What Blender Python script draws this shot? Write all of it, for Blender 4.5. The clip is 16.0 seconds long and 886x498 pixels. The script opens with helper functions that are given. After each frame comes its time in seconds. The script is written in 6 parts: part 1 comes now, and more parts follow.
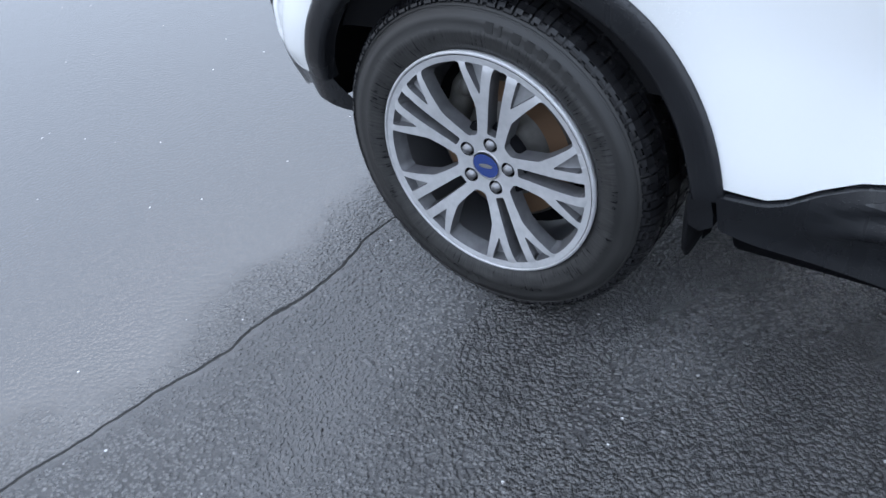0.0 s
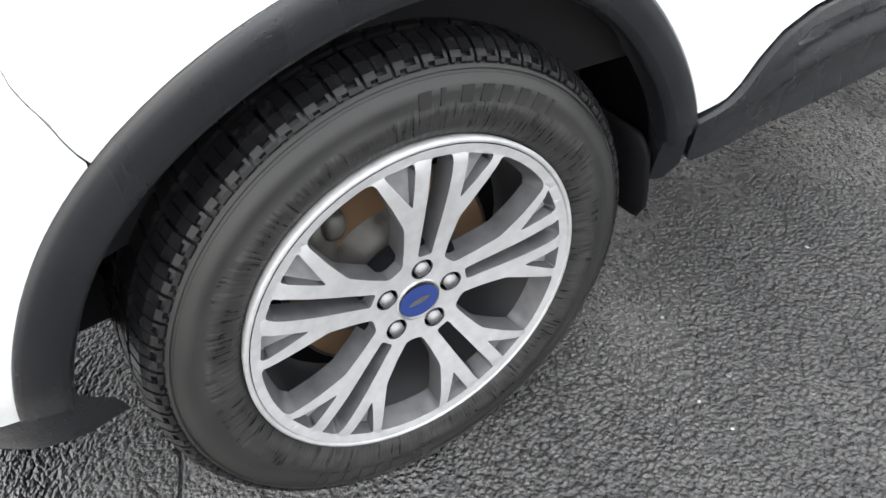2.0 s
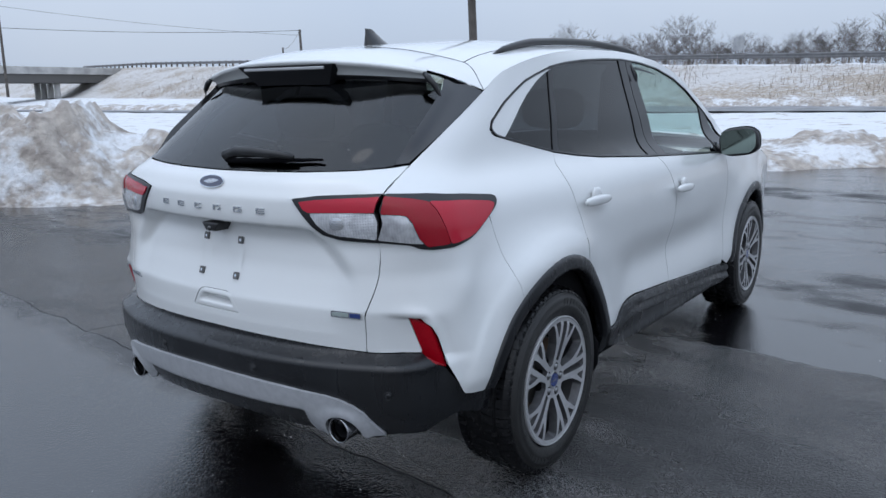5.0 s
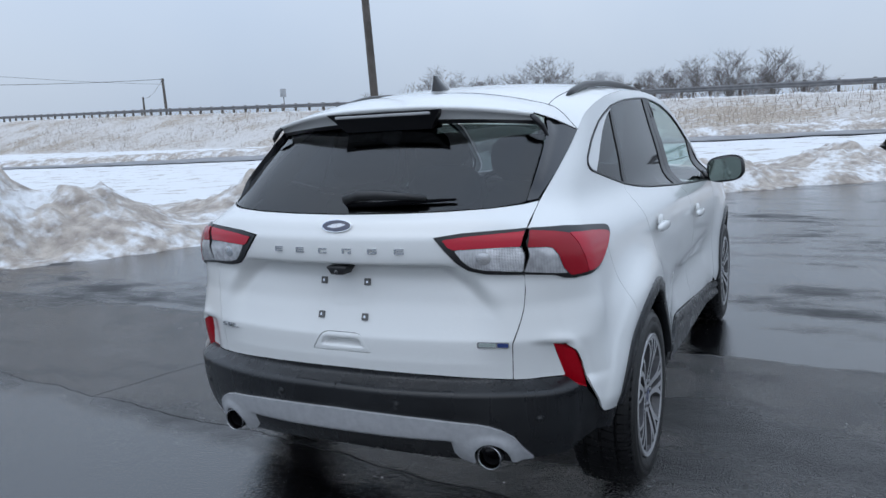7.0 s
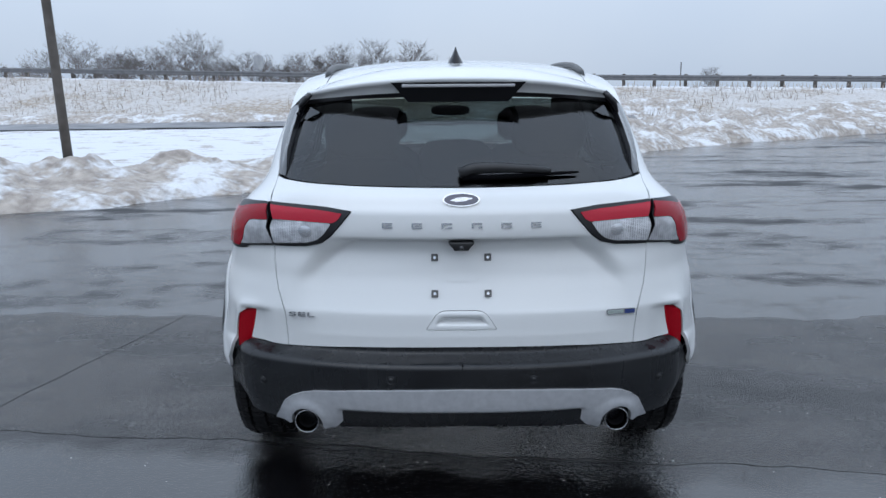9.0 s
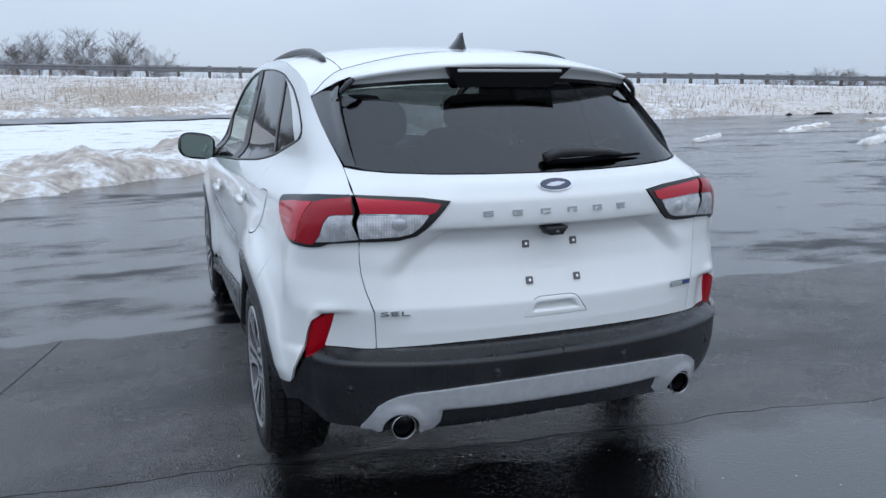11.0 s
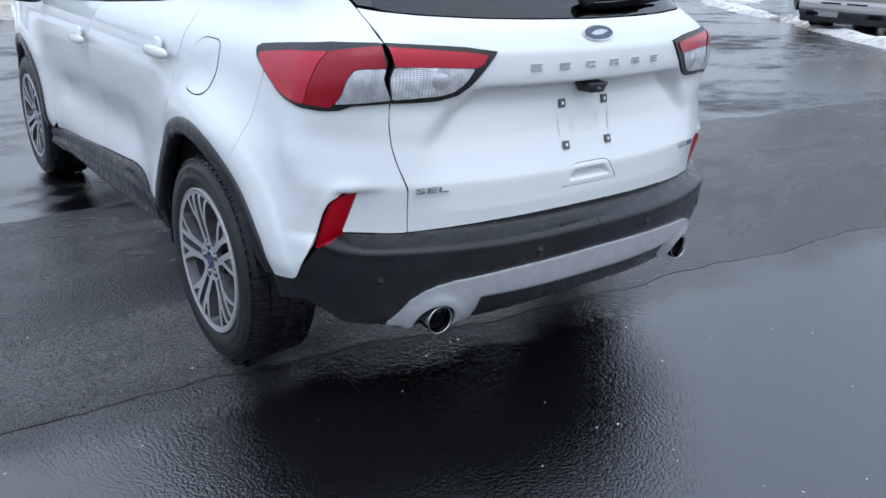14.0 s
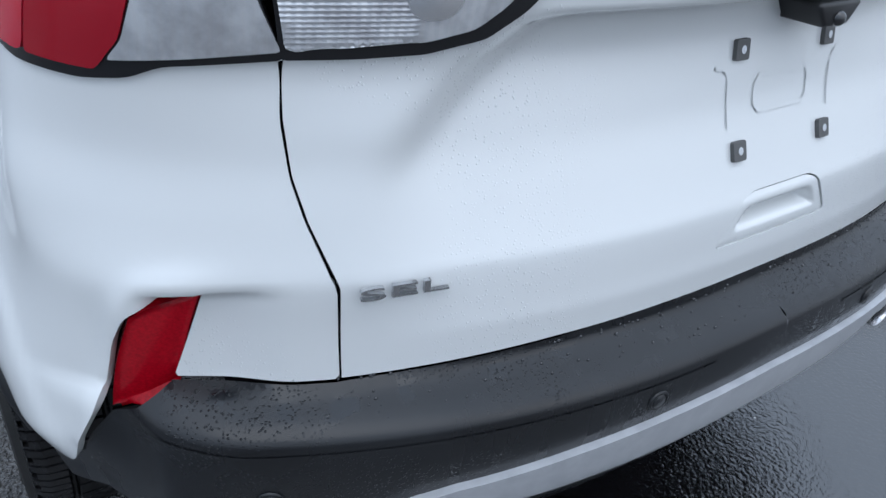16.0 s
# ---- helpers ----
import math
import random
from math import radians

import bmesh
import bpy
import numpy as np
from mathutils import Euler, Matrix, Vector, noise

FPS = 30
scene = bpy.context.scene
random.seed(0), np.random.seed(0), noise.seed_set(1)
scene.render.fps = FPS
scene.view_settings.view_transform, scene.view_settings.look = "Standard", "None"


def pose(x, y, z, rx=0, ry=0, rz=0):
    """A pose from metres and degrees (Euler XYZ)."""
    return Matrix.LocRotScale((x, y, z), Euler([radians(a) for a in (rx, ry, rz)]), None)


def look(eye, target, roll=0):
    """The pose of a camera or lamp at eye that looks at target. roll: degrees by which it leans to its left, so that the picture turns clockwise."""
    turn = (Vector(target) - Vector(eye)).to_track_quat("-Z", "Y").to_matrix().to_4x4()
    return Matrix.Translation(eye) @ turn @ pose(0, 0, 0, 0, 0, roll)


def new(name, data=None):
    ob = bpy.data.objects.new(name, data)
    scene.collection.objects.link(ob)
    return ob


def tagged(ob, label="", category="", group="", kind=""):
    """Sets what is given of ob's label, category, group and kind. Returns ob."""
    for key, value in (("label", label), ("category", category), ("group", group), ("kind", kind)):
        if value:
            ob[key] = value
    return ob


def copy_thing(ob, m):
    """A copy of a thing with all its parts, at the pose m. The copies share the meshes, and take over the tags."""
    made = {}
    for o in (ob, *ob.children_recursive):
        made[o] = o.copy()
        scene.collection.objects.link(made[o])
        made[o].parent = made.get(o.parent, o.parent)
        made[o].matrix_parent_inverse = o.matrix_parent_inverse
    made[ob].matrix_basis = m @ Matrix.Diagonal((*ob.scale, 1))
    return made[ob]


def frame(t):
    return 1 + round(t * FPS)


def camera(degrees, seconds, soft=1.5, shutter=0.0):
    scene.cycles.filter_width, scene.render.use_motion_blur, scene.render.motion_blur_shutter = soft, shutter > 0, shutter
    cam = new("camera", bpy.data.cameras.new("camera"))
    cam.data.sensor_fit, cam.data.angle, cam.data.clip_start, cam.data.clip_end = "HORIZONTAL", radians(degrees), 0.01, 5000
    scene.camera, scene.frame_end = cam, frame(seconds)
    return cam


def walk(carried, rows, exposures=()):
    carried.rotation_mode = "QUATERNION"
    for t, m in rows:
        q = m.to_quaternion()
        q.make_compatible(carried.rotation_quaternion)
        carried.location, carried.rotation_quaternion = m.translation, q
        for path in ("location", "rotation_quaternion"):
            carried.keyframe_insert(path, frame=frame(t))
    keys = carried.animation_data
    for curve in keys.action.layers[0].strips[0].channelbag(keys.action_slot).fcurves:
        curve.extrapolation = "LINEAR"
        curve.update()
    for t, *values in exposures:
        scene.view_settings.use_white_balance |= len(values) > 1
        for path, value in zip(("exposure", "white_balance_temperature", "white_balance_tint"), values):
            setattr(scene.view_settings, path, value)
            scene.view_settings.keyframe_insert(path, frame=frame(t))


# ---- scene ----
cam = camera(59.49, 16.0)
PATH = [
    (0, (1.9618, 0.7549, 1.1590), (0.7441, -0.2645, -0.0567), -7.76),
    (0.5, (1.8337, 0.3411, 1.1361), (0.4716, -0.3543, -0.1527), -11.74),
    (1, (1.6567, 0.0796, 1.1010), (0.2056, -0.2038, -0.2460), -13.00),
    (1.5, (1.5867, -0.0316, 1.0899), (0.1605, 0.1213, -0.3039), -12.72),
    (2, (1.5392, -0.2705, 1.0901), (0.2294, 0.3724, -0.2778), -8.68),
    (2.5, (1.5714, -0.6340, 1.1401), (0.3499, 0.4700, 0.0048), -2.79),
    (3, (1.6763, -1.0727, 1.2420), (0.4689, 0.2731, 0.3868), -0.65),
    (3.5, (1.7826, -1.5092, 1.3208), (0.6011, -0.0281, 0.6800), 0.11),
    (4, (2.0072, -1.9042, 1.3667), (0.8405, -0.3580, 0.8687), -0.05),
    (4.2, (2.0893, -2.0471, 1.3910), (0.9284, -0.4863, 0.9258), -0.37),
    (6.3, (2.1565, -2.8626, 1.4096), (1.0960, -1.1987, 1.0826), -2.27),
    (6.5, (1.9794, -2.9281, 1.4139), (0.9607, -1.2363, 1.0979), -2.54),
    (7, (1.4859, -3.0025, 1.4247), (0.6191, -1.2254, 1.1238), -2.73),
    (7.5, (0.9568, -3.0850, 1.4156), (0.3016, -1.2199, 1.1121), -2.45),
    (8, (0.4803, -3.0858, 1.4123), (0.0725, -1.1539, 1.0937), -1.77),
    (8.5, (0.1112, -3.1834, 1.4285), (-0.0461, -1.2200, 1.0817), -0.93),
    (9, (-0.0692, -3.2980, 1.4300), (-0.0627, -1.3325, 1.0600), -0.40),
    (9.2, (-0.1017, -3.3443, 1.4400), (-0.0414, -1.3812, 1.0620), -0.33),
    (11.3, (-1.4630, -2.9012, 1.4062), (-0.6697, -1.1078, 1.0130), -0.32),
    (11.5, (-1.6152, -2.8184, 1.4084), (-0.7471, -1.0609, 1.0117), -0.05),
    (12, (-1.9499, -2.7715, 1.4180), (-0.9380, -1.0955, 1.0096), 0.27),
    (12.5, (-2.1735, -2.7925, 1.4327), (-1.0604, -1.1889, 0.9974), 0.71),
    (13, (-2.2148, -2.7717, 1.4267), (-1.0539, -1.2194, 0.9343), 1.17),
    (13.5, (-2.0143, -2.6000, 1.3361), (-0.8561, -1.0897, 0.7215), 1.35),
    (14, (-1.7276, -2.3332, 1.3204), (-0.5890, -0.8529, 0.6047), 1.80),
    (14.5, (-1.4735, -2.0068, 1.2620), (-0.3646, -0.5522, 0.4531), 2.52),
    (15, (-1.2197, -1.7066, 1.2049), (-0.1355, -0.2691, 0.3343), 3.12),
    (15.5, (-1.0202, -1.4356, 1.1826), (0.0269, -0.0344, 0.2130), 4.10),
    (16, (-0.9032, -1.2869, 1.1599), (0.1201, 0.1006, 0.1462), 4.00),
]
walk(cam, [(t, look(e, a, r)) for t, e, a, r in PATH], exposures=[
    (0, 1.05, 6500, 12), (.5, 1.15, 6500, 12), (1, 1.42, 6500, 12), (1.5, 1.55, 6900, 12), (2, 1.8, 8200, 12), (2.5, 1.3, 6600, 12), (3, .35, 6500, 12), (3.5, .15, 6500, 12), (4, 0, 6500, 12),
    (6.5, -.2, 6500, 10), (7, -.2, 6500, 10), (9, -.08, 6500, 10), (11.5, -.03, 6500, 10), (12.5, -.03, 6500, 10), (13.5, .15, 6500, 10), (14.5, .4, 6500, 10), (16, .3, 6500, 10)])

# ---------- sky, sun, exposure ----------
world = bpy.data.worlds.new("sky")
scene.world = world
world.use_nodes = True
wt = world.node_tree
wt.nodes.clear()
w_out, w_bg, w_sky = (wt.nodes.new("ShaderNode" + k) for k in ("OutputWorld", "Background", "TexSky"))
w_sky.sky_type, w_sky.sun_disc = "NISHITA", False
w_sky.sun_elevation, w_sky.sun_rotation = radians(38), radians(160)
w_sky.air_density, w_sky.dust_density, w_sky.ozone_density = 1.0, 4.0, 1.0
w_mix, w_grey, w_map, w_cloud = (wt.nodes.new("ShaderNode" + k) for k in ("MixRGB", "RGB", "TexCoord", "TexNoise"))
w_ramp = wt.nodes.new("ShaderNodeValToRGB")
# a closed layer of cloud: light, bluish, a little uneven
w_cloud.inputs["Scale"].default_value, w_cloud.inputs["Detail"].default_value = 1.5, 5
wt.links.new(w_map.outputs["Generated"], w_cloud.inputs["Vector"])
w_ramp.color_ramp.elements[0].position, w_ramp.color_ramp.elements[0].color = .3, (5.6, 6.9, 8.9, 1)
w_ramp.color_ramp.elements[1].position, w_ramp.color_ramp.elements[1].color = .7, (7.0, 8.1, 9.7, 1)
wt.links.new(w_cloud.outputs["Fac"], w_ramp.inputs["Fac"])
# overcast skies are brighter overhead than at the horizon
w_xyz, w_up, w_mul = (wt.nodes.new("ShaderNode" + k) for k in ("SeparateXYZ", "MapRange", "VectorMath"))
wt.links.new(w_map.outputs["Generated"], w_xyz.inputs["Vector"])
wt.links.new(w_xyz.outputs["Z"], w_up.inputs["Value"])
w_up.inputs["To Min"].default_value, w_up.inputs["To Max"].default_value = 1.0, 2.6
w_mul.operation = "MULTIPLY"
wt.links.new(w_ramp.outputs["Color"], w_mul.inputs[0])
wt.links.new(w_up.outputs["Result"], w_mul.inputs[1])
w_mix.inputs["Fac"].default_value = .9
wt.links.new(w_sky.outputs["Color"], w_mix.inputs["Color1"])
wt.links.new(w_mul.outputs["Vector"], w_mix.inputs["Color2"])
wt.links.new(w_mix.outputs["Color"], w_bg.inputs["Color"])
w_bg.inputs["Strength"].default_value = .089
wt.links.new(w_bg.outputs["Background"], w_out.inputs["Surface"])
sun = new("sun", bpy.data.lights.new("sun", "SUN"))
sun.data.energy, sun.data.angle, sun.data.color = .35, radians(40), (1, .97, .93)
sun.matrix_world = look((0, 0, 30), (8, 14, 0))


# ---------- materials ----------
def mat(name, color=(.5, .5, .5), rough=.5, metal=0.0, coat=0.0, spec=.5):
    m = bpy.data.materials.new(name)
    m.use_nodes = True
    b = m.node_tree.nodes["Principled BSDF"]
    b.inputs["Base Color"].default_value = (*color, 1)
    b.inputs["Roughness"].default_value, b.inputs["Metallic"].default_value = rough, metal
    b.inputs["Coat Weight"].default_value, b.inputs["Coat Roughness"].default_value = coat, .04
    b.inputs["Specular IOR Level"].default_value = spec
    return m


def node(m, kind, **values):
    n = m.node_tree.nodes.new("ShaderNode" + kind)
    for key, value in values.items():
        n.inputs[key.replace("_", " ")].default_value = value
    return n


def link(m, a, out, b, inp):
    m.node_tree.links.new(a.outputs[out], b.inputs[inp])


def ramp(m, src, out, stops):
    r = m.node_tree.nodes.new("ShaderNodeValToRGB")
    e = r.color_ramp.elements
    while len(e) < len(stops):
        e.new(.5)
    for el, (p, c) in zip(e, stops):
        el.position, el.color = p, (*c, 1) if isinstance(c, tuple) else (c, c, c, 1)
    link(m, src, out, r, "Fac")
    return r


def bsdf(m):
    return m.node_tree.nodes["Principled BSDF"]


def speckle(m, scale, low, high, amount_rough=None, bump=0.0, bump_scale=None, detail=6, dist=.01):
    """Colour between low and high over noise, roughness too, and a fine relief."""
    pos = node(m, "NewGeometry")
    n = node(m, "TexNoise", Scale=scale, Detail=detail)
    link(m, pos, "Position", n, "Vector")
    link(m, ramp(m, n, "Fac", ((.32, low), (.68, high))), "Color", bsdf(m), "Base Color")
    if amount_rough:
        link(m, ramp(m, n, "Fac", ((.3, amount_rough[0]), (.7, amount_rough[1]))), "Color", bsdf(m), "Roughness")
    if bump:
        f = node(m, "TexNoise", Scale=bump_scale or scale * 6, Detail=4)
        link(m, pos, "Position", f, "Vector")
        bp = node(m, "Bump", Strength=bump, Distance=dist)
        link(m, f, "Fac", bp, "Height")
        link(m, bp, "Normal", bsdf(m), "Normal")
    return m


def droplets(m, scale=160.0, strength=.25, share=.22):
    """Scattered beads of water: small domes in some cells only."""
    pos, v = node(m, "NewGeometry"), node(m, "TexVoronoi", Scale=scale)
    n = node(m, "TexNoise", Scale=3.0, Detail=3)
    link(m, pos, "Position", v, "Vector")
    link(m, pos, "Position", n, "Vector")
    dome = ramp(m, v, "Distance", ((0, 1.0), (share, 0.0)))
    patch = ramp(m, n, "Fac", ((.48, 0.0), (.62, 1.0)))
    mul = m.node_tree.nodes.new("ShaderNodeMath")
    mul.operation = "MULTIPLY"
    link(m, dome, "Color", mul, 0)
    link(m, patch, "Color", mul, 1)
    bp = node(m, "Bump", Strength=strength, Distance=.004)
    link(m, mul, "Value", bp, "Height")
    link(m, bp, "Normal", bsdf(m), "Normal")
    link(m, bp, "Normal", bsdf(m), "Coat Normal")
    return m


def pane_glass(name, tint, gloss=.03, least=.042):
    """Thin sheet of glass: clear to look through, tinted, with a mirror gloss that grows at a slant."""
    m = bpy.data.materials.new(name)
    m.use_nodes = True
    t = m.node_tree
    t.nodes.clear()
    out, mix, tr, gl, fr, pw, ma = (t.nodes.new("ShaderNode" + k) for k in ("OutputMaterial", "MixShader", "BsdfTransparent", "BsdfGlossy", "LayerWeight", "Math", "Math"))
    tr.inputs["Color"].default_value = (*tint, 1)
    gl.inputs["Roughness"].default_value, gl.inputs["Color"].default_value = gloss, (.9, .9, .9, 1)
    fr.inputs["Blend"].default_value = .5
    pw.operation, ma.operation = "POWER", "MULTIPLY_ADD"
    pw.inputs[1].default_value = 5
    ma.inputs[1].default_value, ma.inputs[2].default_value = .94, least
    t.links.new(fr.outputs["Facing"], pw.inputs[0])
    t.links.new(pw.outputs["Value"], ma.inputs[0])
    t.links.new(ma.outputs["Value"], mix.inputs["Fac"])
    t.links.new(tr.outputs["BSDF"], mix.inputs[1])
    t.links.new(gl.outputs["BSDF"], mix.inputs[2])
    t.links.new(mix.outputs["Shader"], out.inputs["Surface"])
    return m


PAINT = droplets(mat("white_paint", (.70, .712, .708), .32, coat=1.0), 190, .46, .26)
PAINT_PLAIN = mat("white_paint_plain", (.70, .712, .708), .32, coat=1.0)
CLAD = speckle(mat("dark_plastic", (.03, .03, .034), .42, spec=.42), 5, (.006, .0065, .008), (.0135, .0145, .0165), (.20, .38), .12, 900, dist=.001)
CLAD = droplets(CLAD, 230, .6, .34)
drip_map, drip, drip_mix = node(CLAD, "Mapping"), node(CLAD, "TexNoise", Scale=1.0, Detail=4), node(CLAD, "MixRGB")
drip_map.inputs["Scale"].default_value = (28, 28, 2.2)
link(CLAD, node(CLAD, "NewGeometry"), "Position", drip_map, "Vector")
link(CLAD, drip_map, "Vector", drip, "Vector")
link(CLAD, ramp(CLAD, drip, "Fac", ((.56, 0.0), (.62, 1.0))), "Color", drip_mix, "Fac")
CLAD.node_tree.links.new(bsdf(CLAD).inputs["Roughness"].links[0].from_socket, drip_mix.inputs["Color1"])
drip_mix.inputs["Color2"].default_value = (.10, .10, .10, 1)
link(CLAD, drip_mix, "Color", bsdf(CLAD), "Roughness")
BLACK_GLOSS = mat("gloss_black", (.008, .008, .010), .10, coat=.6)
BLACK_TRIM = mat("black_trim", (.008, .008, .010), .32)
SEAM = mat("panel_gap", (.003, .003, .004), .8, spec=.05)


def make_rubber():
    """Tyre sidewall: a dusty inner part scored by fine radial marks, a cleaner, smoother band outside, wiped in places."""
    m = mat("tyre_rubber", (.02, .02, .02), .6, spec=.4)
    tc, xyz, com = node(m, "TexCoord"), node(m, "SeparateXYZ"), node(m, "CombineXYZ")
    link(m, tc, "Object", xyz, "Vector")

    def sums(op, a, b=None, c=None):
        n = m.node_tree.nodes.new("ShaderNodeMath")
        n.operation = op
        for k, v in enumerate((a, b, c)):
            if isinstance(v, tuple):
                m.node_tree.links.new(v[0].outputs[v[1]], n.inputs[k])
            elif v is not None:
                n.inputs[k].default_value = v
        return (n, "Value")

    rad = sums("SQRT", sums("ADD", sums("MULTIPLY", (xyz, "Y"), (xyz, "Y")), sums("MULTIPLY", (xyz, "Z"), (xyz, "Z"))))
    ang = sums("ARCTAN2", (xyz, "Y"), (xyz, "Z"))
    m.node_tree.links.new(ang[0].outputs["Value"], com.inputs["X"])
    m.node_tree.links.new(rad[0].outputs["Value"], com.inputs["Y"])
    streak, patch, fine, edge = (node(m, "TexNoise", Scale=1.0, Detail=5, Distortion=d) for d in (.6, 0, 0, 0))
    for n, sc in ((streak, (75, 26, 1)), (patch, (3.2, 40, 1)), (fine, (160, 300, 1)), (edge, (2.4, 2, 1))):
        mp = node(m, "Mapping")
        mp.inputs["Scale"].default_value = sc
        link(m, com, "Vector", mp, "Vector")
        link(m, mp, "Vector", n, "Vector")
    ring = node(m, "MapRange")
    ring.interpolation_type = "SMOOTHSTEP"
    where = sums("ADD", rad, sums("MULTIPLY", sums("SUBTRACT", (edge, "Fac"), .5), .05))
    m.node_tree.links.new(where[0].outputs["Value"], ring.inputs["Value"])
    ring.inputs["From Min"].default_value, ring.inputs["From Max"].default_value = .286, .290
    marks = sums("MULTIPLY", sums("ADD", (streak, "Fac"), sums("MULTIPLY", (patch, "Fac"), .55)), sums("SUBTRACT", 1.0, (ring, "Result")))
    level = sums("ADD", marks, sums("MULTIPLY", (ring, "Result"), sums("ADD", .60, sums("MULTIPLY", (patch, "Fac"), .30))))
    level = sums("ADD", level, sums("MULTIPLY", sums("SUBTRACT", (fine, "Fac"), .5), .16))
    link(m, ramp(m, level[0], "Value", ((.56, (.005, .005, .0055)), (.68, (.014, .014, .014)), (.95, (.036, .035, .0335)))), "Color", bsdf(m), "Base Color")
    link(m, ramp(m, level[0], "Value", ((.58, .22), (.80, .55))), "Color", bsdf(m), "Roughness")
    bp = node(m, "Bump", Strength=.45, Distance=.0015)
    link(m, level[0], "Value", bp, "Height")
    link(m, bp, "Normal", bsdf(m), "Normal")
    return m


RUBBER = make_rubber()
TREAD = speckle(mat("wet_tread", (.012, .012, .013), .22, spec=.25), 30, (.007, .007, .008), (.014, .014, .015), (.12, .34))
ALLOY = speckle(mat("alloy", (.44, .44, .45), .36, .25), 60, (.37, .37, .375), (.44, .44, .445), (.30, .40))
# Darker copies of the alloy; the barrel's includes the shade behind the spokes.
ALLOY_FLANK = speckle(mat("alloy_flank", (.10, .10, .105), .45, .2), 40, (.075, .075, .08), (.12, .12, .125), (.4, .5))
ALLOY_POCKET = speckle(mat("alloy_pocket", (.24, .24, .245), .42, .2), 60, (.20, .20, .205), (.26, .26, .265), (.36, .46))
ALLOY_SHADED = mat("alloy_shade", (.055, .055, .058), .5, .2)
SILVER = speckle(mat("silver_plastic", (.5, .51, .53), .33, .3), 40, (.44, .45, .47), (.52, .53, .55), (.28, .38))
CHROME = mat("chrome", (.62, .63, .65), .10, 1.0)
TIP_CHROME = mat("tip_chrome", (.42, .42, .43), .14, 1.0)
STEEL = speckle(mat("brake_steel", (.10, .10, .09), .5, .3), 25, (.035, .03, .025), (.10, .097, .09), (.4, .6))
RUST = mat("rust", (.11, .06, .03), .7)
DARK = mat("dark_inside", (.004, .004, .005), .85, spec=.08)
NUT = mat("dull_nut", (.20, .20, .205), .38, .8)
LINER = mat("liner", (.006, .006, .007), .7, spec=.12)
RED_LENS = droplets(mat("red_lens", (.46, .014, .034), .10, coat=.35, spec=.25), 220, .3, .3)
DEEP_RED = droplets(mat("deep_red_lens", (.30, .004, .014), .10, coat=.35, spec=.25), 220, .3, .3)
REFLEX = speckle(mat("reflector_red", (.30, .003, .010), .24, coat=.1, spec=.15), 300, (.30, .002, .009), (.46, .003, .013))


def make_clear_lens():
    """Clear cover over a silvered, ribbed reflector."""
    m = mat("clear_lens", (.55, .56, .58), .16, .55, coat=.6)
    g = node(m, "NewGeometry")
    w, n = node(m, "TexWave", Scale=38.0, Distortion=1.5), node(m, "TexNoise", Scale=34.0, Detail=4)
    w.bands_direction = "X"
    link(m, g, "Position", w, "Vector")
    link(m, g, "Position", n, "Vector")
    link(m, ramp(m, n, "Fac", ((.36, (.50, .50, .52)), (.50, (.60, .61, .63)), (.64, (.72, .73, .75)))), "Color", bsdf(m), "Base Color")
    bp = node(m, "Bump", Strength=.22, Distance=.004)
    link(m, w, "Fac", bp, "Height")
    link(m, bp, "Normal", bsdf(m), "Normal")
    return m


CLEAR_LENS = make_clear_lens()
BULB = mat("lamp_silver", (.72, .73, .75), .15, .9)
LETTER = mat("letter_chrome", (.50, .51, .53), .2, 1.0)
DEEP_BLUE = mat("deep_blue_enamel", (.006, .012, .05), .2, coat=.8)
BLUE = mat("blue_enamel", (.012, .035, .16), .2, coat=.8)
PRIVACY = pane_glass("privacy_glass", (.035, .037, .042), least=.062)
REAR_PANE = pane_glass("rear_glass", (.13, .142, .146), least=.062)
CLEAR_PANE = pane_glass("clear_glass", (.62, .74, .70))
MIRROR = mat("mirror_glass", (.20, .25, .23), .05, 1.0)
DROP = mat("water_drop", (.030, .031, .034), .05, coat=.6)
SEAT = mat("seat_cloth", (.012, .012, .013), .85, spec=.1)


# ---------- the body's surface: rear profile, plan bow, side width, corner ----------
def hermite(q, xs, ys):
    """A smooth monotone curve through a few key values."""
    xs, ys = np.asarray(xs, float), np.asarray(ys, float)
    d = np.diff(ys) / np.diff(xs)
    m = np.zeros_like(ys)
    m[1:-1] = np.where(d[:-1] * d[1:] > 0, 2 * d[:-1] * d[1:] / (d[:-1] + d[1:] + 1e-12), 0)
    m[0], m[-1] = d[0], d[-1]
    q = np.clip(np.asarray(q, float), xs[0], xs[-1])
    i = np.clip(np.searchsorted(xs, q) - 1, 0, len(xs) - 2)
    h = xs[i + 1] - xs[i]
    t = (q - xs[i]) / h
    return ((2 * t**3 - 3 * t**2 + 1) * ys[i] + (t**3 - 2 * t**2 + t) * h * m[i]
            + (3 * t**2 - 2 * t**3) * ys[i + 1] + (t**3 - t**2) * h * m[i + 1])


def smooth(a, b, q):
    t = np.clip((np.asarray(q, float) - a) / (b - a), 0, 1)
    return t * t * (3 - 2 * t)


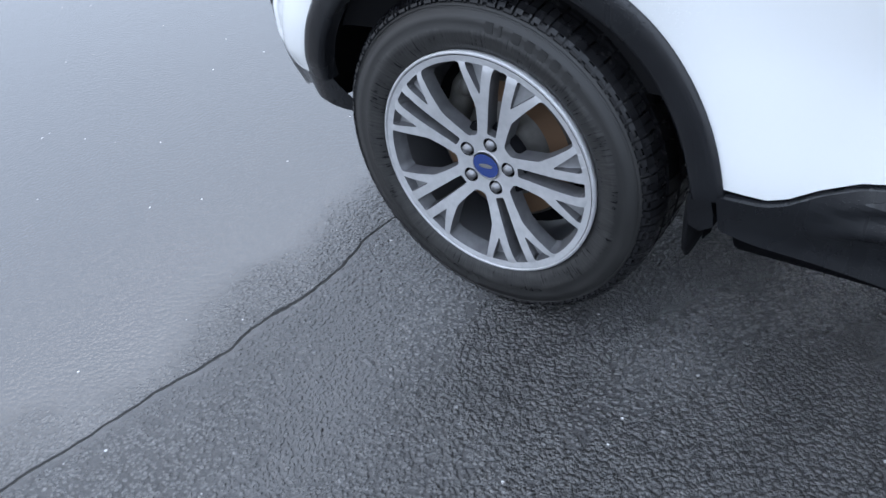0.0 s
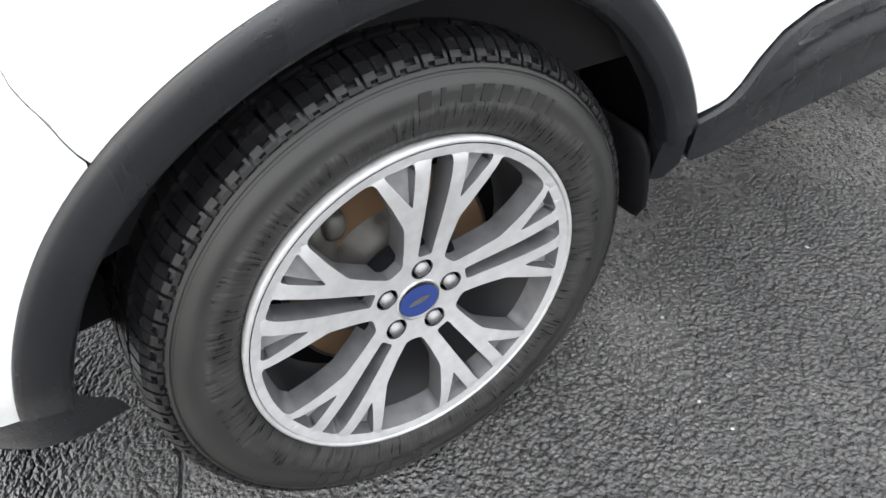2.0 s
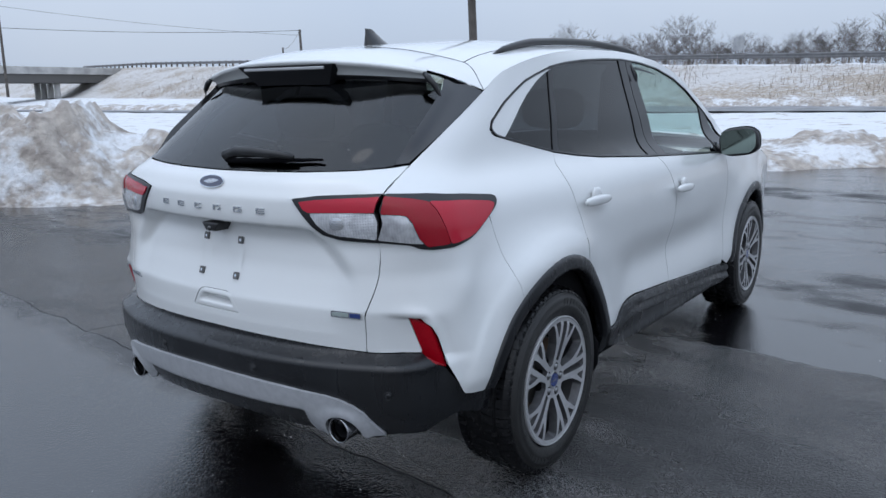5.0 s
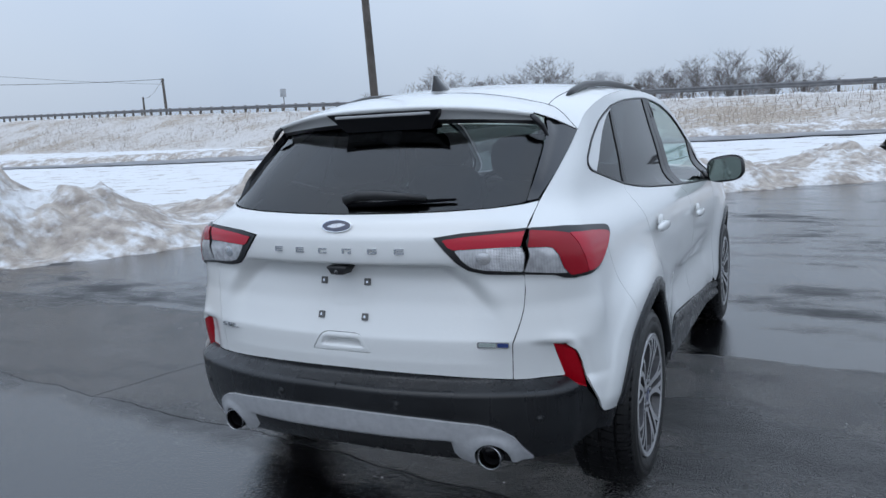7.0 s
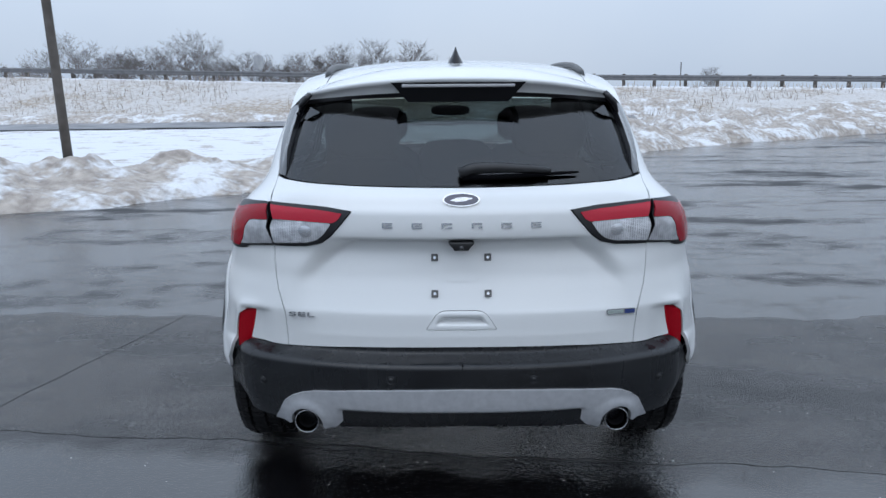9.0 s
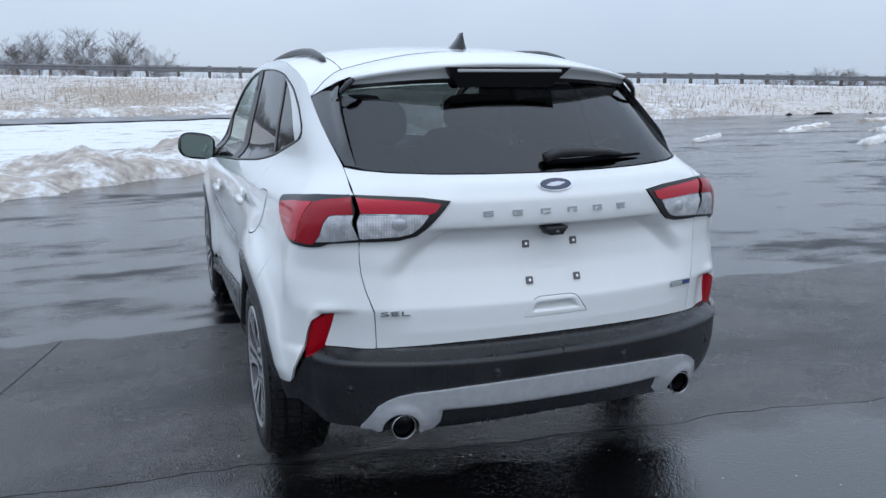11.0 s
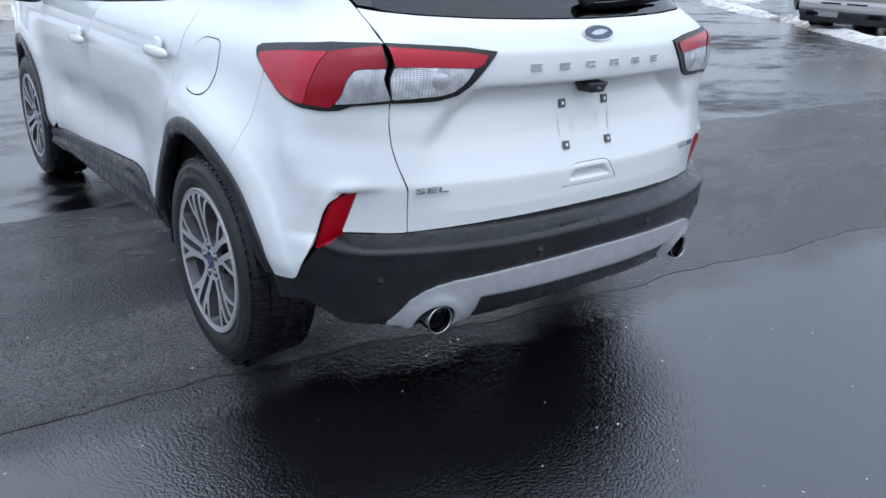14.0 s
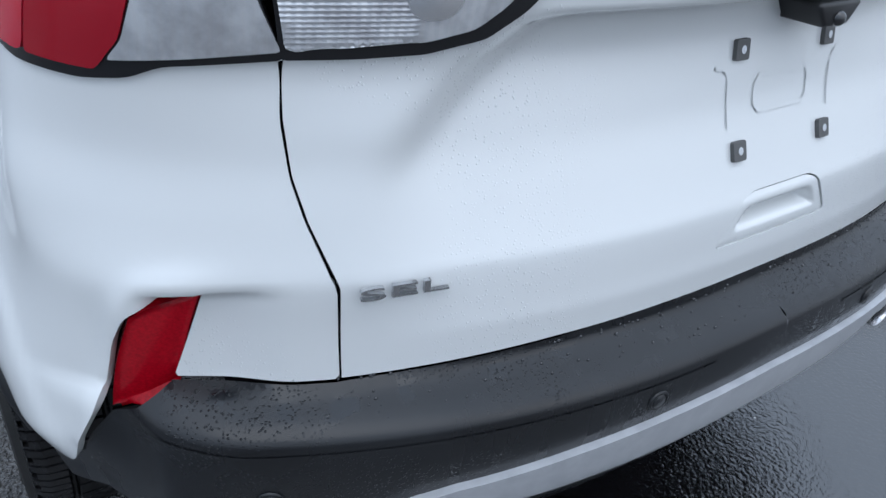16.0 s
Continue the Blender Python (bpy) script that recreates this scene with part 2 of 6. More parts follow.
REAR = ((.18, .24, .32, .40, .46, .53, .566, .574, .600, .607, .66, .729, .738, .746, .80, .87, .93, .965, .98, 1.02, 1.07, 1.105, 1.13, 1.15, 1.18, 1.25, 1.32, 1.40, 1.45, 1.50, 1.60),
        (-.60, -.72, -.79, -.835, -.852, -.863, -.864, -.859, -.808, -.80, -.803, -.8125, -.8132, -.8112, -.800, -.789, -.789, -.796, -.80, -.806, -.803, -.785, -.768, -.745, -.71, -.625, -.535, -.43, -.365, -.30, -.17))
SIDE = ((.18, .28, .36, .45, .55, .65, .78, .90, .99, 1.05, 1.10, 1.14, 1.18, 1.28, 1.40, 1.50, 1.54, 1.60),
        (.82, .855, .872, .889, .885, .883, .892, .897, .888, .872, .838, .797, .774, .750, .716, .690, .680, .64))
WHEELS = (0.0, 2.71)


def rear_y(x, z):
    """The rear surface: how far back it stands at a distance x from the middle."""
    x = np.abs(x)
    edge = .36 + (.985 - z) * 1.2
    hollow = .055 * np.clip((z - .66) / .325, 0, 1) * (1 - smooth(.978, .992, z)) * (1 - smooth(edge - .02, edge + .09, x)) * (1 - smooth(.46, .60, x))
    brow = .016 * smooth(.595, .61, z) * (1 - smooth(.724, .733, z)) * smooth(.64, .71, x) * (1 - smooth(.75, .79, x))
    high = smooth(.86, .95, z)
    bow = .30 * x**2.1 * high + .36 * x**2.6 * (1 - high)
    return hermite(z, *REAR) + bow + hollow + brow


def side_x(y, z):
    """The side surface: half the width at y."""
    w = hermite(z, *SIDE) - .035 * np.clip(.9 - y, 0, None)**2 - .06 * np.clip(y - 2.3, 0, None)**2
    for a in WHEELS:
        r = np.hypot(y - a, (z - .36))
        lift = .026 + .052 * smooth(.42, -.22, y - a) * (.55 + .45 * smooth(.42, .60, z)) if a == 0 else .028
        fade = smooth(-.72, -.36, y - a) if a == 0 else 1.0
        w = w + lift * np.exp(-((r - .47) / np.where(r < .47, .10, .13))**2) * (1 - smooth(.80, 1.02, z)) * fade
    r = np.hypot(y, z - .352)
    w = w + .005 * (1 - smooth(.545, .565, r)) * smooth(.46, .52, z) * smooth(.34, .22, y)
    w = w + .024 * np.exp(-((y + .52) / .07)**2) * smooth(.42, .52, z) * (1 - smooth(.80, .95, z))
    w = w - .026 * np.exp(-((z - .63) / .10)**2) * smooth(.55, .85, y) * (1 - smooth(1.85, 2.2, y))
    return w


def inside(x, y, z):
    """Below zero within the body."""
    k = hermite(z, (.2, .54, .62, .72, .80, .9, 1.06, 1.2, 1.6), (.10, .10, .055, .04, .07, .10, .12, .25, .25))
    a, b = rear_y(x, z) - y, np.abs(x) - side_x(y, z)
    h = np.clip(k - np.abs(a - b), 0, None) / k
    return np.maximum(a, b) + h * h * k / 4


def halve(f, lo, hi, rounds=24):
    for _ in range(rounds):
        mid = (lo + hi) / 2
        up = f(mid) > 0
        lo, hi = np.where(up, lo, mid), np.where(up, mid, hi)
    return (lo + hi) / 2


def by_xz(p):
    """Rear surface from x and z."""
    x, z = p[:, 0], p[:, 1]
    y = -halve(lambda q: inside(x, -q, z), np.full(len(p), -1.5), np.full(len(p), 1.0))
    return np.stack([x, y, z], 1)


def by_yz(p):
    """Side surface from y and z."""
    y, z = p[:, 0], p[:, 1]
    x = halve(lambda q: inside(q, y, z), np.zeros(len(p)), np.full(len(p), 1.2))
    return np.stack([x, y, z], 1)


def by_sz(p):
    """Rear, corner and side in one, from s = x + y and z."""
    s, z = p[:, 0], p[:, 1]
    x = halve(lambda q: inside(q, s - q, z), np.zeros(len(p)), np.full(len(p), 1.2))
    return np.stack([x, s - x, z], 1)


# ---------- building helpers ----------
from mathutils.geometry import delaunay_2d_cdt


def part(name, bm, material, parent, label="", smooth_faces=True):
    me = bpy.data.meshes.new(name)
    bm.to_mesh(me)
    bm.free()
    me.materials.append(material)
    if smooth_faces:
        me.polygons.foreach_set("use_smooth", [True] * len(me.polygons))
    ob = new(name, me)
    if parent:
        ob.parent = parent
    if label:
        ob["label"] = label
    return ob


def mesh_part(name, verts, faces, material, parent, label="", smooth_faces=True):
    me = bpy.data.meshes.new(name)
    me.from_pydata([tuple(map(float, v)) for v in verts], [], [tuple(map(int, f)) for f in faces])
    me.materials.append(material)
    if smooth_faces:
        me.polygons.foreach_set("use_smooth", [True] * len(me.polygons))
    ob = new(name, me)
    if parent:
        ob.parent = parent
    if label:
        ob["label"] = label
    return ob


def within(pts, poly):
    """Which points lie in the polygon."""
    hit = np.zeros(len(pts), bool)
    a, b = poly, np.roll(poly, -1, 0)
    for (x0, y0), (x1, y1) in zip(a, b):
        if y0 != y1:
            cross = (y0 > pts[:, 1]) != (y1 > pts[:, 1])
            hit ^= cross & (pts[:, 0] < (x1 - x0) * (pts[:, 1] - y0) / (y1 - y0) + x0)
    return hit


def gap_to(pts, poly):
    """Distance of points from the polygon's edge."""
    best = np.full(len(pts), 9.0)
    for p, q in zip(poly, np.roll(poly, -1, 0)):
        d = q - p
        t = np.clip(((pts - p) @ d) / (d @ d + 1e-15), 0, 1)
        best = np.minimum(best, np.hypot(*(pts - p - t[:, None] * d).T))
    return best


def divide(poly, step, closed=True):
    """More points along a line of points."""
    poly = np.asarray(poly, float)
    ends = np.roll(poly, -1, 0) if closed else poly[1:]
    out = []
    for p, q in zip(poly, ends):
        n = max(1, int(np.ceil(np.hypot(*(q - p)[:2]) / step)))
        out += [p + (q - p) * k / n for k in range(n)]
    if not closed:
        out.append(poly[-1])
    return np.array(out)


def rounded(poly, radius, n=5):
    """A polygon with its corners cut round. radius: one for all or one for each corner."""
    poly = np.asarray(poly, float)
    out = []
    for k, p in enumerate(poly):
        r = radius[k] if isinstance(radius, (list, tuple)) else radius
        a, b = poly[k - 1] - p, poly[(k + 1) % len(poly)] - p
        la, lb = np.hypot(*a), np.hypot(*b)
        d = min(r, la * .48, lb * .48)
        p0, p1 = p + a / la * d, p + b / lb * d
        if d < 1e-5:
            out.append(p)
            continue
        out += [(1 - t)**2 * p0 + 2 * t * (1 - t) * p + t * t * p1 for t in np.linspace(0, 1, n)]
    return np.array(out)


def inset(poly, d):
    """The polygon drawn in by d (out if below zero)."""
    poly = np.asarray(poly, float)
    nxt, prv = np.roll(poly, -1, 0), np.roll(poly, 1, 0)
    area = np.sum(poly[:, 0] * nxt[:, 1] - nxt[:, 0] * poly[:, 1])
    turn = 1 if area > 0 else -1
    e0, e1 = poly - prv, nxt - poly
    n0 = np.stack([-e0[:, 1], e0[:, 0]], 1) * turn / (np.hypot(*e0.T)[:, None] + 1e-12)
    n1 = np.stack([-e1[:, 1], e1[:, 0]], 1) * turn / (np.hypot(*e1.T)[:, None] + 1e-12)
    m = n0 + n1
    m = m / np.maximum((m * n0).sum(1), .5)[:, None]
    return poly + m * d


def normals(surf, p, e=.0015):
    a = surf(p + [e, 0]) - surf(p - [e, 0])
    b = surf(p + [0, e]) - surf(p - [0, e])
    n = np.cross(a, b)
    n /= np.linalg.norm(n, axis=1)[:, None] + 1e-12
    return n


def sheet(surf, poly, step=(.02, .02), holes=(), off=0.0, thick=.006, flip=1, roll=.0025):
    """A panel of a curved surface: the outline and holes are drawn in the surface's own two coordinates; the edge is rolled
    over and turned in by thick. off: how far proud it stands, a number or a function of the coordinates."""
    rings = [divide(poly, min(step))] + [divide(h, min(step)) for h in holes]
    lo, hi = rings[0].min(0), rings[0].max(0)
    g = np.stack(np.meshgrid(np.arange(lo[0], hi[0], step[0]), np.arange(lo[1], hi[1], step[1]), indexing="ij"), -1).reshape(-1, 2)
    g = g[within(g, rings[0])]
    for h in rings[1:]:
        g = g[~within(g, h)]
    for r in rings:
        if len(g):
            g = g[gap_to(g, r) > .45 * min(step)]
    pts, edges = [], []
    for r in rings:
        n0 = len(pts)
        pts += [tuple(p) for p in r]
        edges += [(n0 + k, n0 + (k + 1) % len(r)) for k in range(len(r))]
    pts += [tuple(p) for p in g]
    v2, e2, f2, *_ = delaunay_2d_cdt([Vector(p) for p in pts], edges, [], 0, 1e-7)
    v2 = np.array([tuple(v) for v in v2])
    f2 = np.array([tuple(f) for f in f2])
    mid = v2[f2].mean(1)
    ok = within(mid, rings[0])
    for h in rings[1:]:
        ok &= ~within(mid, h)
    # no slivers between points on one straight edge
    p0, p1, p2 = (v2[f2[:, k]] for k in range(3))
    area = np.abs((p1[:, 0] - p0[:, 0]) * (p2[:, 1] - p0[:, 1]) - (p2[:, 0] - p0[:, 0]) * (p1[:, 1] - p0[:, 1]))
    longest = np.max([np.hypot(*(p1 - p0).T), np.hypot(*(p2 - p1).T), np.hypot(*(p0 - p2).T)], axis=0)
    f2 = f2[ok & (area > 2e-4 * longest)]
    base, nrm = surf(v2), normals(surf, v2)
    lift = off(v2) if callable(off) else np.full(len(v2), float(off))
    top = base + nrm * (flip * lift)[:, None]
    # find the open edges and turn them in
    count = {}
    for f in f2:
        for a, b in ((f[0], f[1]), (f[1], f[2]), (f[2], f[0])):
            count[(a, b)] = count.get((a, b), 0) + 1
    rim = [(a, b) for a, b in count if (b, a) not in count]
    verts, faces = list(top), [tuple(f) for f in f2]
    if thick:
        idx, idy = {}, {}
        for a, b in rim:
            for k in (a, b):
                if k not in idx:
                    idx[k] = len(verts)
                    verts.append(top[k])
                    idy[k] = len(verts)
                    verts.append(top[k] - nrm[k] * flip * thick)
            faces.append((idx[b], idx[a], idy[a], idy[b]))
    # outward facing
    f = f2[0]
    n = np.cross(top[f[1]] - top[f[0]], top[f[2]] - top[f[0]])
    if np.dot(n, nrm[f[0]]) * flip < 0:
        faces = [tuple(reversed(q)) for q in faces]
    return np.array(verts), faces


def mirrored(vf):
    v, f = vf
    return v * [-1, 1, 1], [tuple(reversed(q)) for q in f]


def welded(vf):
    """A half joined to its mirror image in the middle plane."""
    bm = bmesh.new()
    for v, f in (vf, mirrored(vf)):
        vs = [bm.verts.new(p) for p in v]
        for q in f:
            try:
                bm.faces.new([vs[k] for k in q])
            except ValueError:
                pass
    mids = [v for v in bm.verts if abs(v.co.x) < .0008]
    bmesh.ops.remove_doubles(bm, verts=mids, dist=.0006)
    return bm


def ribbon(surf, line, width, off, step=.02, flip=1):
    """A narrow strip along a line on the surface."""
    line = divide(line, step, closed=False)
    d = np.gradient(line, axis=0)
    n = np.stack([-d[:, 1], d[:, 0]], 1) / (np.hypot(*d.T)[:, None] + 1e-12)
    a, b = line + n * width / 2, line - n * width / 2
    pa, pb = surf(a) + normals(surf, a) * off * flip, surf(b) + normals(surf, b) * off * flip
    verts = np.concatenate([pa, pb])
    k = len(line)
    return verts, [(i, i + 1, k + i + 1, k + i) for i in range(k - 1)]


def both(name, vf, material, parent, label=""):
    """The same panel on the right and on the left."""
    return [mesh_part(name, *vf, material, parent, label), mesh_part(name, *mirrored(vf), material, parent, label)]


def grid_faces(n, m, close_m=False):
    out = []
    for i in range(n - 1):
        for j in range(m if close_m else m - 1):
            k = (j + 1) % m
            out.append((i * m + j, i * m + k, (i + 1) * m + k, (i + 1) * m + j))
    return out


def box(bm, lo, hi, bevel=0.0, m=None):
    lo, hi = Vector(lo), Vector(hi)
    made = bmesh.ops.create_cube(bm, size=1.0, matrix=Matrix.Translation((lo + hi) / 2) @ Matrix.Diagonal((*(hi - lo), 1)))
    vs = made["verts"]
    if bevel:
        es = list({e for v in vs for e in v.link_edges})
        r = bmesh.ops.bevel(bm, geom=es, offset=bevel, segments=2, profile=.5, affect="EDGES")
        vs = list({v for f in r["faces"] for v in f.verts} | {v for v in vs if v.is_valid})
    if m is not None:
        bmesh.ops.transform(bm, matrix=m, verts=vs)
    return vs


def tube(bm, points, radius, sides=8, caps=True):
    """A round bar along points; radius: one, or one for each point."""
    pts = [Vector(p) for p in points]
    rings = []
    for k, p in enumerate(pts):
        d = (pts[min(k + 1, len(pts) - 1)] - pts[max(k - 1, 0)]).normalized()
        up = Vector((0, 0, 1)) if abs(d.z) < .9 else Vector((1, 0, 0))
        u = d.cross(up).normalized()
        w = u.cross(d)
        r = radius[k] if isinstance(radius, (list, tuple)) else radius
        rings.append([bm.verts.new(p + (u * math.cos(a) + w * math.sin(a)) * r) for a in (2 * math.pi * j / sides for j in range(sides))])
    for a, b in zip(rings, rings[1:]):
        for j in range(sides):
            bm.faces.new((a[j], a[(j + 1) % sides], b[(j + 1) % sides], b[j]))
    if caps:
        bm.faces.new(rings[0][::-1])
        bm.faces.new(rings[-1])
    return rings


def revolve(bm, profile, sides=64, m=Matrix(), close=False):
    """Turned round the x axis: profile of (x, r)."""
    rings = [[bm.verts.new(m @ Vector((x, r * math.cos(a), r * math.sin(a)))) for a in (2 * math.pi * j / sides for j in range(sides))] for x, r in profile]
    for a, b in zip(rings, rings[1:]):
        for j in range(sides):
            bm.faces.new((a[j], b[j], b[(j + 1) % sides], a[(j + 1) % sides]))
    if close:
        bm.faces.new([v for v in rings[-1]])
    return rings


def superbox(bm, centre, size, power=3.5, n=20, m=Matrix()):
    """A soft block: between a box and a ball."""
    made = bmesh.ops.create_uvsphere(bm, u_segments=n, v_segments=n // 2 + 2, radius=1)
    for v in made["verts"]:
        c = v.co
        k = (abs(c.x)**power + abs(c.y)**power + abs(c.z)**power)**(-1 / power)
        v.co = m @ (Vector(centre) + Vector((c.x * k * size[0] / 2, c.y * k * size[1] / 2, c.z * k * size[2] / 2)))
    return made["verts"]


# ---------- materials of the ground ----------
def wave(m, src, scale, detail=3, stretch=(1, 1, 1)):
    """Noise over the plan."""
    mp = node(m, "Mapping")
    mp.inputs["Scale"].default_value = stretch
    link(m, src, "Position", mp, "Vector")
    n = node(m, "TexNoise", Scale=scale, Detail=detail)
    link(m, mp, "Vector", n, "Vector")
    return n


def calc(m, op, a, b=None, c=None):
    n = m.node_tree.nodes.new("ShaderNodeMath")
    n.operation = op
    for k, v in enumerate((a, b, c)):
        if v is None:
            continue
        if isinstance(v, tuple):
            m.node_tree.links.new(v[0].outputs[v[1]], n.inputs[k])
        else:
            n.inputs[k].default_value = v
    return (n, "Value")


def step_up(m, v, lo, hi):
    r = m.node_tree.nodes.new("ShaderNodeMapRange")
    r.interpolation_type = "SMOOTHSTEP"
    m.node_tree.links.new(v[0].outputs[v[1]], r.inputs["Value"])
    r.inputs["From Min"].default_value, r.inputs["From Max"].default_value = lo, hi
    return (r, "Result")


def blend(m, f, a, b):
    """a where f is 0, b where it is 1; numbers or sockets."""
    return calc(m, "ADD", calc(m, "MULTIPLY", calc(m, "SUBTRACT", 1.0, f), a), calc(m, "MULTIPLY", f, b))


def colour_mix(m, f, a, b):
    n = m.node_tree.nodes.new("ShaderNodeMixRGB")
    m.node_tree.links.new(f[0].outputs[f[1]], n.inputs["Fac"])
    for k, v in (("Color1", a), ("Color2", b)):
        if isinstance(v, tuple) and len(v) == 3:
            n.inputs[k].default_value = (*v, 1)
        else:
            m.node_tree.links.new(v[0].outputs[v[1]], n.inputs[k])
    return (n, "Color")


def make_asphalt():
    """Wet asphalt: a coarse patch between two cracked joints, a film of water behind it, pools and dark streaks in front."""
    m = mat("wet_asphalt", (.04, .04, .043), .3)
    g = node(m, "NewGeometry")
    xyz = node(m, "SeparateXYZ")
    link(m, g, "Position", xyz, "Vector")
    X, Y = (xyz, "X"), (xyz, "Y")
    wob = calc(m, "MULTIPLY", calc(m, "SUBTRACT", (wave(m, g, 1.6, 8), "Fac"), .5), .24)
    near = calc(m, "ADD", calc(m, "ADD", Y, calc(m, "MULTIPLY", X, .125)), calc(m, "ADD", wob, .285))
    far = calc(m, "ADD", calc(m, "SUBTRACT", 1.80, Y), calc(m, "ADD", calc(m, "MULTIPLY", X, -.04), calc(m, "MULTIPLY", wob, 2.0)))
    coarse = calc(m, "MULTIPLY", step_up(m, near, -.01, .03), step_up(m, far, -.03, .05))
    behind = calc(m, "SUBTRACT", 1.0, step_up(m, near, -.01, .03))
    front = calc(m, "SUBTRACT", 1.0, calc(m, "MAXIMUM", coarse, behind))
    # joints and cracks: narrow and dark
    c1 = calc(m, "SUBTRACT", 1.0, step_up(m, calc(m, "ABSOLUTE", near), .0022, .0062))
    c2 = calc(m, "SUBTRACT", 1.0, step_up(m, calc(m, "ABSOLUTE", far), .002, .006))
    joint = calc(m, "ADD", calc(m, "ADD", X, calc(m, "MULTIPLY", Y, -.235)), calc(m, "ADD", 2.27, calc(m, "MULTIPLY", wob, .25)))
    c3 = calc(m, "MULTIPLY", calc(m, "SUBTRACT", 1.0, step_up(m, calc(m, "ABSOLUTE", joint), .003, .009)), coarse)
    lines = calc(m, "MAXIMUM", calc(m, "MAXIMUM", c1, calc(m, "MULTIPLY", c2, .6)), c3)
    hair = node(m, "TexVoronoi", Scale=.55)
    hair.feature = "DISTANCE_TO_EDGE"
    bent = m.node_tree.nodes.new("ShaderNodeVectorMath")
    bent.operation = "ADD"
    bn = node(m, "TexNoise", Scale=2.5, Detail=5)
    link(m, g, "Position", bn, "Vector")
    link(m, g, "Position", bent, 0)
    link(m, bn, "Color", bent, 1)
    link(m, bent, "Vector", hair, "Vector")
    hl = calc(m, "SUBTRACT", 1.0, step_up(m, (hair, "Distance"), .001, .004))
    hl = calc(m, "MULTIPLY", calc(m, "MULTIPLY", hl, coarse), step_up(m, (wave(m, g, .5, 2), "Fac"), .54, .60))
    # water: a film behind the joint, pools drawn out along the fall of the ground in front
    film = calc(m, "SUBTRACT", 1.0, step_up(m, calc(m, "ADD", near, calc(m, "MULTIPLY", calc(m, "SUBTRACT", (wave(m, g, 2.2, 6), "Fac"), .5), .5)), -.26, .0))
    pool = (wave(m, g, .42, 8, (.55, 1.5, 1)), "Fac")
    pool2 = (wave(m, g, 1.5, 7, (.7, 1.3, 1)), "Fac")
    wet = calc(m, "ADD", calc(m, "MULTIPLY", pool, .62), calc(m, "MULTIPLY", pool2, .38))
    wet = calc(m, "ADD", wet, calc(m, "MULTIPLY", calc(m, "SUBTRACT", (wave(m, g, 3.2, 9, (.8, 1.2, 1)), "Fac"), .5), .22))
    sheen = step_up(m, wet, .38, .55)
    water = calc(m, "MULTIPLY", step_up(m, calc(m, "SUBTRACT", wet, calc(m, "MULTIPLY", coarse, .17)), .355, .515), calc(m, "SUBTRACT", 1.0, behind))
    cover = calc(m, "MAXIMUM", water, calc(m, "MULTIPLY", film, behind))
    # chippings
    v1, v2 = node(m, "TexVoronoi", Scale=105.0), node(m, "TexVoronoi", Scale=190.0)
    fine = node(m, "TexNoise", Scale=420.0, Detail=3)
    for n in (v1, v2, fine):
        link(m, g, "Position", n, "Vector")
    stones = calc(m, "ADD", calc(m, "MULTIPLY", (v1, "Distance"), -.9), calc(m, "MULTIPLY", (v2, "Distance"), -.45))
    lift1, lift2 = node(m, "SeparateColor"), node(m, "SeparateColor")
    link(m, v1, "Color", lift1, "Color")
    link(m, v2, "Color", lift2, "Color")
    lift = calc(m, "ADD", calc(m, "MULTIPLY", (lift1, "Green"), .8), calc(m, "MULTIPLY", (lift2, "Green"), .35))
    stones = calc(m, "ADD", stones, calc(m, "ADD", calc(m, "MULTIPLY", (fine, "Fac"), .25), calc(m, "MULTIPLY", lift, coarse)))
    stand = calc(m, "MULTIPLY", blend(m, coarse, .55, 1.0), blend(m, cover, 1.0, blend(m, behind, blend(m, coarse, .16, .6), .29)))
    swell = calc(m, "MULTIPLY", (wave(m, g, 14, 4), "Fac"), blend(m, cover, .5, .04))
    height = calc(m, "SUBTRACT", calc(m, "ADD", calc(m, "MULTIPLY", stones, stand), swell), calc(m, "MULTIPLY", lines, .35))
    bp = node(m, "Bump", Strength=1.0, Distance=.008)
    m.node_tree.links.new(height[0].outputs[height[1]], bp.inputs["Height"])
    link(m, bp, "Normal", bsdf(m), "Normal")
    grit = ramp(m, v1, "Color", ((.0, .022), (.6, .044), (.90, .072), (1.0, .26)))
    tone = (ramp(m, wave(m, g, 1.7, 8), "Fac", ((.34, (.016, .016, .0165)), (.66, (.082, .080, .080)))), "Color")
    base = colour_mix(m, blend(m, coarse, .3, .55), tone, (grit, "Color"))
    # between chippings: dark bitumen, with cavity shade also put into the colour
    pit = calc(m, "MULTIPLY", step_up(m, (v1, "Distance"), .42, .62), blend(m, coarse, .5, .9))
    base = colour_mix(m, pit, base, (.006, .006, .007))
    base = colour_mix(m, calc(m, "MULTIPLY", front, .55), base, (.010, .010, .011))
    base = colour_mix(m, calc(m, "MULTIPLY", cover, .93), base, (.004, .004, .005))
    grains = node(m, "TexVoronoi", Scale=30.0)
    link(m, g, "Position", grains, "Vector")
    pick = node(m, "SeparateColor")
    link(m, grains, "Color", pick, "Color")
    salt = calc(m, "MULTIPLY", step_up(m, (pick, "Red"), .90, .93), calc(m, "SUBTRACT", 1.0, step_up(m, calc(m, "SUBTRACT", (grains, "Distance"), calc(m, "MULTIPLY", (pick, "Green"), .05)), .05, .075)))
    base = colour_mix(m, calc(m, "MULTIPLY", salt, .75), base, (.55, .55, .55))
    base = colour_mix(m, calc(m, "MAXIMUM", lines, calc(m, "MULTIPLY", hl, .7)), base, (.004, .004, .004))
    m.node_tree.links.new(base[0].outputs[base[1]], bsdf(m).inputs["Base Color"])
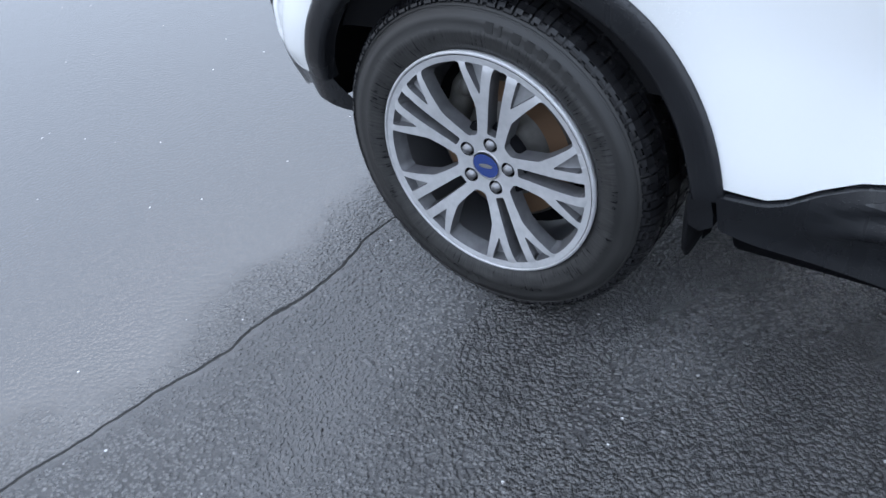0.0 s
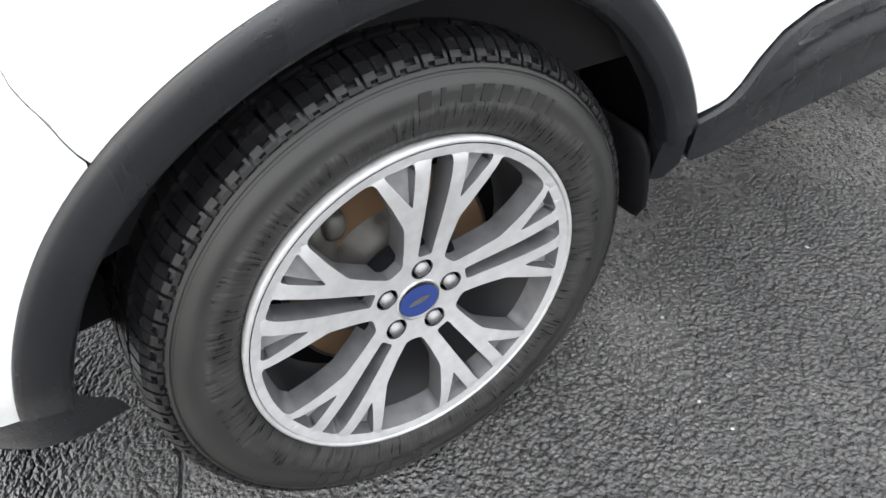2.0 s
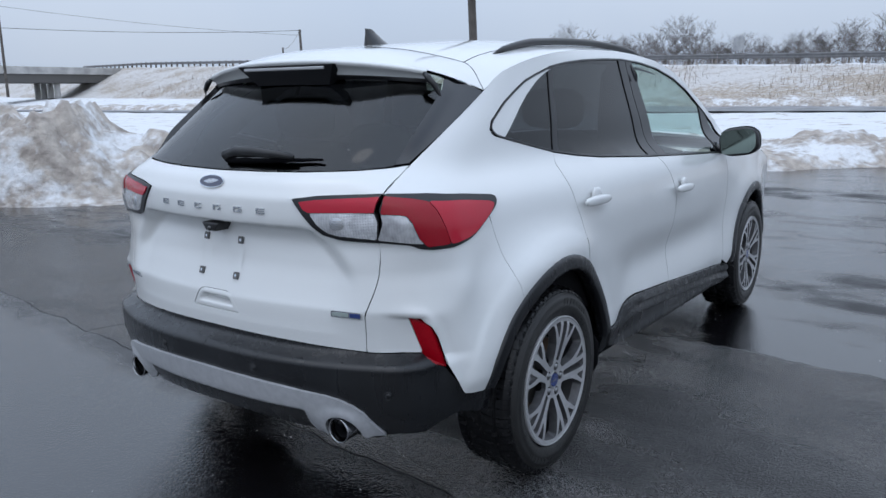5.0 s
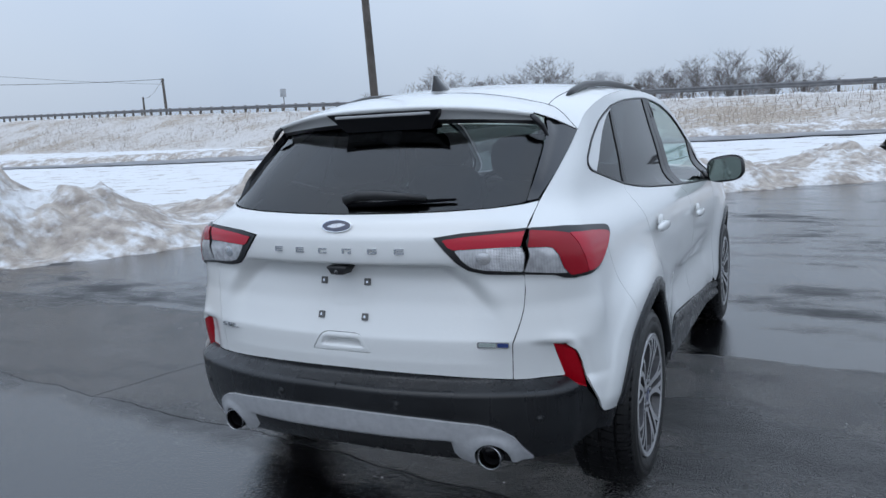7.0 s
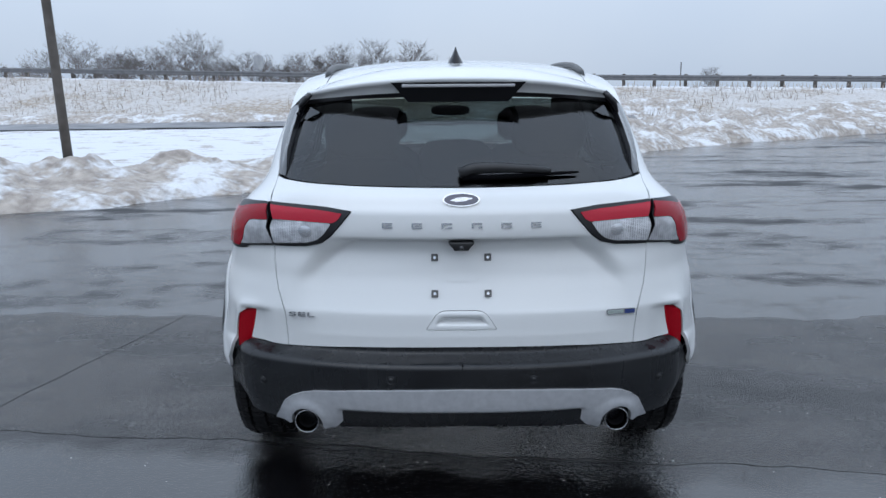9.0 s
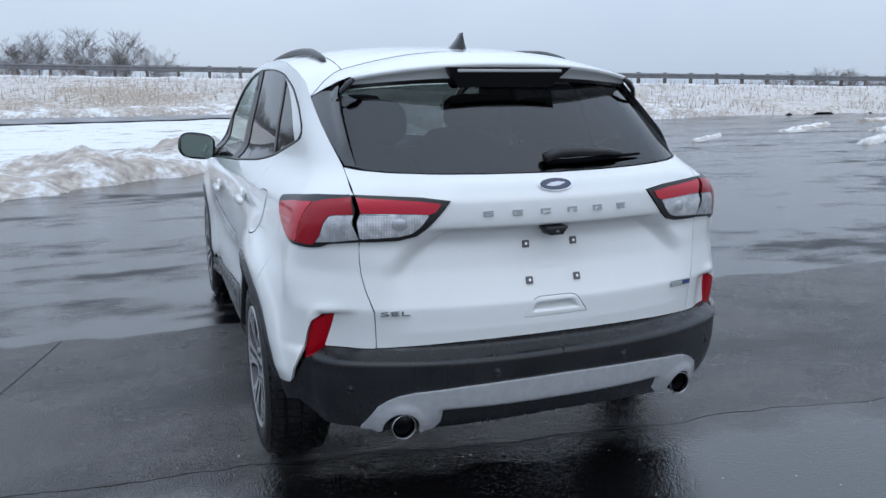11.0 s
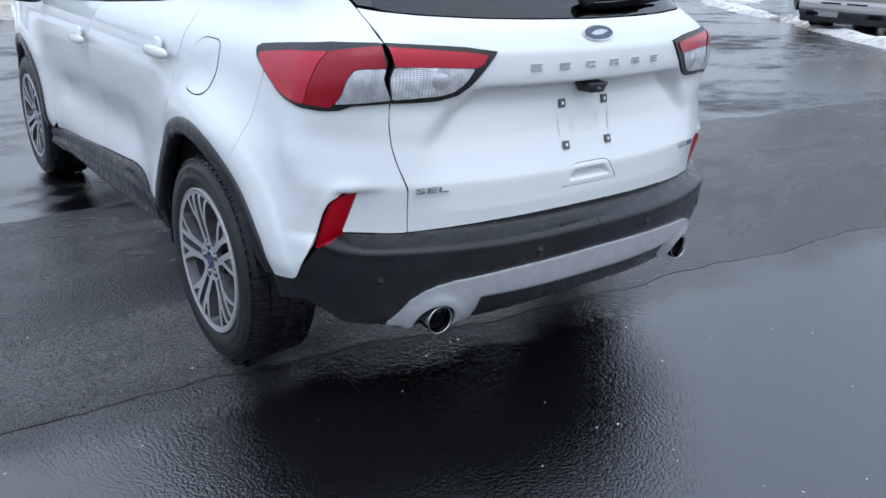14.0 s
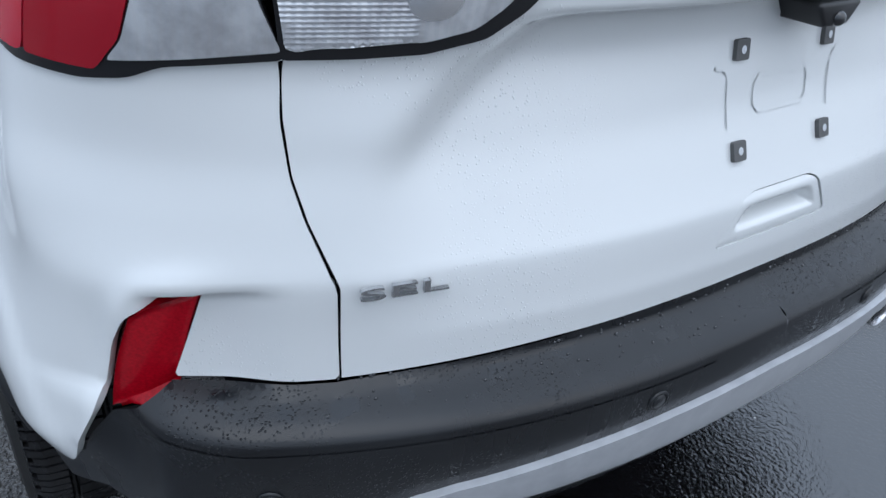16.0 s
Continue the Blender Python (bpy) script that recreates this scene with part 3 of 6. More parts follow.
    dry = blend(m, sheen, blend(m, coarse, .60, .40), blend(m, coarse, .24, .16))
    rough = calc(m, "MAXIMUM", blend(m, cover, dry, blend(m, behind, .11, .03)), calc(m, "MULTIPLY", calc(m, "MAXIMUM", lines, salt), .8))
    m.node_tree.links.new(rough[0].outputs[rough[1]], bsdf(m).inputs["Roughness"])
    gloss = calc(m, "SUBTRACT", blend(m, cover, blend(m, sheen, blend(m, coarse, .25, .44), blend(m, coarse, .55, .76)), blend(m, coarse, .85, .85)), calc(m, "MULTIPLY", lines, .3))
    m.node_tree.links.new(gloss[0].outputs[gloss[1]], bsdf(m).inputs["Specular IOR Level"])
    bsdf(m).inputs["IOR"].default_value = 1.62
    return m


def make_snow(name, dirt, grass):
    """Old snow: white with grey-brown dirt in streaks; with grass, dry straw shows through on slopes."""
    m = mat(name, (.8, .8, .82), .7)
    g = node(m, "NewGeometry")
    a, b = (wave(m, g, 1.1, 9, (1, 1, 1.6)), "Fac"), (wave(m, g, 7.0, 7), "Fac")
    d = step_up(m, calc(m, "ADD", calc(m, "MULTIPLY", a, .65), calc(m, "MULTIPLY", b, .35)), .59 - dirt, .70 - dirt * .75)
    soil = (ramp(m, wave(m, g, 5, 6), "Fac", ((.3, (.17, .125, .09)), (.7, (.48, .41, .34)))), "Color")
    base = colour_mix(m, calc(m, "MULTIPLY", d, .85), (.71, .72, .735), soil)
    if grass:
        nz = node(m, "SeparateXYZ")
        link(m, g, "Normal", nz, "Vector")
        slope = step_up(m, (nz, "Z"), .997, .978)
        tufts = step_up(m, calc(m, "ADD", calc(m, "MULTIPLY", (wave(m, g, .22, 7, (.6, 1, 1.6)), "Fac"), .55), calc(m, "MULTIPLY", (wave(m, g, 3.5, 5, (1, 1, .3)), "Fac"), .45)), .47, .60)
        straw = (ramp(m, wave(m, g, 9, 4), "Fac", ((.3, (.16, .11, .07)), (.7, (.52, .45, .37)))), "Color")
        base = colour_mix(m, calc(m, "MULTIPLY", slope, calc(m, "ADD", calc(m, "MULTIPLY", tufts, .50), .45)), base, straw)
    m.node_tree.links.new(base[0].outputs[base[1]], bsdf(m).inputs["Base Color"])
    bsdf(m).inputs["Subsurface Weight"].default_value = 0
    f = node(m, "TexNoise", Scale=11.0, Detail=9)
    link(m, g, "Position", f, "Vector")
    bp = node(m, "Bump", Strength=.6, Distance=.10)
    link(m, f, "Fac", bp, "Height")
    link(m, bp, "Normal", bsdf(m), "Normal")
    return m


ASPHALT = make_asphalt()
SNOW_PILE = make_snow("ploughed_snow", .205, False)
SNOW_FIELD = make_snow("snow_and_straw", .06, True)
GALV = speckle(mat("galvanised", (.14, .14, .15), .6, .2), 3, (.11, .11, .115), (.18, .18, .185), (.5, .7))
SIGN_BACK = speckle(mat("sign_back", (.36, .37, .38), .5, .3), 4, (.30, .31, .32), (.42, .43, .44), (.4, .6))
POST_WOOD = speckle(mat("weathered_wood", (.10, .085, .07), .85), 2, (.05, .043, .037), (.125, .11, .098), None, .5, 40, dist=.01)
BARK = speckle(mat("bark", (.10, .085, .075), .9), 6, (.07, .062, .056), (.12, .108, .10))
TWIG = mat("twigs", (.135, .122, .118), .9)
STRAW = speckle(mat("dry_straw", (.40, .33, .25), .9), 30, (.24, .20, .165), (.46, .40, .34))
CONCRETE = speckle(mat("concrete", (.42, .41, .39), .85), .8, (.32, .31, .30), (.50, .49, .47))
ROAD = speckle(mat("far_road", (.09, .09, .095), .5), 1.2, (.10, .10, .105), (.24, .24, .25))

# ---------- ground, snow, embankment ----------
bm = bmesh.new()
bmesh.ops.create_grid(bm, x_segments=24, y_segments=24, size=900)
tagged(part("ground", bm, ASPHALT, None), "wet dark asphalt of a car park, cracked and patched", "ground", kind="structure")

EDGE = np.array([(-60, -60), (-24, -20), (-12.5, -3), (-9, 1.6), (-7.64, 3.14), (-6.6, 4.3), (-6.3, 5.3), (-6.1, 6.9), (-5.3, 7.6), (-4.3, 8.7), (-3.3, 9.35), (-1.6, 10.8), (-.2, 12.2), (.9, 13.9),
                 (2.76, 15.4), (6.1, 19.5), (9.9, 23.2), (14.3, 26.8), (19.8, 31.5), (30, 35.2), (48, 34.6), (66, 31.0), (120, 19.5), (260, -12)])
PILES = ((-11.6, 1.6, 2.3, 1.12), (-9.5, 3.4, 1.8, 1.06), (-8.5, 5.0, 1.1, .70), (-7.5, 8.3, 1.3, .56), (-6.2, 9.4, 1.1, .44), (-4.6, 10.6, 1.0, .42), (-2.6, 12.2, 1.2, .34), (-.4, 14.6, 1.4, .40),
         (2.0, 17.8, 1.5, .45), (5.2, 22.6, 2.3, .80), (9.2, 26.6, 2.4, .78), (13.2, 30.0, 2.8, .70), (18.5, 34.3, 3.0, .60), (26, 38.5, 3.5, .55), (36, 40.5, 4.0, .6), (46, 41, 4.0, .6))
RAIL_X, RAIL_Z = (-150, -111, -68, -34, -8, 10, 27, 48, 66, 120), (7.2, 6.7, 5.5, 4.35, 3.6, 3.2, 2.87, 2.46, 2.2, 1.6)


def beyond(x, y):
    """Distance past the car park's edge, below zero on the asphalt."""
    p = np.stack([x, y], -1)
    best, sign = np.full(x.shape, 1e9), np.full(x.shape, -1.0)
    for a, b in zip(EDGE, EDGE[1:]):
        d = b - a
        t = np.clip(((p - a) @ d) / (d @ d), 0, 1)
        off = p - a - t[..., None] * d
        dist = np.hypot(off[..., 0], off[..., 1])
        s = np.sign(d[0] * (p[..., 1] - a[1]) - d[1] * (p[..., 0] - a[0]))
        sign = np.where(dist < best - 1e-9, s, sign)
        best = np.minimum(best, dist)
    return best * sign


def lumps(x, y, scale, seed=0.0, octaves=4):
    """Fractal noise over the plan, about -1 to 1."""
    flat = [noise.fractal(Vector((a / scale, b / scale, seed)), 1.0, 2.0, octaves) for a, b in zip(x.ravel(), y.ravel())]
    return np.array(flat).reshape(x.shape)


def rail_y(x):
    return 51 - .215 * x


def land(x, y, fine=True):
    d = beyond(x, y)
    n1 = lumps(x, y, 1.1, 3.1, 5 if fine else 2)
    d = d + .35 * n1 + .25 * lumps(x, y, 3.5, 9.0, 2)
    z = .16 * smooth(0, .5, d) + .05 * n1 * smooth(0, 1, d)
    heap = np.zeros_like(x)
    for px, py, r, h in PILES:
        heap = np.maximum(heap, h * np.exp(-(((x - px)**2 + (y - py)**2) / (r * r))))
    rough = 1 + .42 * n1 + (.40 * lumps(x, y, .40, 5.0, 4) if fine else 0)
    z = z + heap * np.clip(rough, .2, 2) * smooth(-.1, .7, d)
    back = rail_y(x) - y
    top = np.interp(x, RAIL_X, RAIL_Z) - .72
    foot = .55 - .006 * x
    z = z + smooth(26, 11, back) * (foot - .15)
    wide = np.interp(x, (20, 45, 62, 120), (10.5, 6.0, 5.4, 5.2))
    bank = np.clip((wide - back) / (wide - 1), 0, 1)
    z = np.where(bank > 0, foot + .05 + (top - foot) * (bank * .75 + .25 * smooth(0, 1, bank)) + .10 * lumps(x, y, 1.6, 7.0, 3), z)
    z = np.where(back < -34, z - smooth(-34, -60, back) * (top - .5), z)
    return np.where(d > -.02, z, -.25)


def terrain(name, xs, ys, material, keep, fine, label, sink=0.0):
    gx, gy = np.meshgrid(xs, ys, indexing="ij")
    gz = land(gx, gy, fine) - sink
    ok = keep(gx, gy)
    idx = -np.ones(gx.shape, int)
    verts, faces = [], []
    cell = ok[:-1, :-1] & ok[1:, :-1] & ok[:-1, 1:] & ok[1:, 1:]
    cell &= ~((gz[:-1, :-1] < -.2) & (gz[1:, :-1] < -.2) & (gz[:-1, 1:] < -.2) & (gz[1:, 1:] < -.2))
    for i, j in np.argwhere(cell):
        q = []
        for a, b in ((i, j), (i + 1, j), (i + 1, j + 1), (i, j + 1)):
            if idx[a, b] < 0:
                idx[a, b] = len(verts)
                verts.append((gx[a, b], gy[a, b], gz[a, b]))
            q.append(idx[a, b])
        faces.append(q)
    return tagged(mesh_part(name, verts, faces, material, None), label, "snow", kind="structure")


terrain("snow_bank", np.arange(-14.5, 4.5, .11), np.arange(-1.5, 19.5, .11), SNOW_PILE, lambda x, y: (beyond(x, y) > -.7) & (beyond(x, y) < 5.5), True, "dirty ploughed snow heaped along the asphalt's edge")
terrain("snow_bank", np.arange(3.2, 30, .3), np.arange(14, 41, .3), SNOW_PILE, lambda x, y: (beyond(x, y) > -1.0) & (beyond(x, y) < 8) & ((x >= 4.2) | (y >= 19.2)), True, "low heaps of ploughed snow beside the far asphalt", .02)
terrain("snow_field", np.arange(-190, 150, 1.1), np.concatenate([np.arange(-8, 40, 1.1), np.arange(40, 72, .8), np.arange(72, 190, 3)]), SNOW_FIELD,
        lambda x, y: (beyond(x, y) > 4.6) | ((x > 29) & (beyond(x, y) > -1)), False, "snow-covered verge and grassy highway embankment", .06)

# service road between the verge and the embankment, with a snow ridge
def road_line(x):
    return 35.5 + .015 * np.abs(x + 10) + 1.2 * smooth(-5, 9, x)


gx, go = np.meshgrid(np.arange(-150, 12, 1.5), np.array((-1.3, -.5, .5, 1.6, 2.8)), indexing="ij")
gy = road_line(gx) + go
gz = land(gx, gy, False)
tagged(mesh_part("service_road", np.stack([gx, gy, gz], -1).reshape(-1, 3), [q[::-1] for q in grid_faces(*gx.shape)], ROAD, None), "narrow cleared asphalt service road between snow verges", "road", kind="structure")
gx, go = np.meshgrid(np.arange(-150, 14, .6), np.array((2.4, 2.8, 3.3, 4.0, 4.8, 5.8, 6.4)), indexing="ij")
rise = np.array((-.10, .20, .36, .40, .30, .10, -.15)) * (1 + .6 * lumps(gx, gx * 0, 1.4, 2.0, 4)) + .05 * lumps(gx, go, .8, 4.0, 3)
gy = road_line(gx) + go + .25 * lumps(gx, go, 1.5, 6.0, 3)
gz = land(gx, gy, False) + rise
tagged(mesh_part("snow_ridge", np.stack([gx, gy, gz], -1).reshape(-1, 3), [q[::-1] for q in grid_faces(*gx.shape)], SNOW_PILE, None), "grey ploughed ridge of snow along the service road", "snow", kind="structure")

# thin snow left on the far asphalt
for cx, cy, length, width, turn in ((14.8, 6.0, 7.5, .9, 46), (19.5, 11.5, 8, 1.0, 48), (26, 15.5, 9, 2.0, 25), (30, 20.5, 16, 2.2, 22), (40, 27, 20, 2.2, 12), (23, 21, 9, 1.0, 35), (15, 17, 4, .5, 40), (18.5, 14.0, 5, .7, 35), (34, 15, 9, 1.3, 30)):
    n, k = 60, 9
    verts = []
    for i in range(n):
        t = i / (n - 1) * 2 - 1
        for j in range(k):
            s = j / (k - 1) * 2 - 1
            w = width * (1 - t * t)**.4 * (1 + .5 * noise.noise(Vector((t * 6, cx, s * .7))))
            x, y = t * length / 2, s * w / 2
            h = .10 * width**.3 * (1 - s * s) * (1 + .9 * noise.noise(Vector((t * length * 1.2, s * 2, cy)))) - .012
            c, q = math.cos(radians(turn)), math.sin(radians(turn))
            verts.append((cx + x * c - y * q, cy + x * q + y * c, max(h, -.02)))
    tagged(mesh_part("snow_strip", verts, grid_faces(n, k), SNOW_FIELD, None), "thin strip of old snow left on asphalt", "snow", "snow strips", "structure")

# straw standing out of the embankment's snow
rng = np.random.default_rng(4)
verts, faces = [], []
n = 14000
sx = rng.uniform(-95, 75, n)
sb = rng.uniform(.3, 10.2, n)
sy = rail_y(sx) - sb
cl = lumps(sx, sy, 7.0, 1.0, 3)
sz = land(sx, sy, False) - .06
for k in range(n):
    if cl[k] < -.15 + .5 * (rng.random() - .5):
        continue
    h, w, a = rng.uniform(.15, .55) * (1.6 if rng.random() < .06 else 1), rng.uniform(.012, .03), rng.uniform(0, math.pi)
    dx, dy = math.cos(a) * w, math.sin(a) * w
    lx, ly = rng.normal(0, .12, 2)
    i = len(verts)
    verts += [(sx[k] - dx, sy[k] - dy, sz[k] - .05), (sx[k] + dx, sy[k] + dy, sz[k] - .05), (sx[k] + lx, sy[k] + ly, sz[k] + h)]
    faces.append((i, i + 1, i + 2))
tagged(mesh_part("dry_grass", verts, faces, STRAW, None, smooth_faces=False), "dry straw-coloured grass standing out of the snow", "grass", kind="stuff")

# ---------- guard rail ----------
rail = tagged(new("guard_rail"), "grey steel guard rail on posts along the highway", "guard rail")
xs = np.arange(-140, 100, 1.9)
prof = ((0, .33), (-.04, .30), (-.085, .26), (-.085, .22), (-.03, .17), (-.03, .13), (-.085, .08), (-.085, .04), (-.04, 0), (0, -.02))
verts = []
for x in xs:
    z = float(np.interp(x, RAIL_X, RAIL_Z)) - .33
    for o, h in prof:
        verts.append((x, rail_y(x) + o, z + h))
mesh_part("rail", verts, grid_faces(len(xs), len(prof)), GALV, rail)
bm = bmesh.new()
box(bm, (-.09, .0, -.95), (.09, .20, .06), .012)
first = part("post", bm, POST_WOOD, rail, "", False)
for k, x in enumerate(xs):
    ob = first if k == 0 else new("post", first.data)
    ob.parent = rail
    ob.location = (x, rail_y(x), float(np.interp(x, RAIL_X, RAIL_Z)))

# ---------- poles, signs, wires, bridge ----------
def wooden_pole(x, y, base, top, r, lean=(0, 0), arm=0.0, label="tall weathered wooden utility pole", turn=0):
    p = tagged(new("utility_pole"), label, "pole")
    bm = bmesh.new()
    tube(bm, [(x + lean[0] * t, y + lean[1] * t, base + (top - base) * t) for t in np.linspace(0, 1, 9)], [r * (1 - .25 * t) for t in np.linspace(0, 1, 9)], 14)
    part("pole", bm, POST_WOOD, p)
    if arm:
        bm = bmesh.new()
        box(bm, (-arm, -.08, -.09), (arm, .08, .09), .01, pose(x + lean[0], y + lean[1], top - .35, 0, 0, turn))
        part("crossarm", bm, POST_WOOD, p)
    return p


wooden_pole(-7.84, 13.05, .05, 11.0, .10, (-.55, .1), label="bare wooden lamp pole standing in ploughed snow")
wooden_pole(-81, 80, 3.5, 10.5, .22, (-.3, 0), 1.5, "distant wooden utility pole with a crossarm", -40)
wooden_pole(-124, 117, 3.5, 11.2, .24, (0, 0), 1.5, "distant wooden utility pole with a crossarm", -40)
wooden_pole(-110, 52, 1.5, 12.5, .2, (0, 0), 0, "distant wooden utility pole beside the bridge")
wires = tagged(new("power_lines"), "thin dark overhead power lines", "cable")
for (ax, ay, az), (bx, by, bz), r in (((-81.3, 80, 10.4), (-95, 28, 9.6), .03), ((-81.3, 80, 9.7), (-95, 28, 13.2), .018), ((-81.3, 80, 10.4), (-124, 117, 11), .025)):
    bm = bmesh.new()
    tube(bm, [(ax + (bx - ax) * t, ay + (by - ay) * t, az + (bz - az) * t - 3.2 * t * (1 - t)) for t in np.linspace(0, 1, 14)], r, 5)
    part("wire", bm, mat("cable_black", (.03, .03, .03), .7), wires)


def road_sign(x, y, base, top, w, h, r, facing, label):
    s = tagged(new("road_sign"), label, "sign")
    bm = bmesh.new()
    tube(bm, [(x, y, base), (x, y, top)], .05, 8)
    part("post", bm, GALV, s)
    bm = bmesh.new()
    q = rounded([(-w / 2, -h), (w / 2, -h), (w / 2, 0), (-w / 2, 0)], r, 5)
    f = bm.faces.new([bm.verts.new((a, 0, b)) for a, b in q])
    e = bmesh.ops.extrude_face_region(bm, geom=[f])
    bmesh.ops.translate(bm, vec=(0, .03, 0), verts=[v for v in e["geom"] if isinstance(v, bmesh.types.BMVert)])
    bmesh.ops.recalc_face_normals(bm, faces=bm.faces)
    bmesh.ops.transform(bm, matrix=pose(x, y - .06, top, 0, 0, facing), verts=bm.verts)
    part("panel", bm, SIGN_BACK, s, "", False)


road_sign(-49, 64.3, 3.7, 6.55, .62, .85, .08, 35, "grey back of a highway sign on a post")
road_sign(-13.6, 56.5, 3.0, 5.05, .75, 1.05, .3, 12, "rounded grey back of a road sign on a post")
post = tagged(new("marker_post"), "thin steel delineator post beside the rail", "post")
bm = bmesh.new()
tube(bm, [(15.7, 48.5, 2.2), (15.7, 48.5, 3.95)], .04, 8)
part("post", bm, GALV, post)

bridge = tagged(new("bridge"), "concrete road bridge on columns, far off", "bridge")
line = np.array([(-122, 76), (-122, 20)])
d = (line[1] - line[0]) / np.linalg.norm(line[1] - line[0])
turn = math.degrees(math.atan2(d[1], d[0]))
mid = line.mean(0)
L = float(np.linalg.norm(line[1] - line[0]))
for nm, lo, hi, mt in (("deck", (-L / 2, -4, 3.6), (L / 2, 4, 4.9), mat("bridge_girder", (.10, .095, .09), .8)), ("parapet", (-L / 2, -4.3, 4.9), (L / 2, -3.9, 6.0), CONCRETE), ("parapet", (-L / 2, 3.9, 4.9), (L / 2, 4.3, 6.0), CONCRETE)):
    bm = bmesh.new()
    box(bm, lo, hi, .05, pose(mid[0], mid[1], 0, 0, 0, turn))
    part(nm, bm, mt, bridge, "", False)
for s in (-16, 2, 20):
    for o in (-3, -1, 1, 3):
        bm = bmesh.new()
        bmesh.ops.create_cone(bm, cap_ends=True, segments=14, radius1=.45, radius2=.45, depth=4.4, matrix=pose(mid[0], mid[1], 1.6, 0, 0, turn) @ Matrix.Translation((s, o, 0)))
        part("column", bm, CONCRETE, bridge)


# ---------- bare trees ----------
def bare_tree(name, seed, height, spread):
    rnd = random.Random(seed)
    tree = tagged(new(name), "leafless grey-brown deciduous tree behind the highway", "tree")
    limbs, twigs = bmesh.new(), ([], [])

    def prism(p, q, r0, r1):
        v, f = twigs
        d = (q - p).normalized()
        u = d.orthogonal().normalized()
        w = d.cross(u)
        n0 = len(v)
        for c, r in ((p, r0), (q, r1)):
            for k in range(3):
                a = 2.094 * k
                v.append(c + (u * math.cos(a) + w * math.sin(a)) * r)
        for k in range(3):
            f.append((n0 + k, n0 + (k + 1) % 3, n0 + 3 + (k + 1) % 3, n0 + 3 + k))

    def grow(p, d, length, r, level):
        pts, rad = [p], [r]
        q, dirn = p, d
        n = 4 if level < 3 else 2
        for k in range(n):
            dirn = (dirn + Vector((rnd.gauss(0, .14), rnd.gauss(0, .14), rnd.gauss(.05, .08)))).normalized()
            q = q + dirn * length / n
            pts.append(q)
            rad.append(r * (1 - .5 * (k + 1) / n))
        if level < 2:
            tube(limbs, pts, rad, 6)
        else:
            for a, b, ra, rb in zip(pts, pts[1:], rad, rad[1:]):
                prism(a, b, ra, rb)
        if level >= 5:
            return
        count = (6, 5, 4, 4, 3)[level]
        for k in range(count):
            t = .35 + .65 * (k + rnd.random()) / count if level else .3 + .7 * (k + rnd.random() * .6) / count
            i = min(int(t * n), n - 1)
            base = pts[i].lerp(pts[i + 1], t * n - i)
            a = rnd.uniform(0, 2 * math.pi)
            side = Vector((math.cos(a), math.sin(a), rnd.uniform(.1, .5))).normalized()
            nd = (dirn * rnd.uniform(.5, .8) + side * rnd.uniform(.55, .85) * spread).normalized()
            grow(base, nd, length * rnd.uniform(.52, .74), max(.011, rad[i] * .45), level + 1)

    grow(Vector((0, 0, 0)), Vector((0, 0, 1)), height * .5, height * .022, 0)
    part("trunk", limbs, BARK, tree)
    mesh_part("crown", twigs[0], twigs[1], TWIG, tree, smooth_faces=False)["kind"] = "stuff"
    return tree


kinds = [bare_tree("tree", 11, 8.2, 1.0), bare_tree("tree", 23, 7.4, 1.25), bare_tree("tree", 37, 9.2, .9)]
rnd = random.Random(8)
spots = []
for az in list(np.arange(-24.4, .8, .95)) + [-30, -28.9, -27.8, -26.4, 4.6, 6.0, 18.5]:
    if -14.6 < az < -13.2:
        continue
    dist = rnd.uniform(92, 118)
    size = rnd.uniform(.74, 1.0) * (.55 if az > 4 else .8 if az < -25 else 1)
    spots.append((dist * math.sin(radians(az + rnd.uniform(-.4, .4))), dist * math.cos(radians(az)) - 3, .9, size))
for az in np.linspace(43, 66, 26):
    dist = rnd.uniform(185, 260)
    spots.append((dist * math.sin(radians(az + rnd.uniform(-.5, .5))), dist * math.cos(radians(az)) - 3, -1.2, rnd.uniform(.75, 1.15)))
for az in (-70, -68, -66.5, -65, -63.5):
    spots.append((260 * math.sin(radians(az)), 260 * math.cos(radians(az)), 0, 1.2))
for k, (x, y, z, s) in enumerate(spots):
    src = kinds[k % 3]
    m = pose(x, y, z, 0, 0, rnd.uniform(0, 360)) @ Matrix.Diagonal((s * 1.1, s * 1.1, s, 1))
    if k < 3:
        src.matrix_basis = m
    else:
        ob = copy_thing(src, m)
        ob.matrix_basis = m
# distant woods: the haze is put into their pale, bluish colour
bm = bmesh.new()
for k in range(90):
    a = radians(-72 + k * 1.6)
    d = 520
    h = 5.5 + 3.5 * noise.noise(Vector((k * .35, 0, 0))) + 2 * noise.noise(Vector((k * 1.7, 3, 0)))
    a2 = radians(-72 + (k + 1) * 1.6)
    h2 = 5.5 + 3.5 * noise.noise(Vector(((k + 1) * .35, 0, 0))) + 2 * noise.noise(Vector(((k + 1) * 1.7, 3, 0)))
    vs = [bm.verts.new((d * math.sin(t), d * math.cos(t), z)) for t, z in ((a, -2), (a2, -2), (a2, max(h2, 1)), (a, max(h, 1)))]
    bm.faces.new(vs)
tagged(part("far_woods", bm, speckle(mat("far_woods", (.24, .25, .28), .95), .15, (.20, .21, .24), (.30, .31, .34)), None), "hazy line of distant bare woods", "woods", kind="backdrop")


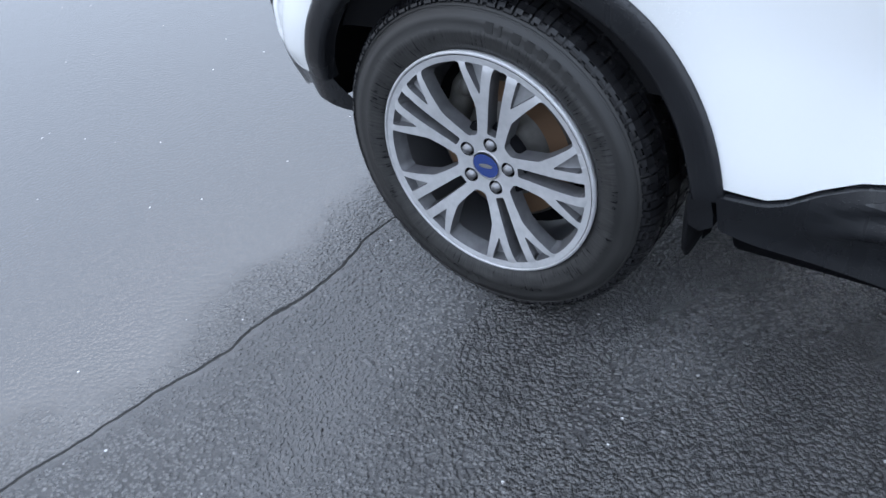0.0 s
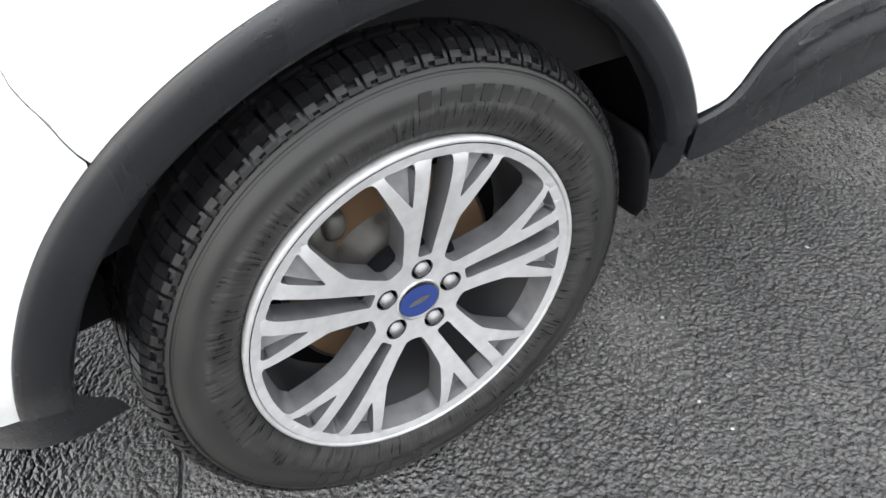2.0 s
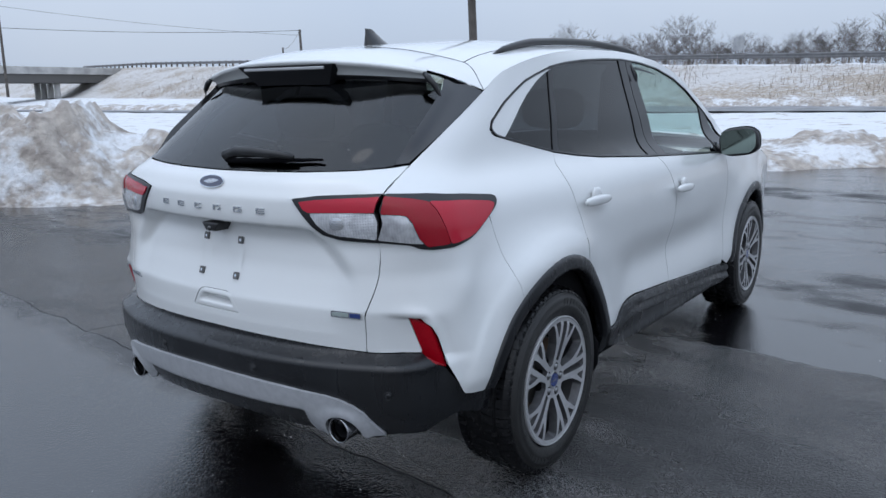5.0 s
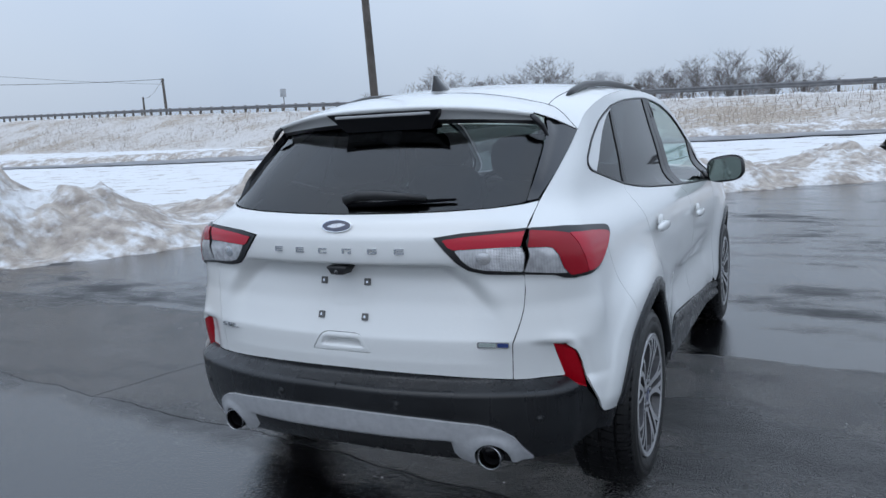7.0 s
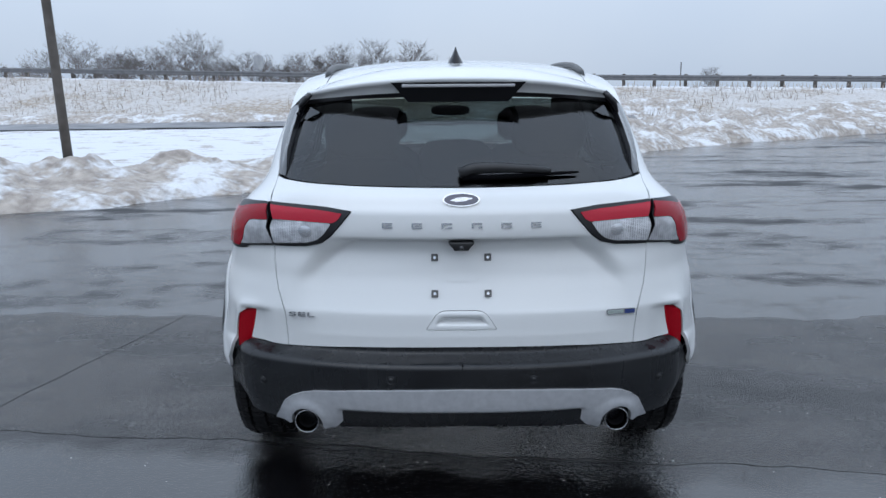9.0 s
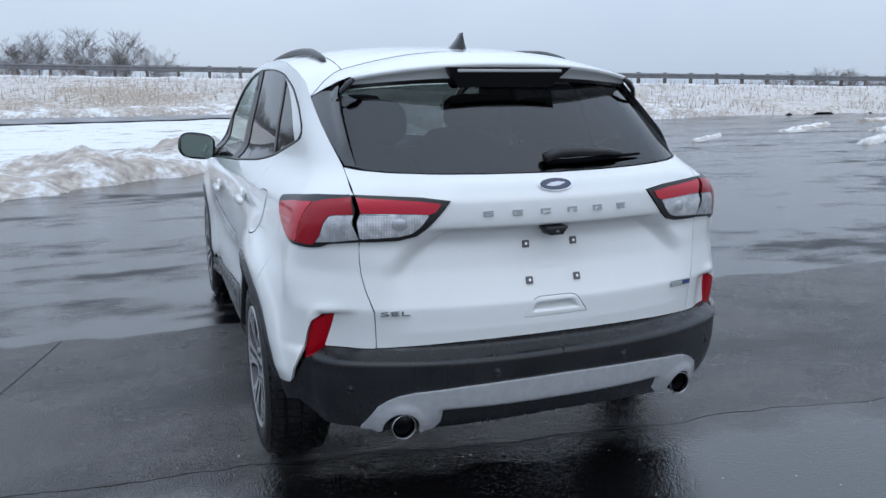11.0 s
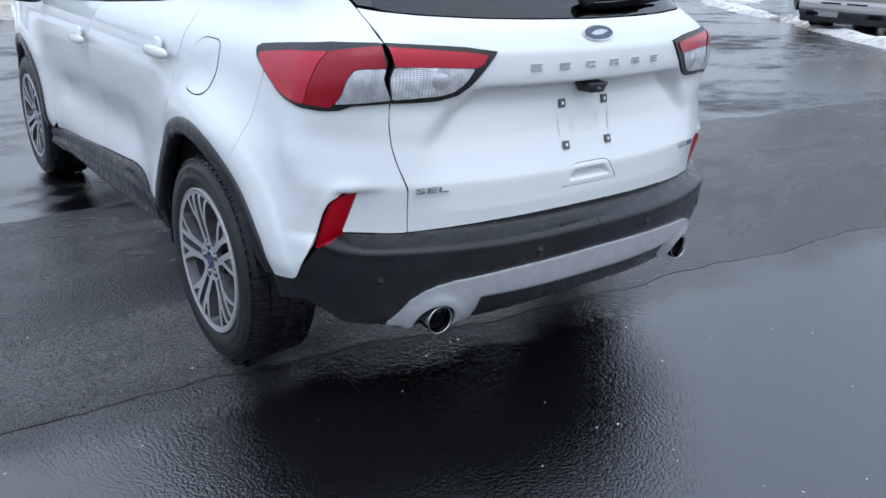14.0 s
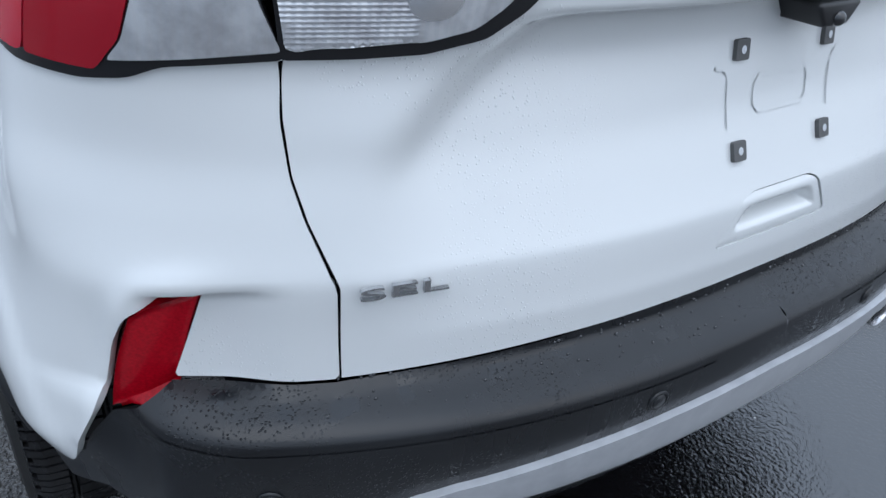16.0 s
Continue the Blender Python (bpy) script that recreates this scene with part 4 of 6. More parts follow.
# ---------- other parked vehicles ----------
def parked(label, colour, stations, cab, clear, m, wheel_r, axles, nose, trim, metal=.25):
    """A vehicle, nose towards +y. stations: y, half width and top of the lower body; cab: y and z of windscreen foot, roof front, roof back, rear glass foot."""
    v = tagged(new("parked_vehicle"), label, "car", "parked vehicles")
    v.matrix_basis = m
    paint = mat("parked_paint", colour, .35, metal, coat=.8)
    verts = []
    for y, w, top in stations:
        for fx, z in ((-.90, clear), (-1, clear + .16), (-1.0, top - .30), (-.985, top - .12), (-.90, top - .025), (-.5, top + .02), (0, top + .035), (.5, top + .02), (.90, top - .025), (.985, top - .12), (1, top - .30), (1, clear + .16), (.90, clear)):
            verts.append((fx * w, y, z))
    n, k = len(stations), 13
    bmx = bmesh.new()
    vs = [bmx.verts.new(p) for p in verts]
    for q in grid_faces(n, k):
        bmx.faces.new([vs[a] for a in q])
    bmx.faces.new(vs[:k])
    bmx.faces.new(vs[-k:][::-1])
    bmesh.ops.recalc_face_normals(bmx, faces=bmx.faces)
    part("body", bmx, paint, v)
    w = max(a[1] for a in stations)
    foot, head, back, tail = cab
    half = (w * .90, w * .70, w * .70, w * .88)
    bmx = bmesh.new()
    pts = {(sgn, q): bmx.verts.new((sgn * half[q], *cab[q])) for sgn in (-1, 1) for q in range(4)}
    for q in (((-1, 0), (1, 0), (1, 1), (-1, 1)), ((-1, 2), (1, 2), (1, 3), (-1, 3)), ((1, 0), (1, 3), (1, 2), (1, 1)), ((-1, 0), (-1, 1), (-1, 2), (-1, 3))):
        bmx.faces.new([pts[a] for a in q])
    bmesh.ops.recalc_face_normals(bmx, faces=bmx.faces)
    part("cabin_glass", bmx, mat("cabin_glass", (.05, .06, .06), .06, coat=1.0), v, "", False)
    bmx = bmesh.new()
    superbox(bmx, (0, (head[0] + back[0]) / 2, head[1] + .01), (w * 1.46, head[0] - back[0] + .14, .09), 5, 24)
    part("roof", bmx, paint, v)
    mid = (foot[0] + tail[0]) / 2 - .1
    for sgn in (-1, 1):
        for a, b, ra in (((half[0], *foot), (half[1], *head), .045), ((half[3], *tail), (half[2], *back), .07), ((w * .905, mid, tail[1] + .02), (w * .715, mid - .05, head[1]), .045)):
            bmx = bmesh.new()
            tube(bmx, [(sgn * a[0], a[1], a[2] - .03), (sgn * b[0], b[1], b[2])], ra, 8)
            part("pillar", bmx, paint, v)
        bmx = bmesh.new()
        superbox(bmx, (sgn * (w + .11), foot[0] - .35, foot[1] + .10), (.24, .13, .18), 3, 14)
        part("side_mirror", bmx, DARK, v)
        for yy in axles:
            spot = Matrix.Translation((sgn * (w - .13), yy, wheel_r)) @ Matrix.Diagonal((sgn, 1, 1, 1))
            bmx = bmesh.new()
            revolve(bmx, ((-.12, wheel_r * .6), (.10, wheel_r * .62), (.125, wheel_r * .8), (.12, wheel_r * .95), (.07, wheel_r), (-.12, wheel_r)), 32, spot)
            bmesh.ops.recalc_face_normals(bmx, faces=bmx.faces)
            tyre = part("tyre", bmx, TREAD, v)
            bmx = bmesh.new()
            revolve(bmx, ((.08, wheel_r * .63), (.06, wheel_r * .4), (.08, wheel_r * .12)), 24, spot, True)
            part("rim", bmx, ALLOY, tyre)
            bmx = bmesh.new()
            revolve(bmx, ((-.06, wheel_r * 1.16), (.004, wheel_r * 1.14), (.004, .02)), 32, Matrix.Translation((sgn * w, yy, wheel_r + .03)) @ Matrix.Diagonal((sgn, 1, 1, 1)), True)
            part("wheel_arch", bmx, DARK, v)
    f, top = stations[-1][0], stations[-1][2]
    amber = mat("amber_lens", (.70, .22, .03), .2, coat=.8)

    def block(name, x0, x1, z0, z1, y0, y1, material, parent=v, bevel=.02, tag=""):
        b = bmesh.new()
        box(b, (x0, f + y0, z0), (x1, f + y1, z1), bevel)
        return part(name, b, material, parent, tag, False)

    if nose == "truck":
        # two grille slots round a body-coloured bar, stacked lamps, silver bumper over a dark valance
        block("nose_panel", -w * .97, w * .97, top - .46, top - .02, -.25, .03, paint, bevel=.05)
        grille = block("grille", -w * .60, w * .60, top - .40, top - .075, -.02, .036, DARK)
        block("grille_bar", -w * .60, w * .60, top - .275, top - .195, 0, .055, paint, grille)
        block("grille_mark", -.10, .10, top - .265, top - .205, .05, .062, SILVER, grille, .01)
        for z in (top - .36, top - .32, top - .15, top - .11):
            block("grille_slat", -w * .58, w * .58, z - .006, z + .006, 0, .044, CLAD, grille, .002)
        for sgn in (-1, 1):
            x0, x1 = sorted((sgn * w * .63, sgn * w * .95))
            block("headlamp", x0, x1, top - .21, top - .085, -.1, .045, CLEAR_LENS)
            block("indicator", x0, x1, top - .39, top - .235, -.1, .040, mat("smoked_amber", (.55, .42, .25), .2, .2, coat=.8) if sgn > 0 else amber)
        block("front_bumper", -w * 1.0, w * 1.0, top - .70, top - .47, -.22, .16, trim, bevel=.07, tag="silver painted front bumper")
        block("bumper_slot", -.48, -.06, top - .545, top - .515, .14, .166, DARK, bevel=.006)
        block("bumper_slot", .06, .48, top - .545, top - .515, .14, .166, DARK, bevel=.006)
        block("valance", -w * .95, w * .95, top - .92, top - .67, -.25, .13, CLAD, bevel=.05, tag="dark plastic valance under the bumper")
        for sgn in (-1, 1):
            block("fog_lamp", sgn * w * .66 - .14, sgn * w * .66 + .14, top - .79, top - .71, .1, .142, DARK, bevel=.01)
        block("bracket", .1, .62, top - .80, top - .69, .1, .139, mat("bracket_grey", (.25, .25, .25), .6), bevel=.01)
    else:
        block("grille", -w * .45, w * .45, top - .26, top - .08, -.06, .035, DARK, bevel=.03)
        block("lower_grille", -w * .7, w * .7, clear + .02, clear + .20, -.06, .05, DARK, bevel=.03)
        block("front_bumper", -w * .80, w * .80, clear + .2, clear + .33, -.06, .07, trim, bevel=.04)
        for sgn in (-1, 1):
            x0, x1 = sorted((sgn * w * .52, sgn * w * .88))
            block("headlamp", x0, x1, top - .24, top - .10, -.25, .0, CLEAR_LENS, bevel=.03)
            block("fog_lamp", sgn * w * .66 - .13, sgn * w * .66 + .13, clear + .24, clear + .36, -.15, .03, DARK, bevel=.03)
    return v


def facing(x, y, dx, dy):
    """Stands at x, y with its front axle and looks along dx, dy."""
    a = math.degrees(math.atan2(-dx, dy))
    return pose(x, y, 0, 0, 0, a)


parked("silver-beige older full-size SUV parked behind a strip of snow", (.36, .345, .32), ((-3.2, .93, 1.22), (-3.1, .98, 1.24), (-.2, 1.0, 1.24), (.75, 1.0, 1.22), (1.6, .99, 1.17), (2.02, .97, 1.13), (2.12, .94, 1.10)),
       ((.85, 1.24), (.12, 1.80), (-2.9, 1.82), (-3.1, 1.24)), .42, facing(16.87, 5.80, -1, .035), .385, (1.4, -1.9), "truck", mat("silver_bumper", (.42, .41, .39), .4, .3))
parked("grey-green crossover parked beside the older SUV", (.10, .115, .11), ((-2.4, .75, 1.12), (-2.3, .86, 1.18), (-.9, .91, 1.20), (.7, .91, 1.16), (1.6, .89, 1.06), (2.05, .84, .94), (2.2, .74, .84)),
       ((.95, 1.15), (.10, 1.66), (-1.4, 1.65), (-2.2, 1.2)), .22, facing(19.6, 7.75, -1, .035), .33, (1.3, -1.4), "sedan", mat("grey_bumper", (.11, .125, .12), .4, .2))
parked("white compact SUV parked at the far edge of the lot", (.74, .75, .76), ((-2.3, .78, 1.12), (-2.2, .89, 1.20), (-.3, .92, 1.18), (.9, .92, 1.16), (1.7, .90, 1.09), (2.05, .86, 1.03), (2.2, .76, .96)),
       ((1.05, 1.16), (.25, 1.78), (-1.7, 1.80), (-2.2, 1.2)), .26, facing(53.5, 28.4, -.91, .41), .36, (1.35, -1.35), "suv", mat("dark_bumper", (.04, .04, .04), .5), 0.0)


# ---------- the white car ----------
car = tagged(new("suv"), "white compact SUV with dark cladding, wet, parked on asphalt", "car")


def at_rear(pts):
    """Points given by x and z on the rear, as s and z."""
    q = by_xz(np.array(pts, float))
    return [(x + y, z) for x, y, z in q]


def at_side(pts):
    """Points given by y and z on the side, as s and z."""
    q = by_yz(np.array(pts, float))
    return [(x + y, z) for x, y, z in q]


def arc(cy, cz, r, a0, a1, n=16):
    return [(cy + r * math.cos(radians(a)), cz + r * math.sin(radians(a))) for a in np.linspace(a0, a1, n)]


HUB = .352
ARCH = .468
GAP, THIN = .0020, .0010
SEAM_LOW = [(.600, .606), (.602, .66), (.606, .73), (.628, .80), (.637, .845), (.641, .90), (.641, .956)]
SEAM_HIGH = [(.648, 1.103), (.649, 1.14), (.647, 1.181)]
LAMP_IN = [(.363, 1.080), (.45, 1.092), (.55, 1.098), (.648, 1.103), (.634, 1.06), (.650, 1.02), (.641, .956), (.58, .956), (.52, .959), (.468, .972), (.437, .995), (.40, 1.036)]
LAMP_OUT = [(-.005, 1.103), (.171, 1.100), (.34, 1.088), (.50, 1.073), (.528, 1.062), (.522, 1.040), (.49, 1.018), (.449, .994), (.40, .965), (.36, .950), (.29, .937), (.19, .934), (.133, .938), (.09, .950), (-.044, .956), (-.022, 1.02), (-.036, 1.06)]
BELT = [(-.132, 1.250), (.015, 1.217), (.224, 1.172), (.39, 1.148), (.564, 1.130), (1.02, 1.100), (1.5, 1.075), (2.04, 1.050), (2.20, 1.050)]
HEAD = [(2.27, 1.115), (2.21, 1.206), (2.05, 1.30), (1.873, 1.40), (1.70, 1.462), (1.48, 1.510), (1.26, 1.534), (1.047, 1.544), (.84, 1.540), (.634, 1.530), (.48, 1.517), (.347, 1.499), (.217, 1.467), (.124, 1.440), (.04, 1.403), (-.04, 1.365), (-.14, 1.303), (-.158, 1.275)]
DLO = rounded(BELT + HEAD, .018, 3)

# outer line of the roof's edge, from the rear corner over to the windscreen's foot
EAVE = [(-.125, 1.408), (-.06, 1.447), (.02, 1.480), (.124, 1.506), (.25, 1.531), (.40, 1.552), (.634, 1.570), (.84, 1.578), (1.047, 1.580), (1.26, 1.570), (1.48, 1.547), (1.70, 1.500), (1.873, 1.440), (2.08, 1.335), (2.24, 1.238), (2.36, 1.150), (2.42, 1.09)]
DOOR_SEAM = [(.224, 1.172), (.192, 1.13), (.178, 1.09), (.184, 1.05), (.200, .99), (.222, .93), (.236, .86), (.240, .754)]

# white bumper cover under the lamp, behind the wheel
arch_back = arc(0, HUB, ARCH, 126.5, 166, 14)
WING_SEAM = [(-.3420, .9777), (-.3330, .9395), (-.320, .878), (-.306, .82), (-.294, .776), (-.278, .728)]
cover = (at_rear([(x, z) for x, z in SEAM_LOW]) + LAMP_OUT[14:10:-1] + LAMP_OUT[10:6:-1] + [(.478, 1.011)]
         + at_side(WING_SEAM + arch_back[1:]) + [(.42, .462), (.33, .468), (.313, .475), (.290, .51)]
         + [(.239, .575), (.200, .664), (.173, .70), (.13, .722), (.073, .729), (.137, .608), (.05, .607)])
FLANGE = np.array([(.02, .737), (.09, .736), (.135, .730), (.178, .705), (.206, .666), (.246, .575), (.275, .52)])


def flange_off(p):
    d = np.full(len(p), 9.0)
    for a, b in zip(FLANGE, FLANGE[1:]):
        t = np.clip(((p - a) @ (b - a)) / ((b - a) @ (b - a)), 0, 1)
        d = np.minimum(d, np.hypot(*(p - a - t[:, None] * (b - a)).T))
    return .007 * np.exp(-(d / .020)**2) * smooth(.0, .12, p[:, 0]) + .004 * smooth(.76, .64, p[:, 1]) * smooth(.22, .27, p[:, 0]) * smooth(.50, .40, p[:, 0])


both("bumper_cover", sheet(by_sz, inset(rounded(cover, .006, 2), THIN), (.014, .010), thick=.012, off=flange_off), PAINT, car, "white painted rear bumper corner")

# quarter panel with the roof's side rail and the windscreen pillar
quarter = (at_rear(SEAM_HIGH) + at_side([(-.335, 1.292), (-.23, 1.35)] + EAVE) + at_side(HEAD + [(-.152, 1.26)] + BELT[:3])
           + at_side(DOOR_SEAM[1:]) + at_side(arc(0, HUB, ARCH, 59, 125.0, 16)) + at_side(WING_SEAM[::-1]) + [(.481, 1.013)]
           + LAMP_OUT[6:0:-1] + LAMP_OUT[:1])
both("quarter_panel", sheet(by_sz, inset(quarter, THIN), (.02, .018)), PAINT, car)

# doors and front wing, in y and z
SILL_TOP = [(.428, .437), (.53, .433), (.56, .443), (.60, .467), (.65, .489), (.72, .502), (.80, .503), (1.3, .467), (2.145, .391)]
MID_SEAM = [(1.12, 1.094), (1.155, 1.06), (1.20, 1.01), (1.245, .94), (1.268, .87), (1.268, .75), (1.25, .60), (1.235, .471)]
FRONT_SEAM = [(2.12, 1.05), (2.14, .95), (2.15, .8), (2.13, .6), (2.12, .42), (2.12, .394)]
rear_door = DOOR_SEAM[:-1] + arc(0, HUB, ARCH, 59, 10.5, 16) + SILL_TOP[1:7] + [(1.235, .472)] + MID_SEAM[-2::-1] + [(1.02, 1.100), (.564, 1.130), (.39, 1.148)]
both("rear_door", sheet(by_yz, inset(rear_door, GAP), (.022, .02)), PAINT, car)
front_door = MID_SEAM + [(1.3, .465), (2.12, .394)] + FRONT_SEAM[-2::-1] + [(2.04, 1.05), (1.5, 1.075)]
both("front_door", sheet(by_yz, inset(front_door, GAP), (.03, .025)), PAINT, car)
WING_TOP = [(2.42, 1.09), (2.6, 1.065), (2.9, 1.03), (3.2, .97), (3.42, .90)]
wing = FRONT_SEAM[:-1] + [(2.20, .38)] + arc(2.71, HUB, ARCH, 172, 12, 30) + [(3.30, .44), (3.42, .55), (3.46, .75)] + WING_TOP[::-1] + [(2.36, 1.15), (2.27, 1.115), (2.20, 1.05)]
both("front_wing", sheet(by_yz, inset(wing, GAP), (.03, .03)), PAINT, car)

# dark channels behind the panel gaps
for surf, line in ((by_sz, at_rear(SEAM_LOW)), (by_sz, at_rear(SEAM_HIGH)), (by_yz, DOOR_SEAM), (by_yz, MID_SEAM), (by_yz, FRONT_SEAM), (by_sz, at_rear([(.647, 1.181), (.56, 1.17)])),
                   (by_sz, at_side([(-.335, 1.292), (-.23, 1.35), (-.125, 1.408)])), (by_yz, BELT[2:]), (by_yz, SILL_TOP), (by_yz, HEAD)):
    both("panel_gap", ribbon(surf, line, .011 if line is HEAD else .022, -.0085, .01), SEAM, car)

# tailgate
half_gate = ([(0, .622), (.2, .621), (.35, .618), (.5, .611)] + SEAM_LOW + LAMP_IN[6:][::1] + LAMP_IN[:4] + SEAM_HIGH[1:]
             + [(.61, 1.174), (.526, 1.167), (.366, 1.160), (.214, 1.157), (0, 1.155)])
gate = inset(np.array(half_gate + [(-x, z) for x, z in half_gate[-2:0:-1]]), .0021)
HANDLE = rounded([(-.122, .682), (-.082, .742), (-.06, .750), (.06, .750), (.082, .742), (.122, .682)], .012, 4)
mesh_part("tailgate", *sheet(by_xz, gate, (.014, .007), holes=[HANDLE]), PAINT, car, "white tailgate")


def handle_dip(p):
    d = gap_to(p, HANDLE)
    return -.003 - .030 * smooth(.016, .034, d) * (1 - smooth(.722, .737, p[:, 1])) + .002 * smooth(0, .004, d)


mesh_part("tailgate_handle", *sheet(by_xz, inset(HANDLE, .0015), (.006, .004), off=handle_dip), PAINT_PLAIN, car, "white grip recess of the tailgate")

# tail lamps: dark housings, red and clear lenses
both("lamp_housing", sheet(by_xz, inset(rounded(LAMP_IN, .006, 3), .001), (.02, .012), off=.0055, thick=.02), BLACK_TRIM, car)
both("lamp_housing", sheet(by_sz, inset(rounded(LAMP_OUT, .010, 3), .001), (.02, .012), off=.0055, thick=.02), BLACK_TRIM, car)
red_in = [(.392, 1.0725), (.46, 1.080), (.55, 1.086), (.644, 1.092), (.634, 1.0485), (.55, 1.0465), (.426, 1.0415), (.408, 1.050)]
clear_in = [(.429, 1.040), (.55, 1.0450), (.635, 1.0470), (.646, 1.02), (.637, .966), (.58, .971), (.525, .973), (.482, .983), (.455, 1.005)]
both("red_lens", sheet(by_xz, rounded(red_in, .004, 3), (.014, .008), off=.009, thick=.01), RED_LENS, car, "red upper lens of the tail lamp")
lens_bow = lambda p: .0085 + .0012 * np.sin(p[:, 1] * 1400) * (p[:, 0] > .53)
both("clear_lens", sheet(by_xz, rounded(clear_in, .008, 3), (.008, .0015), off=lens_bow, thick=.01), CLEAR_LENS, car, "clear ribbed reversing lens")
band = [(-.011, 1.093), (.10, 1.085), (.17, 1.076), (.205, 1.05), (.245, .99), (.262, .949), (.165, .946), (.128, .975), (.103, 1.018), (.078, 1.040), (.05, 1.0435), (-.028, 1.0455)]
red_out = [(.173, 1.0765), (.34, 1.068), (.485, 1.053), (.505, 1.044), (.48, 1.02), (.43, .99), (.385, .967), (.345, .957), (.285, .949), (.2645, .949), (.2475, .991), (.2075, 1.051)]
clear_out = [(-.027, 1.0435), (.048, 1.042), (.076, 1.038), (.1005, 1.016), (.126, .974), (.150, .955), (-.040, .966), (-.018, 1.02)]
both("red_lens", sheet(by_sz, rounded(band, .006, 3), (.016, .01), off=.0095, thick=.012), DEEP_RED, car, "deep red light bar of the tail lamp")
both("red_lens", sheet(by_sz, rounded(red_out, .010, 3), (.016, .01), off=.010, thick=.012), RED_LENS, car, "bright red outer lens of the tail lamp")
both("clear_lens", sheet(by_sz, rounded(clear_out, .006, 3), (.01, .006), off=.0085, thick=.01), CLEAR_LENS, car, "clear indicator lens")

for x, z, r in ((.520, 1.012, .024),):
    both("lamp_bowl", sheet(by_xz, np.array([(x + r * math.cos(a), z + .8 * r * math.sin(a)) for a in np.linspace(0, 2 * math.pi, 29)[:-1]]), (.006, .006), off=lambda p: 0.0092 + .0022 * np.cos(np.clip(np.hypot(p[:, 0] - x, p[:, 1] - z) / r, 0, 1) * 1.5), thick=.002), BULB, car)

# bumper reflectors
refl = [(.073, .729), (.13, .722), (.173, .70), (.200, .664), (.239, .575), (.232, .563), (.137, .608)]
both("reflector_pocket", sheet(by_sz, inset(refl, -.006), (.012, .008), off=-.026, thick=0), REFLEX, car)
inner_top, outer_top, outer_low, inner_low = (np.array(p) for p in ((.719, -.642, .726), (.784, -.626, .715), (.808, -.569, .560), (.741, -.600, .588)))
verts = []
for v in np.linspace(0, 1, 13):
    for w in np.linspace(0, 1, 9):
        v1 = 1 - (1 - v) * (1 - .10 * w**4)
        p = (inner_top * (1 - w) + outer_top * w) * (1 - v1) + (inner_low * (1 - w) + outer_low * w) * v1
        verts.append(p + np.array((0, -.005, 0)) * math.sin(math.pi * w) + np.array((.004, 0, 0)) * math.sin(math.pi * v))
n = len(verts)
verts += [p + np.array((-.004, .014, 0)) for p in verts]
top = grid_faces(13, 9)
rim = [k for k in range(9)] + [9 * k + 8 for k in range(1, 13)] + [108 + k for k in range(7, -1, -1)] + [9 * k for k in range(11, 0, -1)]
both("reflector", (np.array(verts), [q[::-1] for q in top] + [(rim[k], rim[k - 1], rim[k - 1] + n, rim[k] + n) for k in range(len(rim))]), REFLEX, car, "dark red bumper reflector")

# lower bumper in dark plastic, one piece round both corners
mid_line = [(float(by_xz(np.array([(0, z)]))[0, 1]), z) for z in np.linspace(.345, .624, 28)]
under = [(.466, .452), (.472, .40), (.466, .358), (.44, .368), (.41, .383), (.37, .392), (.31, .395), (.26, .382), (.20, .362), (.143, .347), (-.01, .338), (-.1, .322), (-.3, .325), (-.5, .335)]
low = mid_line + [(-.55, .622), (-.42, .617), (-.098, .604), (.05, .605), (.137, .606), (.236, .56), (.29, .51), (.313, .473), (.33, .466), (.42, .460)] + under
bm = welded(sheet(by_sz, low, (.014, .0045), off=lambda p: -.012 * smooth(.12, .22, p[:, 0]) * smooth(.40, .30, p[:, 0]), thick=0))
part("lower_bumper", bm, CLAD, car, "dark grey plastic rear bumper, wet and streaked")
both("bumper_crease", ribbon(by_sz, [(-.72, .5535), (-.5, .5535), (-.25, .553), (0, .553), (.14, .558), (.22, .567)], .006, .0012), CLAD, car)
for x, z in ((.237, .527), (.693, .485)):
    for sgn in (1, -1):
        p = by_xz(np.array([(x, z)]))[0]
        n = normals(by_xz, np.array([(x, z)]))[0]
        n = n if n[1] < 0 else -n
        m = Matrix.Translation((sgn * p[0], p[1], p[2])) @ Vector((sgn * n[0], n[1], n[2])).to_track_quat("X", "Z").to_matrix().to_4x4()
        bm = bmesh.new()
        revolve(bm, ((.0, .0155), (.0025, .015), (.0025, .012), (.0005, .0118), (.0005, .010), (.003, .0095), (.0034, .001)), 24, m)
        part("parking_sensor", bm, CLAD, car, "round parking sensor in the bumper")

# silver lower insert with its two exhaust cut-outs
half_diff = ([(0, .497), (.2, .494), (.343, .488), (.43, .480), (.50, .474), (.545, .464), (.582, .447), (.612, .423), (.632, .385), (.655, .343)]
             + [(.60, .335)] + [(.532 + .056 * math.cos(radians(a)), .352 + .056 * math.sin(radians(a))) for a in np.linspace(-10, 190, 16)]
             + [(.470, .330), (.435, .334), (.405, .360), (.36, .368), (.2, .371), (0, .372)])
diff = np.array(half_diff + [(-x, z) for x, z in half_diff[-2:0:-1]])


def diff_off(p):
    x, z = np.abs(p[:, 0]), p[:, 1]
    lip = (1 - smooth(.400, .414, z)) * (1 - smooth(.395, .43, x)) * .7
    ring = np.exp(-((np.hypot(x - .532, z - .352) - .062) / .018)**2)
    return .010 - .022 * lip + .010 * ring


